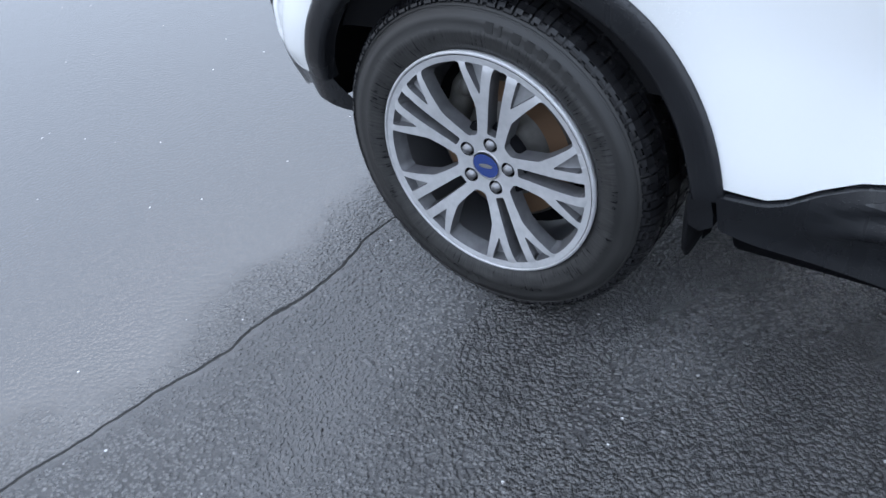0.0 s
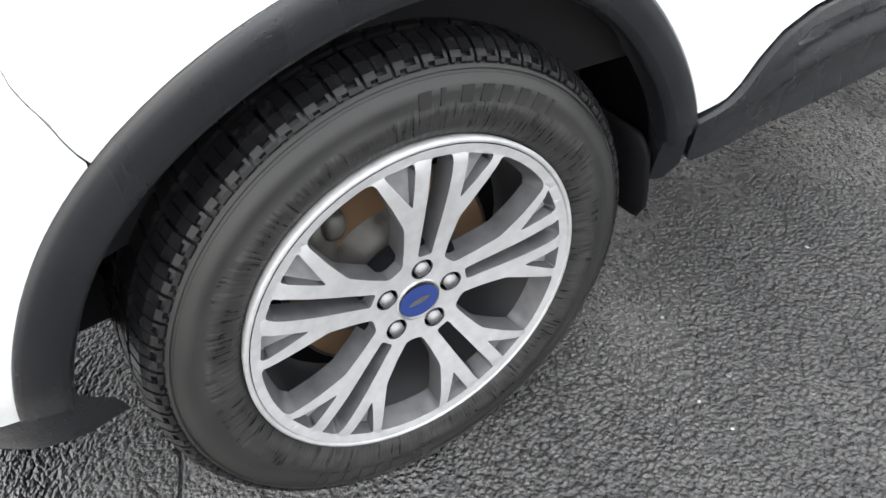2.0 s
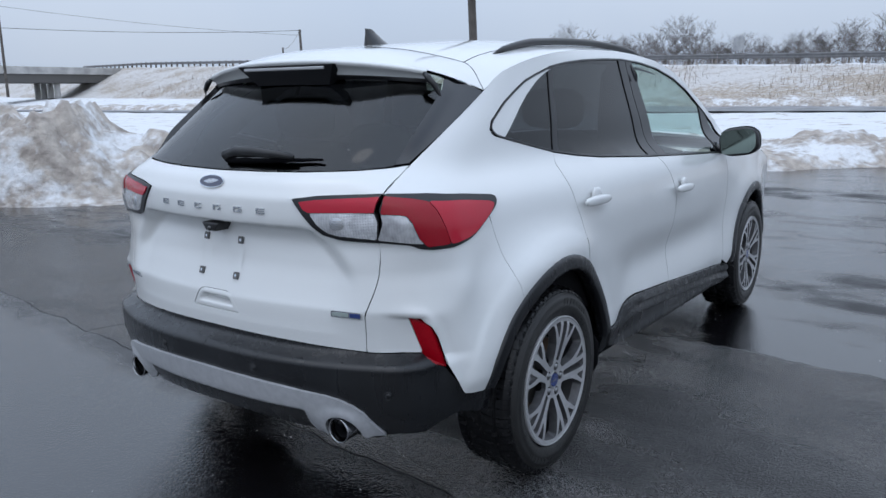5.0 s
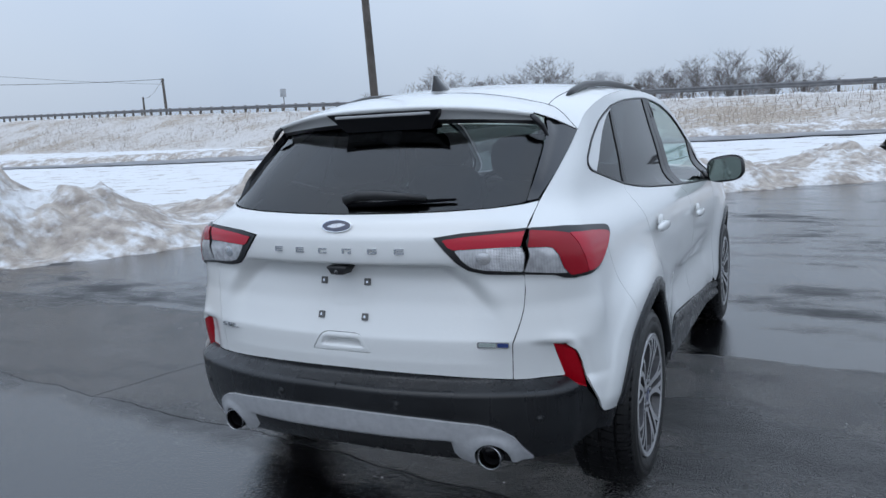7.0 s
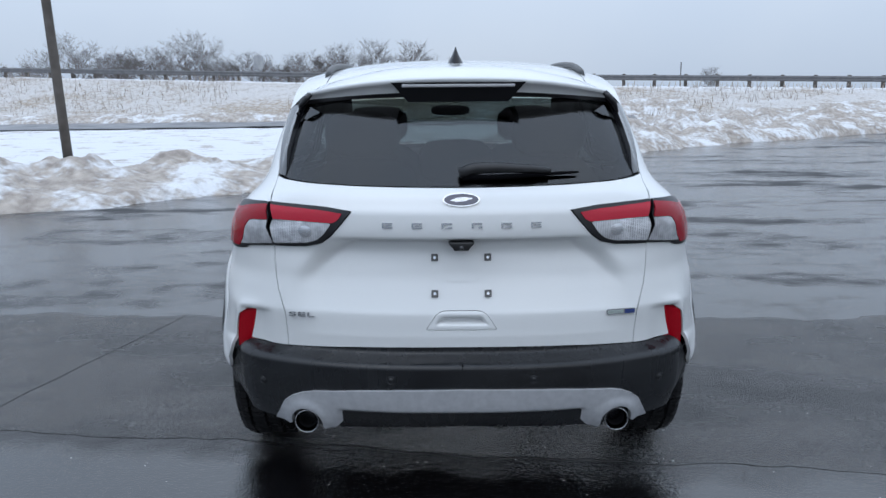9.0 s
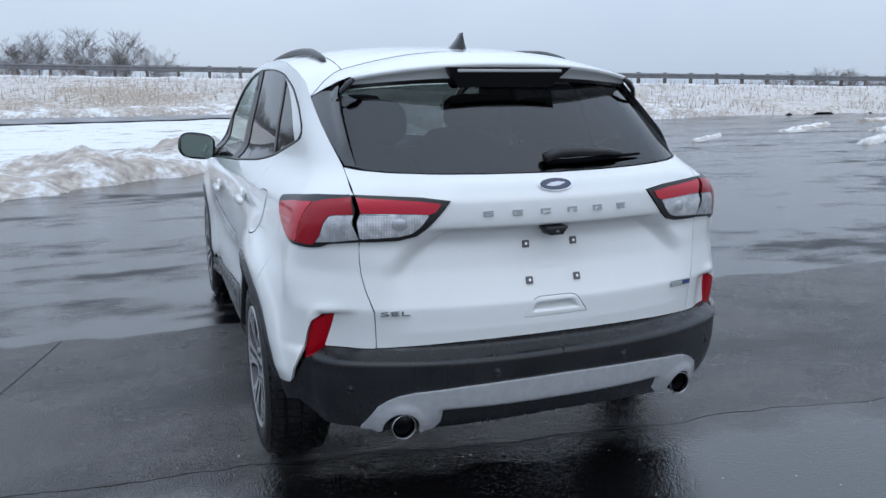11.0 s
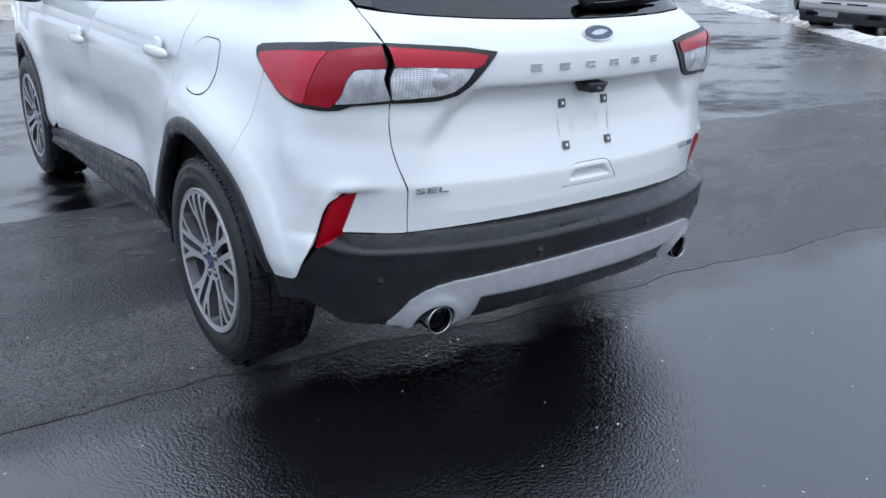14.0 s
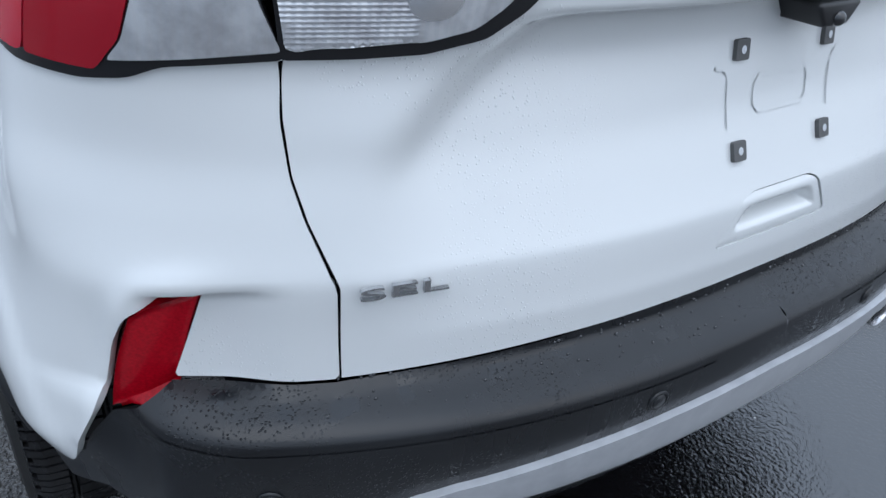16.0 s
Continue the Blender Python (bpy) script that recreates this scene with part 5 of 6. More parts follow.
mesh_part("bumper_insert", *sheet(by_xz, diff, (.014, .008), off=diff_off, thick=.022), SILVER, car, "silver painted lower bumper insert")
for sgn in (1, -1):
    bm = bmesh.new()
    m = Matrix.Translation((sgn * .534, -.632, .355)) @ Matrix.Rotation(radians(-90), 4, "Z")
    revolve(bm, ((0, .036), (.12, .0395), (.144, .0415), (.148, .0408), (.1485, .0395), (.146, .0380), (.12, .0365), (.0, .034)), 40, m)
    tip = part("exhaust_tip", bm, TIP_CHROME, car, "round chrome exhaust tip")
    bm = bmesh.new()
    revolve(bm, ((.02, .0335), (.118, .0335), (.128, .0315), (.128, .0265), (.02, .024)), 32, m)
    revolve(bm, ((.03, .024), (.03, .002)), 32, m, True)
    part("inner_pipe", bm, DARK, tip)

# rear window and its black side pieces
half_glass = [(0, 1.158), (.214, 1.160), (.366, 1.163), (.526, 1.170), (.59, 1.1755), (.612, 1.181), (.608, 1.25), (.602, 1.33), (.592, 1.40), (.578, 1.432), (.3, 1.448), (0, 1.452)]
glass = np.array(half_glass + [(-x, z) for x, z in half_glass[-2:0:-1]])
mesh_part("rear_window", *sheet(by_xz, glass, (.03, .02), off=-.002, thick=0), REAR_PANE, car, "dark tinted rear window with rain drops")
filler = at_rear([(.614, 1.181), (.641, 1.185)]) + at_side([(-.338, 1.290), (-.235, 1.348), (-.135, 1.4035), (-.20, 1.441)]) + at_rear([(.572, 1.452), (.594, 1.40), (.604, 1.33), (.610, 1.25)])
edge_in = np.array(at_rear([(.614, 1.181), (.610, 1.25), (.604, 1.33), (.594, 1.40), (.572, 1.452)]))
fin_off = lambda p: .001 + .018 * (1 - smooth(.0, .075, p[:, 0] - np.interp(p[:, 1], edge_in[:, 1], edge_in[:, 0]))) * smooth(1.18, 1.26, p[:, 1])
both("window_side_piece", sheet(by_sz, filler, (.016, .016), off=fin_off, thick=.022), BLACK_GLOSS, car, "gloss black piece beside the rear window")

# roof between the two eaves
eave3 = by_yz(divide(np.array(EAVE), .04, False))


def roof_middle(y):
    return hermite(y, (-.5, -.43, -.06, .12, .5, 1.0, 1.35, 1.55, 1.8, 2.1, 2.45, 2.6), (1.49, 1.502, 1.583, 1.601, 1.628, 1.638, 1.628, 1.608, 1.50, 1.335, 1.12, 1.06))


def roof_patch(y0, y1, n, m=17, power=2.7, drop=0.0, edge_in=0.0):
    """Crossbars from eave to eave between two stations."""
    ys = np.linspace(y0, y1, n)
    ye = ys - .05 * (1 - smooth(-.06, .25, ys))
    ez, ex = np.interp(ye, eave3[:, 1], eave3[:, 2]), np.interp(ye, eave3[:, 1], eave3[:, 0]) - edge_in
    u = np.linspace(-1, 1, 2 * m - 1)
    verts = []
    for y, x1, z1 in zip(ys, ex, ez):
        zc = float(roof_middle(y))
        for t in u:
            a = abs(t)
            verts.append((x1 * t, y - .05 * a**3 * (1 - smooth(-.06, .25, y)), z1 + (zc - z1) * (1 - a**power) - drop))
    return np.array(verts), grid_faces(n, 2 * m - 1)


def roof_rear(m):
    """The roof's rear edge: straight across, turned back at both ends down to the corner of the window's side piece."""
    u = np.linspace(-1, 1, 2 * m - 1)
    x1 = float(eave3[0, 0])
    y = np.interp(np.abs(u) * x1, (0, .26, .40, .50, .535, .56, .60, .63, x1), (-.108, -.095, -.072, -.053, -.047, -.052, -.075, -.10, -.127))
    a = np.abs(u)
    ys = y + .05 * a**3
    z1 = np.interp(ys - .05, eave3[:, 1], eave3[:, 2])
    return np.stack([x1 * u, y, z1 + (roof_middle(ys) - z1) * (1 - a**2.7)], 1)


front_line = roof_rear(33)
body, _ = roof_patch(.005, 1.58, 42, 33)
mesh_part("roof", np.concatenate([front_line, body]), grid_faces(43, 65), PAINT, car, "white roof")
mesh_part("windscreen", *roof_patch(1.585, 2.40, 20, power=3.2, edge_in=.02), CLEAR_PANE, car, "windscreen")
mesh_part("roof_lining", *roof_patch(-.02, 1.58, 20, drop=.05, edge_in=.03), SEAT, car)

# spoiler over the rear window
m = 33
u = np.linspace(-1, 1, 2 * m - 1)
bm = bmesh.new()
tube(bm, [tuple(p + [0, 0, .0002]) for p in front_line], .0013, 6)
part("panel_gap", bm, SEAM, car)
for sgn in (1, -1):
    bm = bmesh.new()
    rows = [front_line] + list(body.reshape(42, 65, 3)[:8])
    tube(bm, [(sgn * .532, float(np.interp(.532, r[:, 0], r[:, 1])), float(np.interp(.532, r[:, 0], r[:, 2])) + .0003) for r in rows], .0013, 6)
    part("panel_gap", bm, SEAM, car)
back_line = np.array([(.560 * t, -.432 + .122 * abs(t)**2.2, 1.521 - .045 * abs(t)**2.4) for t in u])
under_line = np.array([(.560 * t, -.432 + .122 * abs(t)**2.2, 1.523 - .043 * abs(t)**2.4) for t in u])
rows = []
for k in np.linspace(0, 1, 14):
    row = front_line * (1 - k) + back_line * k
    row[:, 2] += .016 * np.sin(np.pi * k) * (1 - .7 * np.abs(u)**2)
    rows.append(row)
lip = back_line + [0, -.004, -.008]
rows.append(lip)
rows.append(back_line + [0, .004, -.016])
mesh_part("spoiler", np.concatenate(rows), grid_faces(len(rows), 2 * m - 1), PAINT, car, "white roof spoiler over the rear window")
# the dark underside runs from the spoiler's edge in to the window
inner = by_xz(np.array([(.575 * t, 1.452 - .022 * abs(t)**3) for t in u])) + [0, -.003, 0]
edge_low = back_line + [0, .004, -.016]
face_low = under_line * [1.005, 1, 1] + np.stack([0 * u, .040 - .012 * np.abs(u)**4, -.052 + .018 * np.abs(u)**3], 1)
mesh_part("spoiler_face", np.concatenate([edge_low, edge_low * .5 + face_low * .5 + [0, .006, .002], face_low]), grid_faces(3, 2 * m - 1), PAINT_PLAIN, car, "white lower face of the spoiler, in its own shade")
mesh_part("spoiler_underside", np.concatenate([face_low + [0, .001, 0], face_low * .5 + inner * .5 + [0, 0, -.004], inner]), grid_faces(3, 2 * m - 1), BLACK_TRIM, car, "black underside of the spoiler")
bm = bmesh.new()
q = [(-.245, 1.504), (.245, 1.504), (.185, 1.435), (-.185, 1.435)]
lo, hi = [[bm.verts.new((x, y + (.045 if z < 1.45 else 0), z)) for x, z in q] for y in (-.432, -.35)]
bm.faces.new(lo)
bm.faces.new(hi[::-1])
for k in range(4):
    bm.faces.new((lo[k], hi[k], hi[(k + 1) % 4], lo[(k + 1) % 4]))
bmesh.ops.recalc_face_normals(bm, faces=bm.faces)
light_box = part("brake_light_box", bm, BLACK_TRIM, car, "black box of the high brake light", False)
bm = bmesh.new()
box(bm, (-.205, -.437, 1.486), (.205, -.427, 1.4975), .003)
part("high_brake_light", bm, mat("smoked_lens", (.34, .34, .35), .2, coat=.6), light_box, "pale strip of the high brake light")
for sgn in (1, -1):
    bm = bmesh.new()
    tube(bm, [(sgn * .552, -.314, 1.466), (sgn * .572, -.318, 1.450), (sgn * .594, -.314, 1.425), (sgn * .607, -.305, 1.395), (sgn * .613, -.298, 1.37)], [.008, .012, .010, .006, .002], 8)
    part("spoiler_fin", bm, BLACK_TRIM, car)

# side windows, trim and pillars
OUTER = DLO
INNER = inset(DLO, .0065)
both("window_trim", sheet(by_yz, inset(OUTER, .001), (.05, .03), holes=[INNER], off=.004, thick=.012), BLACK_TRIM, car, "black window surround")
APPLIQ = [(-.076, 1.2445), (-.02, 1.287), (.05, 1.340), (.12, 1.388), (.205, 1.436), (.27, 1.464), (.335, 1.485)]


def window(name, poly, material, label=""):
    both(name, sheet(by_yz, np.array(poly), (.04, .03), off=-.003, thick=0), material, car, label)


belt_at = lambda y: float(np.interp(y, [p[0] for p in BELT], [p[1] for p in BELT])) + .0065
head_at = lambda y: float(np.interp(y, [p[0] for p in HEAD[::-1]], [p[1] for p in HEAD[::-1]])) - .0065
piece = [(-.076, 1.2455)] + APPLIQ[1:] + [(y, head_at(y)) for y in (.30, .217, .124, .04, -.04, -.13)] + [(-.151, 1.278), (-.147, 1.266), (-.128, 1.2565)]
both("pillar_panel", sheet(by_yz, np.array(piece), (.02, .02), off=.0012, thick=.006), PAINT_PLAIN, car, "white panel behind the rear side glass")
window("quarter_glass", APPLIQ + [(.318, head_at(.345) - .004), (.225, belt_at(.224)), (.05, belt_at(.05))], PRIVACY, "dark tinted quarter glass")
window("rear_door_glass", [(.262, belt_at(.262)), (.356, head_at(.36)), (.5, head_at(.5)), (.634, head_at(.634)), (.84, head_at(.84)), (1.005, head_at(1.005)), (1.02, 1.40), (1.04, belt_at(1.04)), (.8, belt_at(.8)), (.564, belt_at(.564)), (.39, belt_at(.39))], PRIVACY, "dark tinted rear door glass")
window("front_door_glass", [(1.25, belt_at(1.25)), (1.215, 1.33), (1.165, head_at(1.165)), (1.26, head_at(1.26)), (1.48, head_at(1.48)), (1.70, head_at(1.70)), (1.873, head_at(1.873)), (2.02, head_at(2.02)), (2.03, belt_at(2.03)), (1.6, belt_at(1.6))], CLEAR_PANE, "clear front door glass")
both("window_divider", sheet(by_yz, np.array([(.225, belt_at(.225)), (.318, head_at(.318)), (.356, head_at(.356)), (.262, belt_at(.262))]), (.03, .03), off=.001, thick=.01), BLACK_TRIM, car)
both("door_pillar", sheet(by_yz, np.array([(1.04, belt_at(1.04)), (1.02, 1.40), (1.005, head_at(1.005)), (1.082, head_at(1.082)), (1.10, 1.35), (1.142, belt_at(1.142))]), (.03, .03), off=.001, thick=.01), BLACK_TRIM, car, "gloss black door pillar")
both("door_pillar", sheet(by_yz, np.array([(1.148, belt_at(1.148)), (1.106, 1.35), (1.088, head_at(1.088)), (1.165, head_at(1.165)), (1.215, 1.33), (1.25, belt_at(1.25))]), (.03, .03), off=.001, thick=.01), BLACK_TRIM, car, "gloss black door pillar")
both("mirror_corner", sheet(by_yz, np.array([(2.03, belt_at(2.03)), (2.02, head_at(2.02)), (2.10, head_at(2.10)), (2.23, 1.12), (2.19, 1.064)]), (.03, .03), off=.001, thick=.01), BLACK_TRIM, car)

# wheel-arch cladding, sills
for cy in WHEELS:
    a0, a1 = (8.0, 166.0) if cy == 0 else (2.0, 176.0)
    prof = ((.472, -.004), (.471, .006), (.464, .011), (.45, .012), (.43, .013), (.420, .010), (.415, -.002), (.415, -.028))
    angs = np.linspace(a0, a1, 70)
    rows = []
    for a in angs:
        base = by_yz(np.array([(cy + .462 * math.cos(radians(a)), HUB + .462 * math.sin(radians(a)))]))[0, 0]
        for r, o in prof:
            rows.append((base + o, cy + r * math.cos(radians(a)), HUB + r * math.sin(radians(a))))
    both("arch_cladding", (np.array(rows), grid_faces(len(angs), len(prof))), CLAD, car, "dark plastic wheel-arch trim")
foot = [(.409, .417), (.407, .342), (.43, .337), (.453, .358), (.453, .39), (.447, .430)]
both("arch_foot", sheet(by_yz, np.array(foot), (.02, .02), off=.011, thick=.035), CLAD, car)
sill = [(.456, .434)] + SILL_TOP[1:-1] + [(2.10, .396), (2.19, .385), (2.205, .31), (2.15, .275), (1.86, .272), (1.2, .292), (.75, .318), (.52, .346), (.46, .358)]
sill_line = np.array(SILL_TOP)


def sill_steps(p):
    """Two overlapping ledges, each leaning out to a sharp lower edge, over a rounded foot."""
    v = np.interp(p[:, 0], sill_line[:, 0], sill_line[:, 1]) - p[:, 1]
    fade = smooth(.56, .70, p[:, 0])
    ledge = .010 * np.clip(v / .034, 0, 1) * (1 - smooth(.034, .042, v)) + .012 * smooth(.040, .078, v) * (1 - smooth(.080, .088, v))
    return .013 + fade * ledge + .011 * np.exp(-((p[:, 1] - .318 + .012 * (p[:, 0] - 1)) / .026)**2)


both("sill", sheet(by_yz, inset(rounded(sill, .01, 3), .002), (.03, .007), off=sill_steps, thick=.05), CLAD, car, "dark plastic sill trim with stepped ledges")
rib = [(.66, .470), (.70, .484), (.84, .483), (1.3, .451), (2.05, .386), (2.04, .368), (1.3, .435), (.86, .464), (.72, .466)]
both("sill_rib", sheet(by_yz, rounded(rib, .004, 3), (.03, .0035), off=lambda p: sill_steps(p) + .0016 + .0010 * np.sin(p[:, 1] * 900), thick=.004), CLAD, car)

# inside the wheel arches, underbody
for cy in WHEELS:
    bm = bmesh.new()
    xs, a_s = np.linspace(.86, .50, 12), np.linspace(-8, 176, 40)
    vs = [[bm.verts.new((x, cy + (.428 + .006 * (k % 2)) * math.cos(radians(a)), HUB + (.428 + .006 * (k % 2)) * math.sin(radians(a)))) for a in a_s] for k, x in enumerate(xs)]
    for a, b in zip(vs, vs[1:]):
        for j in range(len(a_s) - 1):
            bm.faces.new((a[j], a[j + 1], b[j + 1], b[j]))
    bm.faces.new(vs[-1])
    ob = part("wheel_liner", bm, LINER, car)
    new("wheel_liner", ob.data).parent = car
    car.children[-1].scale = (-1, 1, 1)
bm = bmesh.new()
box(bm, (-.74, .44, .19), (.74, 2.27, .36), .02)
box(bm, (-.50, -.50, .215), (.50, .46, .40), .02)
box(bm, (-.60, -.66, .29), (.60, .46, .40), .02)
box(bm, (-.5, -.44, .40), (.5, .44, .62), .02)
box(bm, (-.5, 2.2, .30), (.5, 3.35, .62), .02)
part("underbody", bm, DARK, car)
bm = bmesh.new()
tube(bm, [(-.78, 0, HUB), (.78, 0, HUB)], .045, 12)
tube(bm, [(-.6, .02, .30), (-.3, -.05, .24), (.3, -.05, .24), (.6, .02, .30)], .03, 10)
part("rear_axle", bm, LINER, car)
for sgn in (1, -1):
    bm = bmesh.new()
    superbox(bm, (sgn * .815, .402, .335), (.15, .014, .16), 5, 14)
    part("splash_flap", bm, LINER, car)

# hood and nose
ys = np.linspace(2.38, 3.46, 16)
verts = []
for y in ys:
    z1 = float(np.interp(y, [p[0] for p in WING_TOP], [p[1] for p in WING_TOP]))
    x1 = float(by_yz(np.array([(y, z1)]))[0, 0])
    for t in np.linspace(-1, 1, 15):
        verts.append((x1 * t, y + .16 * (1 - t * t) * smooth(3.1, 3.46, y), z1 + .055 * (1 - abs(t)**2.5)))
mesh_part("hood", np.array(verts), grid_faces(16, 15), PAINT_PLAIN, car)
nose = []
zs = (.26, .40, .55, .70, .85, .93)
for k, z in enumerate(zs):
    for t in np.linspace(-1, 1, 15):
        nose.append((t * (.73 + .03 * min(k, 3) / 3), 3.44 + (.16 + .05 * math.sin(math.pi * k / 5)) * (1 - t * t), z))
mesh_part("front_bumper", np.array(nose), grid_faces(6, 15), PAINT_PLAIN, car)

# door handles
for y, z, tilt in ((.332, .985, -1), (1.32, .930, -1)):
    p = by_yz(np.array([(y, z)]))[0]
    for sgn in (1, -1):
        bm = bmesh.new()
        turn = Matrix.Translation((sgn * (p[0] + .028), y, z)) @ Matrix.Rotation(radians(tilt), 4, "X")
        superbox(bm, (0, 0, 0), (.030, .225, .038), 2.8, 24, turn)
        h = part("door_handle", bm, PAINT_PLAIN, car, "white door handle")
        bm = bmesh.new()
        superbox(bm, (-sgn * .016, .012, .022), (.022, .072, .054), 2.6, 20, turn)
        part("grip_cup", bm, PAINT_PLAIN, h)

# mirrors
for sgn in (1, -1):
    bm = bmesh.new()
    vs = superbox(bm, (0, 0, 0), (.215, .13, .155), 3, 28)
    for v in vs:
        v.co.y = v.co.y if v.co.y > -.02 else -.02 + (v.co.y + .02) * .3
        v.co.z *= 1 - .25 * (v.co.x * sgn - .1 > 0) * (v.co.x * sgn - .1)
        v.co = Vector((sgn * .975, 2.05, 1.112)) + Matrix.Rotation(radians(-sgn * 8), 3, "Y") @ v.co
    mirror = part("door_mirror", bm, BLACK_TRIM, car, "black door mirror with a white cap")
    bm = bmesh.new()
    vs = superbox(bm, (0, 0, 0), (.221, .14, .158), 3, 28)
    for v in vs:
        v.co = Vector((sgn * .975, 2.062, 1.117)) + Matrix.Rotation(radians(-sgn * 8), 3, "Y") @ v.co
    bmesh.ops.delete(bm, geom=[f for f in bm.faces if f.calc_center_median().y < 2.055], context="FACES")
    part("mirror_cap", bm, PAINT_PLAIN, mirror)
    bm = bmesh.new()
    r = 1.05 * np.array(rounded([(-.092, -.058), (-.085, .064), (.06, .066), (.092, .045), (.088, -.03), (.06, -.062)], .03, 5))
    vs = [bm.verts.new(Vector((sgn * .975, 2.0110, 1.112)) + Matrix.Rotation(radians(-sgn * 8), 3, "Y") @ Vector((sgn * x, .02 * x, z))) for x, z in r]
    bm.faces.new(vs)
    part("mirror_glass", bm, MIRROR, mirror)
    bm = bmesh.new()
    tube(bm, [(sgn * .82, 2.07, 1.075), (sgn * .90, 2.06, 1.07)], [.035, .03], 10)
    part("mirror_arm", bm, BLACK_GLOSS, mirror)

# roof rails, aerial fin
for sgn in (1, -1):
    bm = bmesh.new()
    line, rad = [], []
    for t in np.linspace(0, 1, 22):
        y = .12 + 1.55 * t
        ex = float(np.interp(y, eave3[:, 1], eave3[:, 0]))
        ez = float(np.interp(y, eave3[:, 1], eave3[:, 2]))
        a = .83
        z = ez + (float(roof_middle(y)) - ez) * (1 - a**2.7)
        rise = .022 * min(1, 6 * t, 6 * (1 - t))**.6
        line.append((sgn * ex * a, y, z + rise - .006))
        rad.append(.015 if 0 < t < 1 else .006)
    tube(bm, line, rad, 8)
    part("roof_rail", bm, mat("rail_black", (.012, .012, .013), .35), car, "black roof rail")
bm = bmesh.new()
n = 14
rings = []
for h in (0, .012, .030, .050, .064, .068):
    k = h / .068
    y0, y1 = .03 + .0 * k, .20 - .125 * k**.8
    rings.append([bm.verts.new((.036 * (1 - k)**1.3 * math.sin(a) + .003 * math.sin(a), (y0 + y1) / 2 + (y1 - y0) / 2 * math.cos(a), 1.592 + h)) for a in (2 * math.pi * j / n for j in range(n))])
for a, b in zip(rings, rings[1:]):
    for j in range(n):
        bm.faces.new((a[j], a[(j + 1) % n], b[(j + 1) % n], b[j]))
bm.faces.new(rings[-1])
part("aerial_fin", bm, BLACK_GLOSS, car, "black shark-fin aerial")

# badges, letters, plate screws, camera, wiper
def on_gate(x, z):
    p = by_xz(np.array([(x, z)]))[0]
    n = normals(by_xz, np.array([(x, z)]))[0]
    n = Vector(n if n[1] < 0 else -n)
    zz = (Vector((0, 0, 1)) - n * n.z).normalized()
    xx = zz.cross(n)
    return Vector(p), xx, n, zz


def frame_at(x, z):
    """A pose on the tailgate: x to the right, y outward, z up along the panel."""
    p, xx, n, zz = on_gate(x, z)
    m = Matrix.Identity(4)
    right = -xx if xx.x < 0 else xx
    for k, c in enumerate((right, n, zz)):
        m[0][k], m[1][k], m[2][k] = c
    m.translation = p
    return m


def plate(name, m, outline, depth, material, label="", parent=None):
    """A flat raised shape on a panel; the outline is in x and z."""
    bm = bmesh.new()
    f = bm.faces.new([bm.verts.new((x, 0, z)) for x, z in outline])
    e = bmesh.ops.extrude_face_region(bm, geom=[f])
    bmesh.ops.translate(bm, vec=(0, depth, 0), verts=[v for v in e["geom"] if isinstance(v, bmesh.types.BMVert)])
    bmesh.ops.recalc_face_normals(bm, faces=bm.faces)
    bmesh.ops.transform(bm, matrix=m, verts=bm.verts)
    return part(name, bm, material, parent or car, label, False)


oval = lambda a, b: [(a * math.cos(t), b * math.sin(t)) for t in np.linspace(0, 2 * math.pi, 40)[:-1]]
m = frame_at(0, 1.117)
badge = plate("badge", m, oval(.0605, .0245), .005, CHROME, "oval chrome-rimmed blue badge")
plate("badge_field", m @ Matrix.Translation((0, .0052, 0)), oval(.0565, .0212), .0012, DEEP_BLUE, parent=badge)
for dx, dz, a, b in ((0, 0, .036, .0050), (0, .0055, .022, .0022), (0, -.0055, .022, .0022)):
    plate("badge_stroke", m @ Matrix.Translation((dx, .0066, dz)) @ Matrix.Rotation(radians(-6), 4, "Y"), oval(a, b), .0006, LETTER, parent=badge)
for k in range(6):
    x = -.243 + .0975 * k
    m = frame_at(x, 1.037) @ Matrix.Diagonal((.95, 1, .8, 1))
    if k in (0, 1, 5):
        shapes = [[(-.018, -.011), (.018, -.011), (.018, -.006), (-.012, -.006), (-.012, .006), (.018, .006), (.018, .011), (-.018, .011)], [(-.008, -.002), (.016, -.002), (.016, .002), (-.008, .002)]]
    else:
        shapes = [[(-.018, -.011), (-.011, -.011), (-.011, .005), (.018, .005), (.018, .011), (-.018, .011)], [(.006, -.011) if k == 3 else (-.008, -.011), (.018, -.011), (.018, -.005) if k == 2 else (.018, .001), (.006, -.005) if k != 4 else (.006, .001)]]
    first = None
    for s in shapes:
        first = plate("gate_letter", m, s, .0045, LETTER, "" if first else "chrome raised mark on the tailgate", first)


def lettering(text, m, size, depth, material, name, label=""):
    cu = bpy.data.curves.new(name, "FONT")
    cu.body, cu.size, cu.extrude, cu.align_x = text, size, depth, "CENTER"
    ob = new(name, cu)
    dg = bpy.context.evaluated_depsgraph_get()
    me = bpy.data.meshes.new_from_object(ob.evaluated_get(dg))
    bpy.data.objects.remove(ob)
    me.transform(m)
    me.materials.append(material)
    out = new(name, me)
    out.parent = car
    if label:
        out["label"] = label
    return out


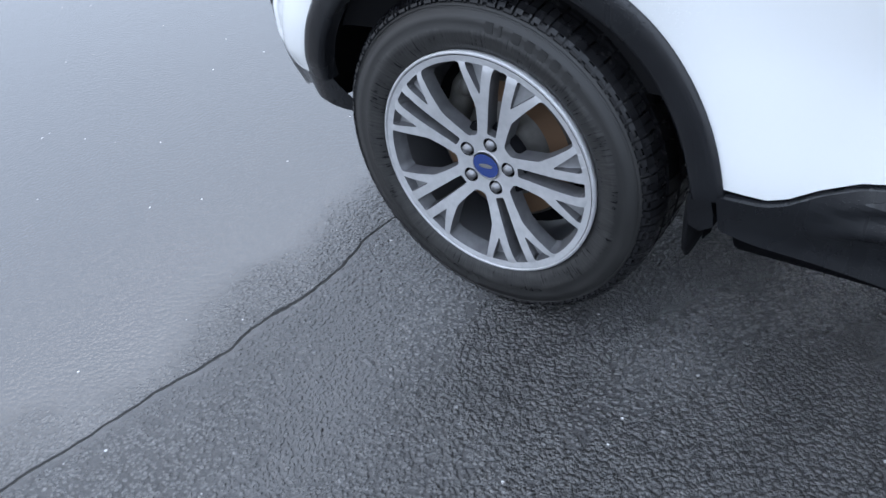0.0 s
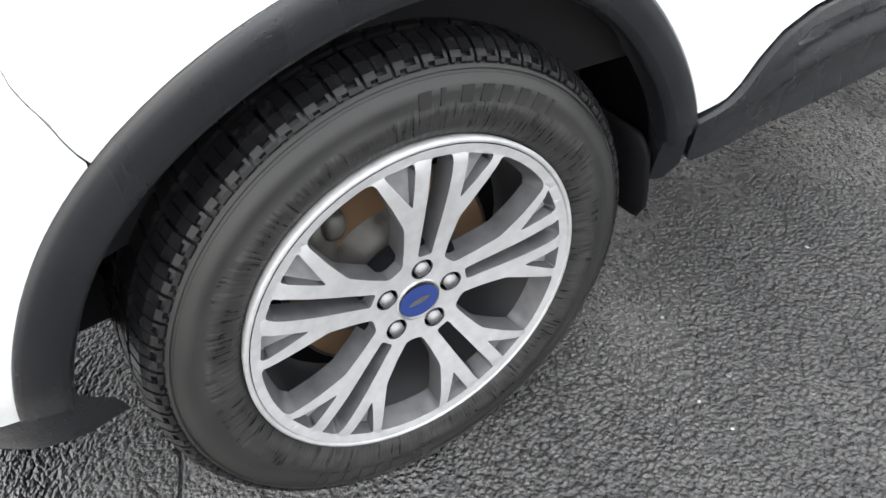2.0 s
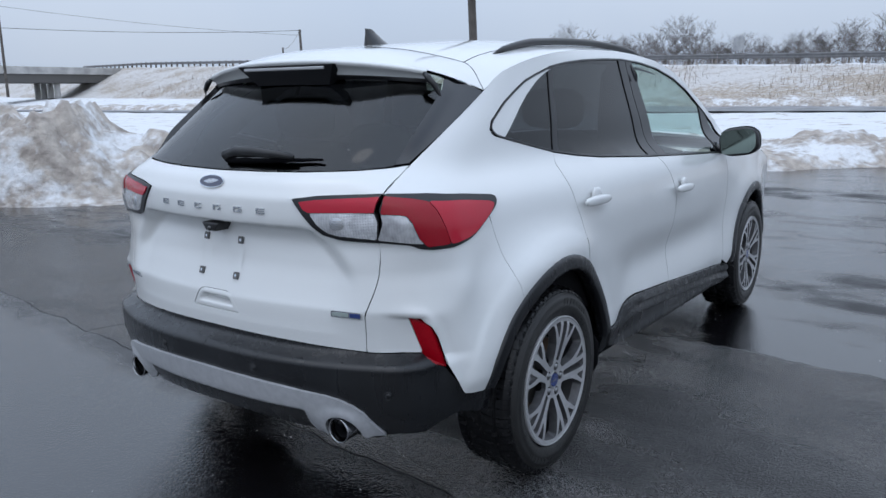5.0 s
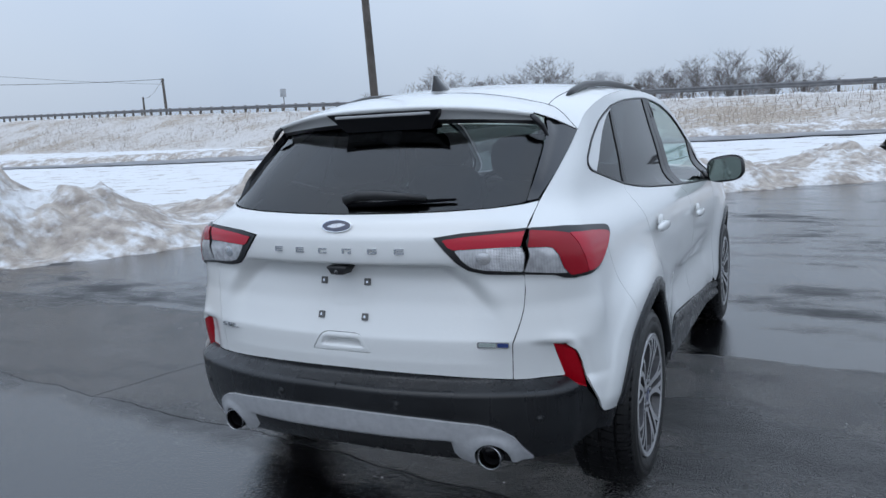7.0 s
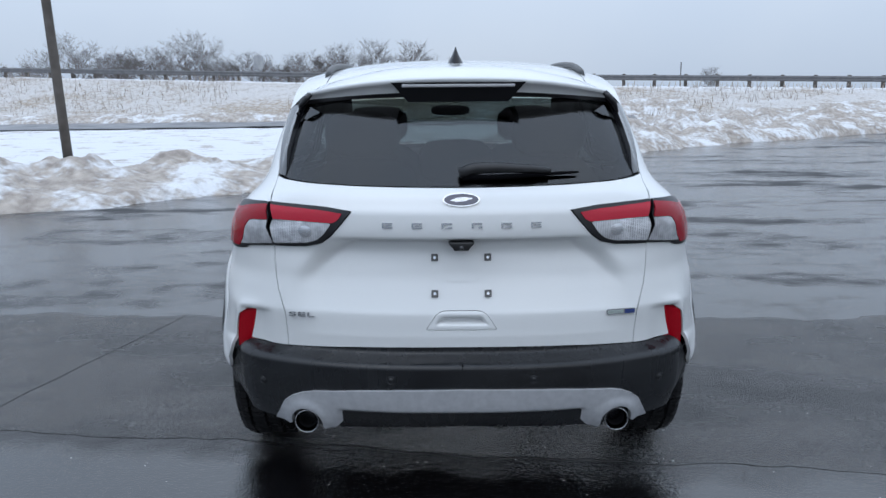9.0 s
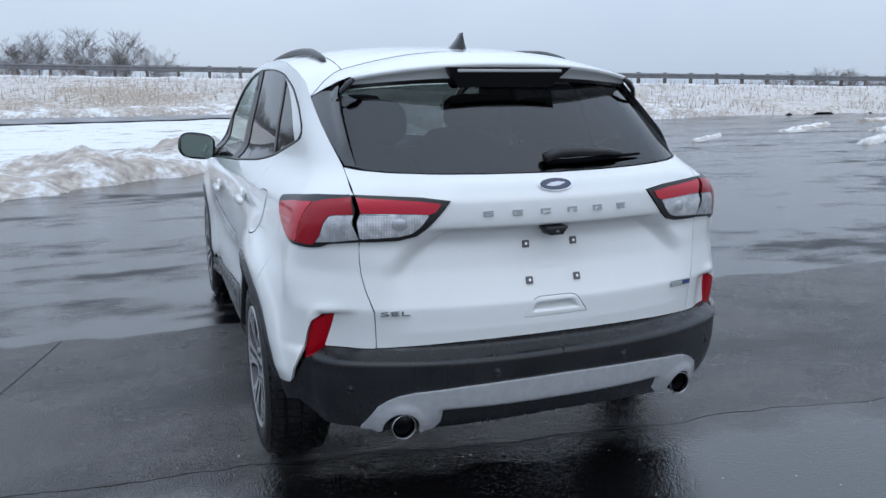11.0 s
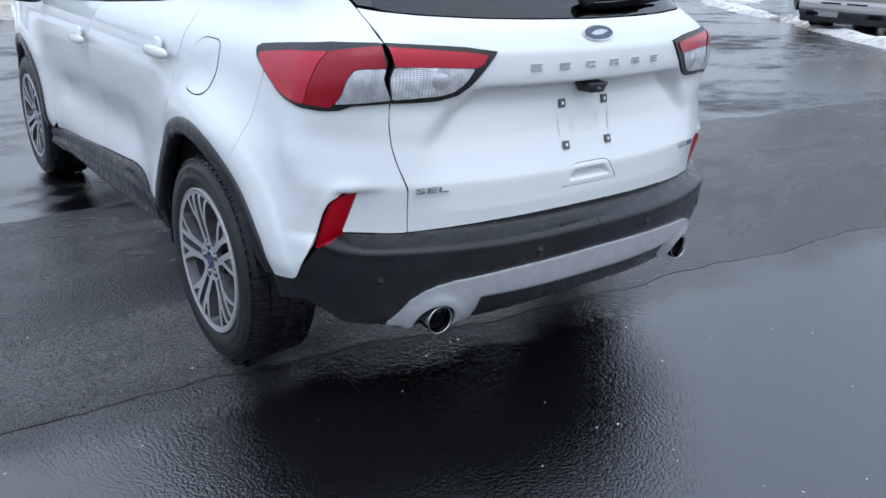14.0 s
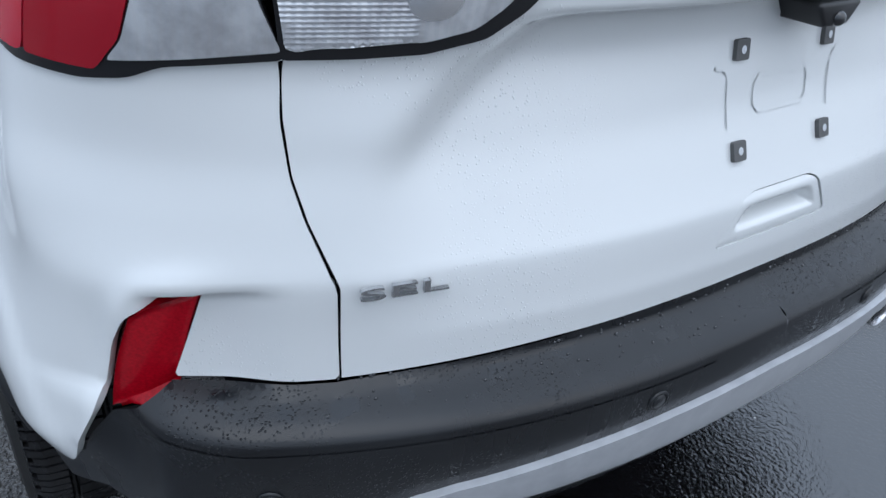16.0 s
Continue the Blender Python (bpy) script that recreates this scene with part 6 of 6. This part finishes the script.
m = frame_at(-.543, .7265)
lettering("SEL", m @ Matrix.Translation((0, .005, -.0075)) @ Matrix.Diagonal((3.0, 1, .95, 1)) @ Matrix.Rotation(radians(90), 4, "X"), .0225, .0026, LETTER, "trim_letters", "chrome letters on the tailgate")
m = frame_at(.545, .727)
bar = plate("drive_badge", m, rounded([(-.053, -.010), (.053, -.010), (.053, .010), (-.053, .010)], .005, 3), .004, CHROME, "small chrome and blue drive badge")
plate("badge_field", m @ Matrix.Translation((.032, .0042, 0)), rounded([(-.018, -.007), (.018, -.007), (.018, .007), (-.018, .007)], .003, 3), .001, BLUE, parent=bar)
plate("badge_field", m @ Matrix.Translation((-.02, .0042, 0)), rounded([(-.028, -.006), (.028, -.006), (.028, .006), (-.028, .006)], .003, 3), .001, mat("badge_grey", (.45, .52, .5), .3, .5), parent=bar)
for x in (-.089, .089):
    for z in (.920, .802):
        m = frame_at(x, z)
        nut = plate("plate_clip", m, rounded([(-.0115, -.0125), (.0115, -.0125), (.0115, .0125), (-.0115, .0125)], .002, 2), .006, mat("clip_grey", (.10, .10, .10), .6), "dark plastic number-plate clip")
        plate("clip_hole", m @ Matrix.Translation((0, .0062, 0)), oval(.0045, .005), .0008, CHROME, parent=nut)
# embossed marks where a plate would sit
for line in ([(-.055, .852), (-.055, .876), (-.048, .886), (.048, .886), (.055, .876), (.055, .852), (.046, .843), (-.046, .843), (-.055, .852), (-.055, .86)], [(-.13, .902), (-.115, .900), (-.107, .892)], [(.13, .902), (.115, .900), (.107, .892)], [(-.106, .888), (-.104, .83)], [(.106, .888), (.104, .83)]):
    v, f = ribbon(by_xz, np.array(line), .005, .0025, .01)
    mesh_part("plate_embossing", v, f, PAINT_PLAIN, car)
bm = bmesh.new()
box(bm, (-.042, -.802, .952), (.042, -.735, .982), .006)
for v in bm.verts:
    if v.co.z < .965:
        v.co.x *= .62
cam_box = part("reversing_camera", bm, mat("camera_black", (.01, .01, .011), .4), car, "black reversing camera under the tailgate lip")
bm = bmesh.new()
bmesh.ops.create_uvsphere(bm, u_segments=16, v_segments=10, radius=.010, matrix=Matrix.Translation((0, -.800, .962)))
part("lens", bm, BLACK_GLOSS, cam_box)
bm = bmesh.new()
g = lambda x, z, o: tuple(Vector(by_xz(np.array([(x, z)]))[0]) + Vector(frame_at(x, z).col[1][:3]) * o)
tube(bm, [g(-.004, 1.186, .018), g(.05, 1.196, .026), (g(.13, 1.194, .03)), g(.24, 1.190, .028), g(.30, 1.187, .022)], [.018, .020, .018, .013, .008], 8)
wiper = part("rear_wiper", bm, mat("wiper_black", (.012, .012, .013), .45), car, "black rear wiper at rest")
bm = bmesh.new()
tube(bm, [g(.005, 1.180, .006), g(.12, 1.180, .008), g(.25, 1.184, .010), g(.40, 1.1895, .010)], [.010, .010, .009, .004], 6)
part("wiper_blade", bm, SEAM, wiper)

# fuel flap on the left side only
FLAP = rounded([(.092, 1.030), (.030, 1.060), (-.080, 1.058), (-.086, .98), (-.06, .905), (.0, .896), (.092, .905)], .03, 5)
v, f = sheet(by_yz, inset(FLAP, -.003), (.02, .02), off=.0006, thick=0)
mesh_part("panel_gap", *mirrored((v, f)), SEAM, car)
mesh_part("fuel_flap", *mirrored(sheet(by_yz, FLAP, (.015, .015), off=.0018, thick=.002)), PAINT, car, "white fuel flap")

# cabin: seats, wheel, mirror, shelf
def seat(x, y, z, width, back, lean=14, rest=True):
    bm = bmesh.new()
    superbox(bm, (x, y + .25, z), (width, .52, .18), 4, 16)
    superbox(bm, (0, 0, 0), (width, .16, back), 4, 16, Matrix.Translation((x, y - .06, z + back / 2)) @ Matrix.Rotation(radians(lean), 4, "X"))
    s = part("seat", bm, SEAT, car, "dark cloth seat")
    if not rest:
        return
    bm = bmesh.new()
    superbox(bm, (x, y - .06 - math.sin(radians(lean)) * back * .62, z + back + .10), (.32, .11, .19), 3.5, 14)
    part("headrest", bm, SEAT, s)


for x in (-.40, .40):
    seat(x, 1.05, .60, .50, .62, 12)
    seat(x, .22, .66, .48, .54, 16)
seat(0, .24, .66, .34, .42, 16)
bm = bmesh.new()
box(bm, (-.68, -.62, .60), (.68, .2, .66), .02)
box(bm, (-.70, .1, .40), (.70, 1.9, .48), .02)
box(bm, (-.72, 1.80, .60), (.72, 2.25, 1.02), .06)
part("cabin_floor", bm, SEAT, car)
both("inner_trim", sheet(by_yz, [(-.40, .55), (2.2, .5), (2.2, 1.05), (1.02, 1.10), (.56, 1.12), (.22, 1.165), (-.10, 1.225), (-.25, 1.23), (-.40, 1.16)], (.08, .06), off=-.05, thick=0), SEAT, car)
both("inner_trim", sheet(by_yz, [(-.34, 1.17), (-.08, 1.232), (.05, 1.332), (.2, 1.425), (.335, 1.472), (.335, 1.525), (.1, 1.475), (-.1, 1.395), (-.26, 1.31)], (.06, .05), off=-.03, thick=0), SEAT, car)
# soft blocks added at the door pillars to stop light from the front glass
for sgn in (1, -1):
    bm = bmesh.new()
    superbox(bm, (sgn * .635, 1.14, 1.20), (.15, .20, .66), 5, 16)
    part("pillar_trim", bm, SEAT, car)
bm = bmesh.new()
superbox(bm, (0, 2.02, .97), (1.36, .52, .22), 4, 20)
part("dashboard", bm, SEAT, car)
bm = bmesh.new()
superbox(bm, (0, 1.76, 1.385), (.25, .04, .065), 3, 16)
part("inside_mirror", bm, SEAT, car)
bm = bmesh.new()
ring = [(-.37 + .18 * math.cos(2 * math.pi * k / 28), 1.68 + .06 * math.sin(2 * math.pi * k / 28), .98 + .17 * math.sin(2 * math.pi * k / 28)) for k in range(29)]
tube(bm, ring, .015, 8, False)
part("steering_wheel", bm, SEAT, car)


# beads of rain on the rear window and on the bumper's top
ball = bmesh.new()
bmesh.ops.create_icosphere(ball, subdivisions=2, radius=1)
ball_v, ball_f = np.array([v.co[:] for v in ball.verts]), [[v.index for v in f.verts] for f in ball.faces]
ball.free()
rng = np.random.default_rng(12)
for count, x1, z0, z1, big in ((300, .58, 1.17, 1.43, .0017), (300, .66, .585, .612, .0026)):
    spot = np.stack([rng.uniform(-x1, x1, count), rng.uniform(z0, z1, count)], 1)
    base = by_xz(np.abs(spot) * [1, 1])
    base[:, 0] *= np.sign(spot[:, 0])
    verts, faces = [], []
    for p in base:
        r = big * rng.uniform(.35, 1.0)**1.5
        faces += [[a + len(verts) for a in f] for f in ball_f]
        verts += list(ball_v * [r, r * .6, r * rng.uniform(.9, 1.4)] + p)
    mesh_part("rain_drop", verts, faces, DROP, car, "clear beads of rain")["kind"] = "stuff"


# ---------- wheels: turned rim with five pairs of forked spokes, tyre with tread ----------
def build_wheel():
    """The right rear wheel about its own middle, outer side towards +x."""
    def polar(r, a):
        return (r * math.sin(radians(a)), r * math.cos(radians(a)))
    holes, pockets = [], []
    for k in range(5):
        c = 72 * k
        rot = lambda pts: [(x * math.cos(radians(c)) + z * math.sin(radians(c)), -x * math.sin(radians(c)) + z * math.cos(radians(c))) for x, z in pts]
        slot = [(.0100, .073), (.0105, .085), (.0124, .125), (.0155, .200), (.0145, .2215)]
        holes.append(rounded(rot([(-x, z) for x, z in slot] + slot[::-1]), .004, 3))
        edge = [(.0305, .0610), (.0335, .092), (.0395, .128), (.0615, .165), (.0865, .2025)]
        c36, s36 = math.cos(radians(72)), math.sin(radians(72))
        win = edge + [polar(.2225, a) for a in (25.5, 29, 33, 36, 39, 43, 46.5)] + [(-x * c36 + z * s36, x * s36 + z * c36) for x, z in edge[::-1]]
        holes.append(rounded(rot(win), .006, 3))
        holes.append([(.0158 * math.cos(a) + .0502 * math.sin(radians(c)), .0158 * math.sin(a) + .0502 * math.cos(radians(c))) for a in np.linspace(0, 2 * math.pi, 21)[:-1]])
        for sgn in (1, -1):
            pockets.append(rounded(rot([(sgn * .0330, .158), (sgn * .0360, .2190), (sgn * .0755, .2090)]), .004, 3))

    def depth_at(r):
        return -.005 + .017 * smooth(.03, .20, r) - .004 * smooth(.212, .226, r) + .003 * smooth(.226, .229, r)

    def face(p):
        """The dished front of the spokes."""
        r = np.hypot(p[:, 0], p[:, 1])
        return np.stack([depth_at(r), p[:, 0], p[:, 1]], 1)

    ring = [(.2345 * math.cos(a), .2345 * math.sin(a)) for a in np.linspace(0, 2 * math.pi, 97)[:-1]]
    v, f = sheet(face, np.array(ring), (.007, .007), holes=holes + pockets, thick=.034, flip=-1 if normals(face, np.array([(.1, .1)]))[0, 0] < 0 else 1)
    bm = bmesh.new()
    vs = [bm.verts.new(tuple(map(float, p))) for p in v]
    for q in f:
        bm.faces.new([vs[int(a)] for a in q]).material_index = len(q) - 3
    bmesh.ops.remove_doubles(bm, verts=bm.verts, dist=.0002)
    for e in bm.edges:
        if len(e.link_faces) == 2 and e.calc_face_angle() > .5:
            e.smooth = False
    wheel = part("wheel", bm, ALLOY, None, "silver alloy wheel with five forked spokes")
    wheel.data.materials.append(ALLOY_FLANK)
    # floors of the pockets
    for q in pockets:
        verts = []
        for y, z in inset(np.array(q), -.002):
            r = math.hypot(y, z)
            verts.append((float(depth_at(r)) - .006 - .011 * max(0, (r - .157) / .058), y, z))
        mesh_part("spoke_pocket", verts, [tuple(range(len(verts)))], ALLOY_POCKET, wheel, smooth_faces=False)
    # barrel of the rim and its outer lip
    bm = bmesh.new()
    revolve(bm, ((.0085, .2350), (.0115, .2362), (.0130, .2385), (.0105, .2425), (-.002, .2405), (-.02, .236)), 96)
    part("rim_lip", bm, ALLOY, wheel)
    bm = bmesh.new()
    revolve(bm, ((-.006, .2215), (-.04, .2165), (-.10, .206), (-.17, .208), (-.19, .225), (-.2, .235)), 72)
    part("rim_barrel", bm, ALLOY_SHADED, wheel)
    # hub cap and nuts
    bm = bmesh.new()
    revolve(bm, ((-.014, .034), (-.0035, .0325), (-.0025, .0305)), 40, Matrix(), True)
    cap = part("hub_cap", bm, ALLOY, wheel, "silver hub cap with a blue oval")
    bm = bmesh.new()
    vs = [bm.verts.new((-.0018, .029 * math.cos(a), .0175 * math.sin(a) * 1.45)) for a in np.linspace(0, 2 * math.pi, 37)[:-1]]
    bm.faces.new(vs)
    bmesh.ops.recalc_face_normals(bm, faces=bm.faces)
    part("cap_field", bm, BLUE, cap)
    bm = bmesh.new()
    vs = [bm.verts.new((-.0012, .015 * math.cos(a) + .004 * math.sin(a), .006 * math.sin(a) + .003 * math.cos(a))) for a in np.linspace(0, 2 * math.pi, 25)[:-1]]
    bm.faces.new(vs)
    part("cap_mark", bm, CHROME, cap)
    for k in range(5):
        bm = bmesh.new()
        y, z = polar(.0502, 72 * k)
        bmesh.ops.create_cone(bm, cap_ends=True, segments=6, radius1=.0118, radius2=.0112, depth=.022, matrix=Matrix.Translation((-.012, y, z)) @ Matrix.Rotation(radians(90), 4, "Y"))
        bmesh.ops.create_uvsphere(bm, u_segments=14, v_segments=8, radius=.0096, matrix=Matrix.Translation((-.003, y, z)) @ Matrix.Diagonal((.7, 1, 1, 1)))
        n = part("lug_nut", bm, NUT, wheel)
        bm = bmesh.new()
        revolve(bm, ((-.008, .0157), (-.022, .0152), (-.024, .005)), 24, Matrix.Translation((0, y, z)))
        part("nut_seat", bm, DARK, n)
    bm = bmesh.new()
    revolve(bm, ((-.035, .085), (-.02, .08), (-.0185, .036)), 40)
    part("hub", bm, DARK, wheel)
    # brake disc, caliper
    bm = bmesh.new()
    revolve(bm, ((-.095, .155), (-.075, .155), (-.075, .098), (-.055, .085), (-.052, .04)), 56, Matrix(), True)
    part("brake_disc", bm, STEEL, wheel, "rusty brake disc")
    bm = bmesh.new()
    revolve(bm, ((-.0745, .150), (-.0745, .105)), 56)
    part("disc_face", bm, RUST, wheel)
    bm = bmesh.new()
    superbox(bm, (-.085, -.115, .055), (.06, .055, .13), 4, 14)
    superbox(bm, (-.06, -.10, .11), (.03, .03, .04), 3, 12)
    part("brake_caliper", bm, STEEL, wheel)
    bm = bmesh.new()
    revolve(bm, ((-.12, .20), (-.12, .02)), 40, Matrix(), True)
    part("splash_plate", bm, DARK, wheel)
    # tyre
    prof = ((-.006, .238), (.004, .246), (.011, .258), (.0145, .275), (.0155, .285), (.0140, .287), (.0142, .300), (.0125, .3125), (.0095, .3135), (.0085, .319), (.0065, .3195), (.005, .326), (-.001, .3285))
    low = (-.008, .336), (-.018, .3425), (-.045, .3455), (-.046, .3395), (-.054, .3395), (-.055, .3475), (-.105, .3495), (-.106, .3410), (-.114, .3410), (-.115, .3495), (-.165, .3475), (-.166, .3395), (-.174, .3395), (-.175, .3455), (-.205, .3425), (-.222, .325), (-.225, .29), (-.21, .24)
    bm = bmesh.new()
    revolve(bm, prof, 128)
    tyre = part("tyre", bm, RUBBER, wheel, "worn and dusty black tyre with muddy wet sidewall")
    bm = bmesh.new()
    revolve(bm, (prof[-1],) + low, 128)
    part("tread", bm, TREAD, tyre, "wet tyre tread")
    # two fine rings under the shoulder
    for r0 in (.3195, .3240):
        bm = bmesh.new()
        x0 = float(np.interp(r0, [p[1] for p in prof[5:]], [p[0] for p in prof[5:]]))
        revolve(bm, ((x0 - .001, r0 - .0012), (x0 + .0012, r0 - .0006), (x0 + .0012, r0 + .0006), (x0 - .001, r0 + .0012)), 128)
        part("sidewall_ring", bm, RUBBER, tyre)
    # shoulder blocks: each a hooked pair of lugs with a slit between them
    verts, faces = [], []
    count = 62
    pitch = 2 * math.pi / count
    line = [(.0030, .3300), (.0010, .3350), (-.0050, .3410), (-.0180, .3485), (-.0440, .3522)]

    def lug(s0, s1, first, last, lift):
        """A block from one station of the shoulder's line to another."""
        n0 = len(verts)
        part_line = line[first:last + 1]
        m = len(part_line)
        for d in (lift, lift - .009):
            for x, r in part_line:
                for a in (a0 + s0 * pitch, a0 + s1 * pitch):
                    verts.append((x + d * .35, (r + d * .8) * math.sin(a), (r + d * .8) * math.cos(a)))
        for j in range(m - 1):
            faces.append((n0 + 2 * j, n0 + 2 * j + 1, n0 + 2 * j + 3, n0 + 2 * j + 2))
            for e in (0, 1):
                faces.append((n0 + 2 * j + e, n0 + 2 * j + 2 + e, n0 + 2 * m + 2 * j + 2 + e, n0 + 2 * m + 2 * j + e))
        faces.append((n0, n0 + 1, n0 + 2 * m + 1, n0 + 2 * m))

    for k in range(count):
        a0 = pitch * k
        lug(.05, .44, 1, 4, .0)
        lug(.05, .20, 0, 1, .0008)
        lug(.52, .92, 2, 4, .0)
        lug(.44, .92, 0, 1, .0008)
        lug(.80, .92, 1, 2, .0004)
        lug(.44, .52, 2, 4, -.003)
    # centre ribs cut by slanted slits
    for x0, x1, r0 in ((-.057, -.103, .3500), (-.117, -.163, .3500), (-.177, -.205, .3470)):
        for k in range(count):
            n0 = len(verts)
            b0, b1 = 2 * math.pi * (k + .05) / count, 2 * math.pi * (k + .90) / count
            for x, sh in ((x0, 0), (x1, .25 * 2 * math.pi / count)):
                for r in (r0 + .0022, r0 - .004):
                    for a in (b0, b1):
                        verts.append((x, r * math.sin(a + sh), r * math.cos(a + sh)))
            faces += [(n0, n0 + 1, n0 + 5, n0 + 4), (n0, n0 + 4, n0 + 6, n0 + 2), (n0 + 1, n0 + 3, n0 + 7, n0 + 5), (n0, n0 + 2, n0 + 3, n0 + 1), (n0 + 4, n0 + 5, n0 + 7, n0 + 6)]
    mesh_part("tread_block", np.array(verts), faces, TREAD, tyre, smooth_faces=False)["kind"] = "stuff"
    # raised plain marks on the sidewall where the maker's words stand
    for start in (-8, 172):
        for k in range(8):
            verts, faces = [], []
            a0 = radians(start + 5.2 * k)
            w = radians(2.9 if k not in (1, 7) else 1.0)
            for r in (.2885, .3085):
                for a in (a0, a0 + w):
                    for d in (-.001, .0014):
                        x = float(np.interp(r, [p[1] for p in prof[:9]], [p[0] for p in prof[:9]]))
                        verts.append((x + d, r * math.sin(a), r * math.cos(a)))
            faces += [(1, 3, 7, 5), (0, 1, 5, 4), (2, 6, 7, 3), (0, 2, 3, 1), (4, 5, 7, 6)]
            mesh_part("sidewall_mark", verts, faces, RUBBER, tyre, smooth_faces=False)
    return wheel


first_wheel = build_wheel()
first_wheel["group"] = "wheels of the suv"
FACE_X = .898
first_wheel.parent = car
first_wheel.matrix_basis = pose(FACE_X, 0, HUB, -14.8, 0, 0)
for x, y, turn, spin in ((FACE_X, 2.71, 0, 20), (-FACE_X, 0, 180, 12), (-FACE_X, 2.71, 180, -25)):
    copy_thing(first_wheel, pose(x, y, HUB, 0, 0, turn) @ pose(0, 0, 0, spin, 0, 0))
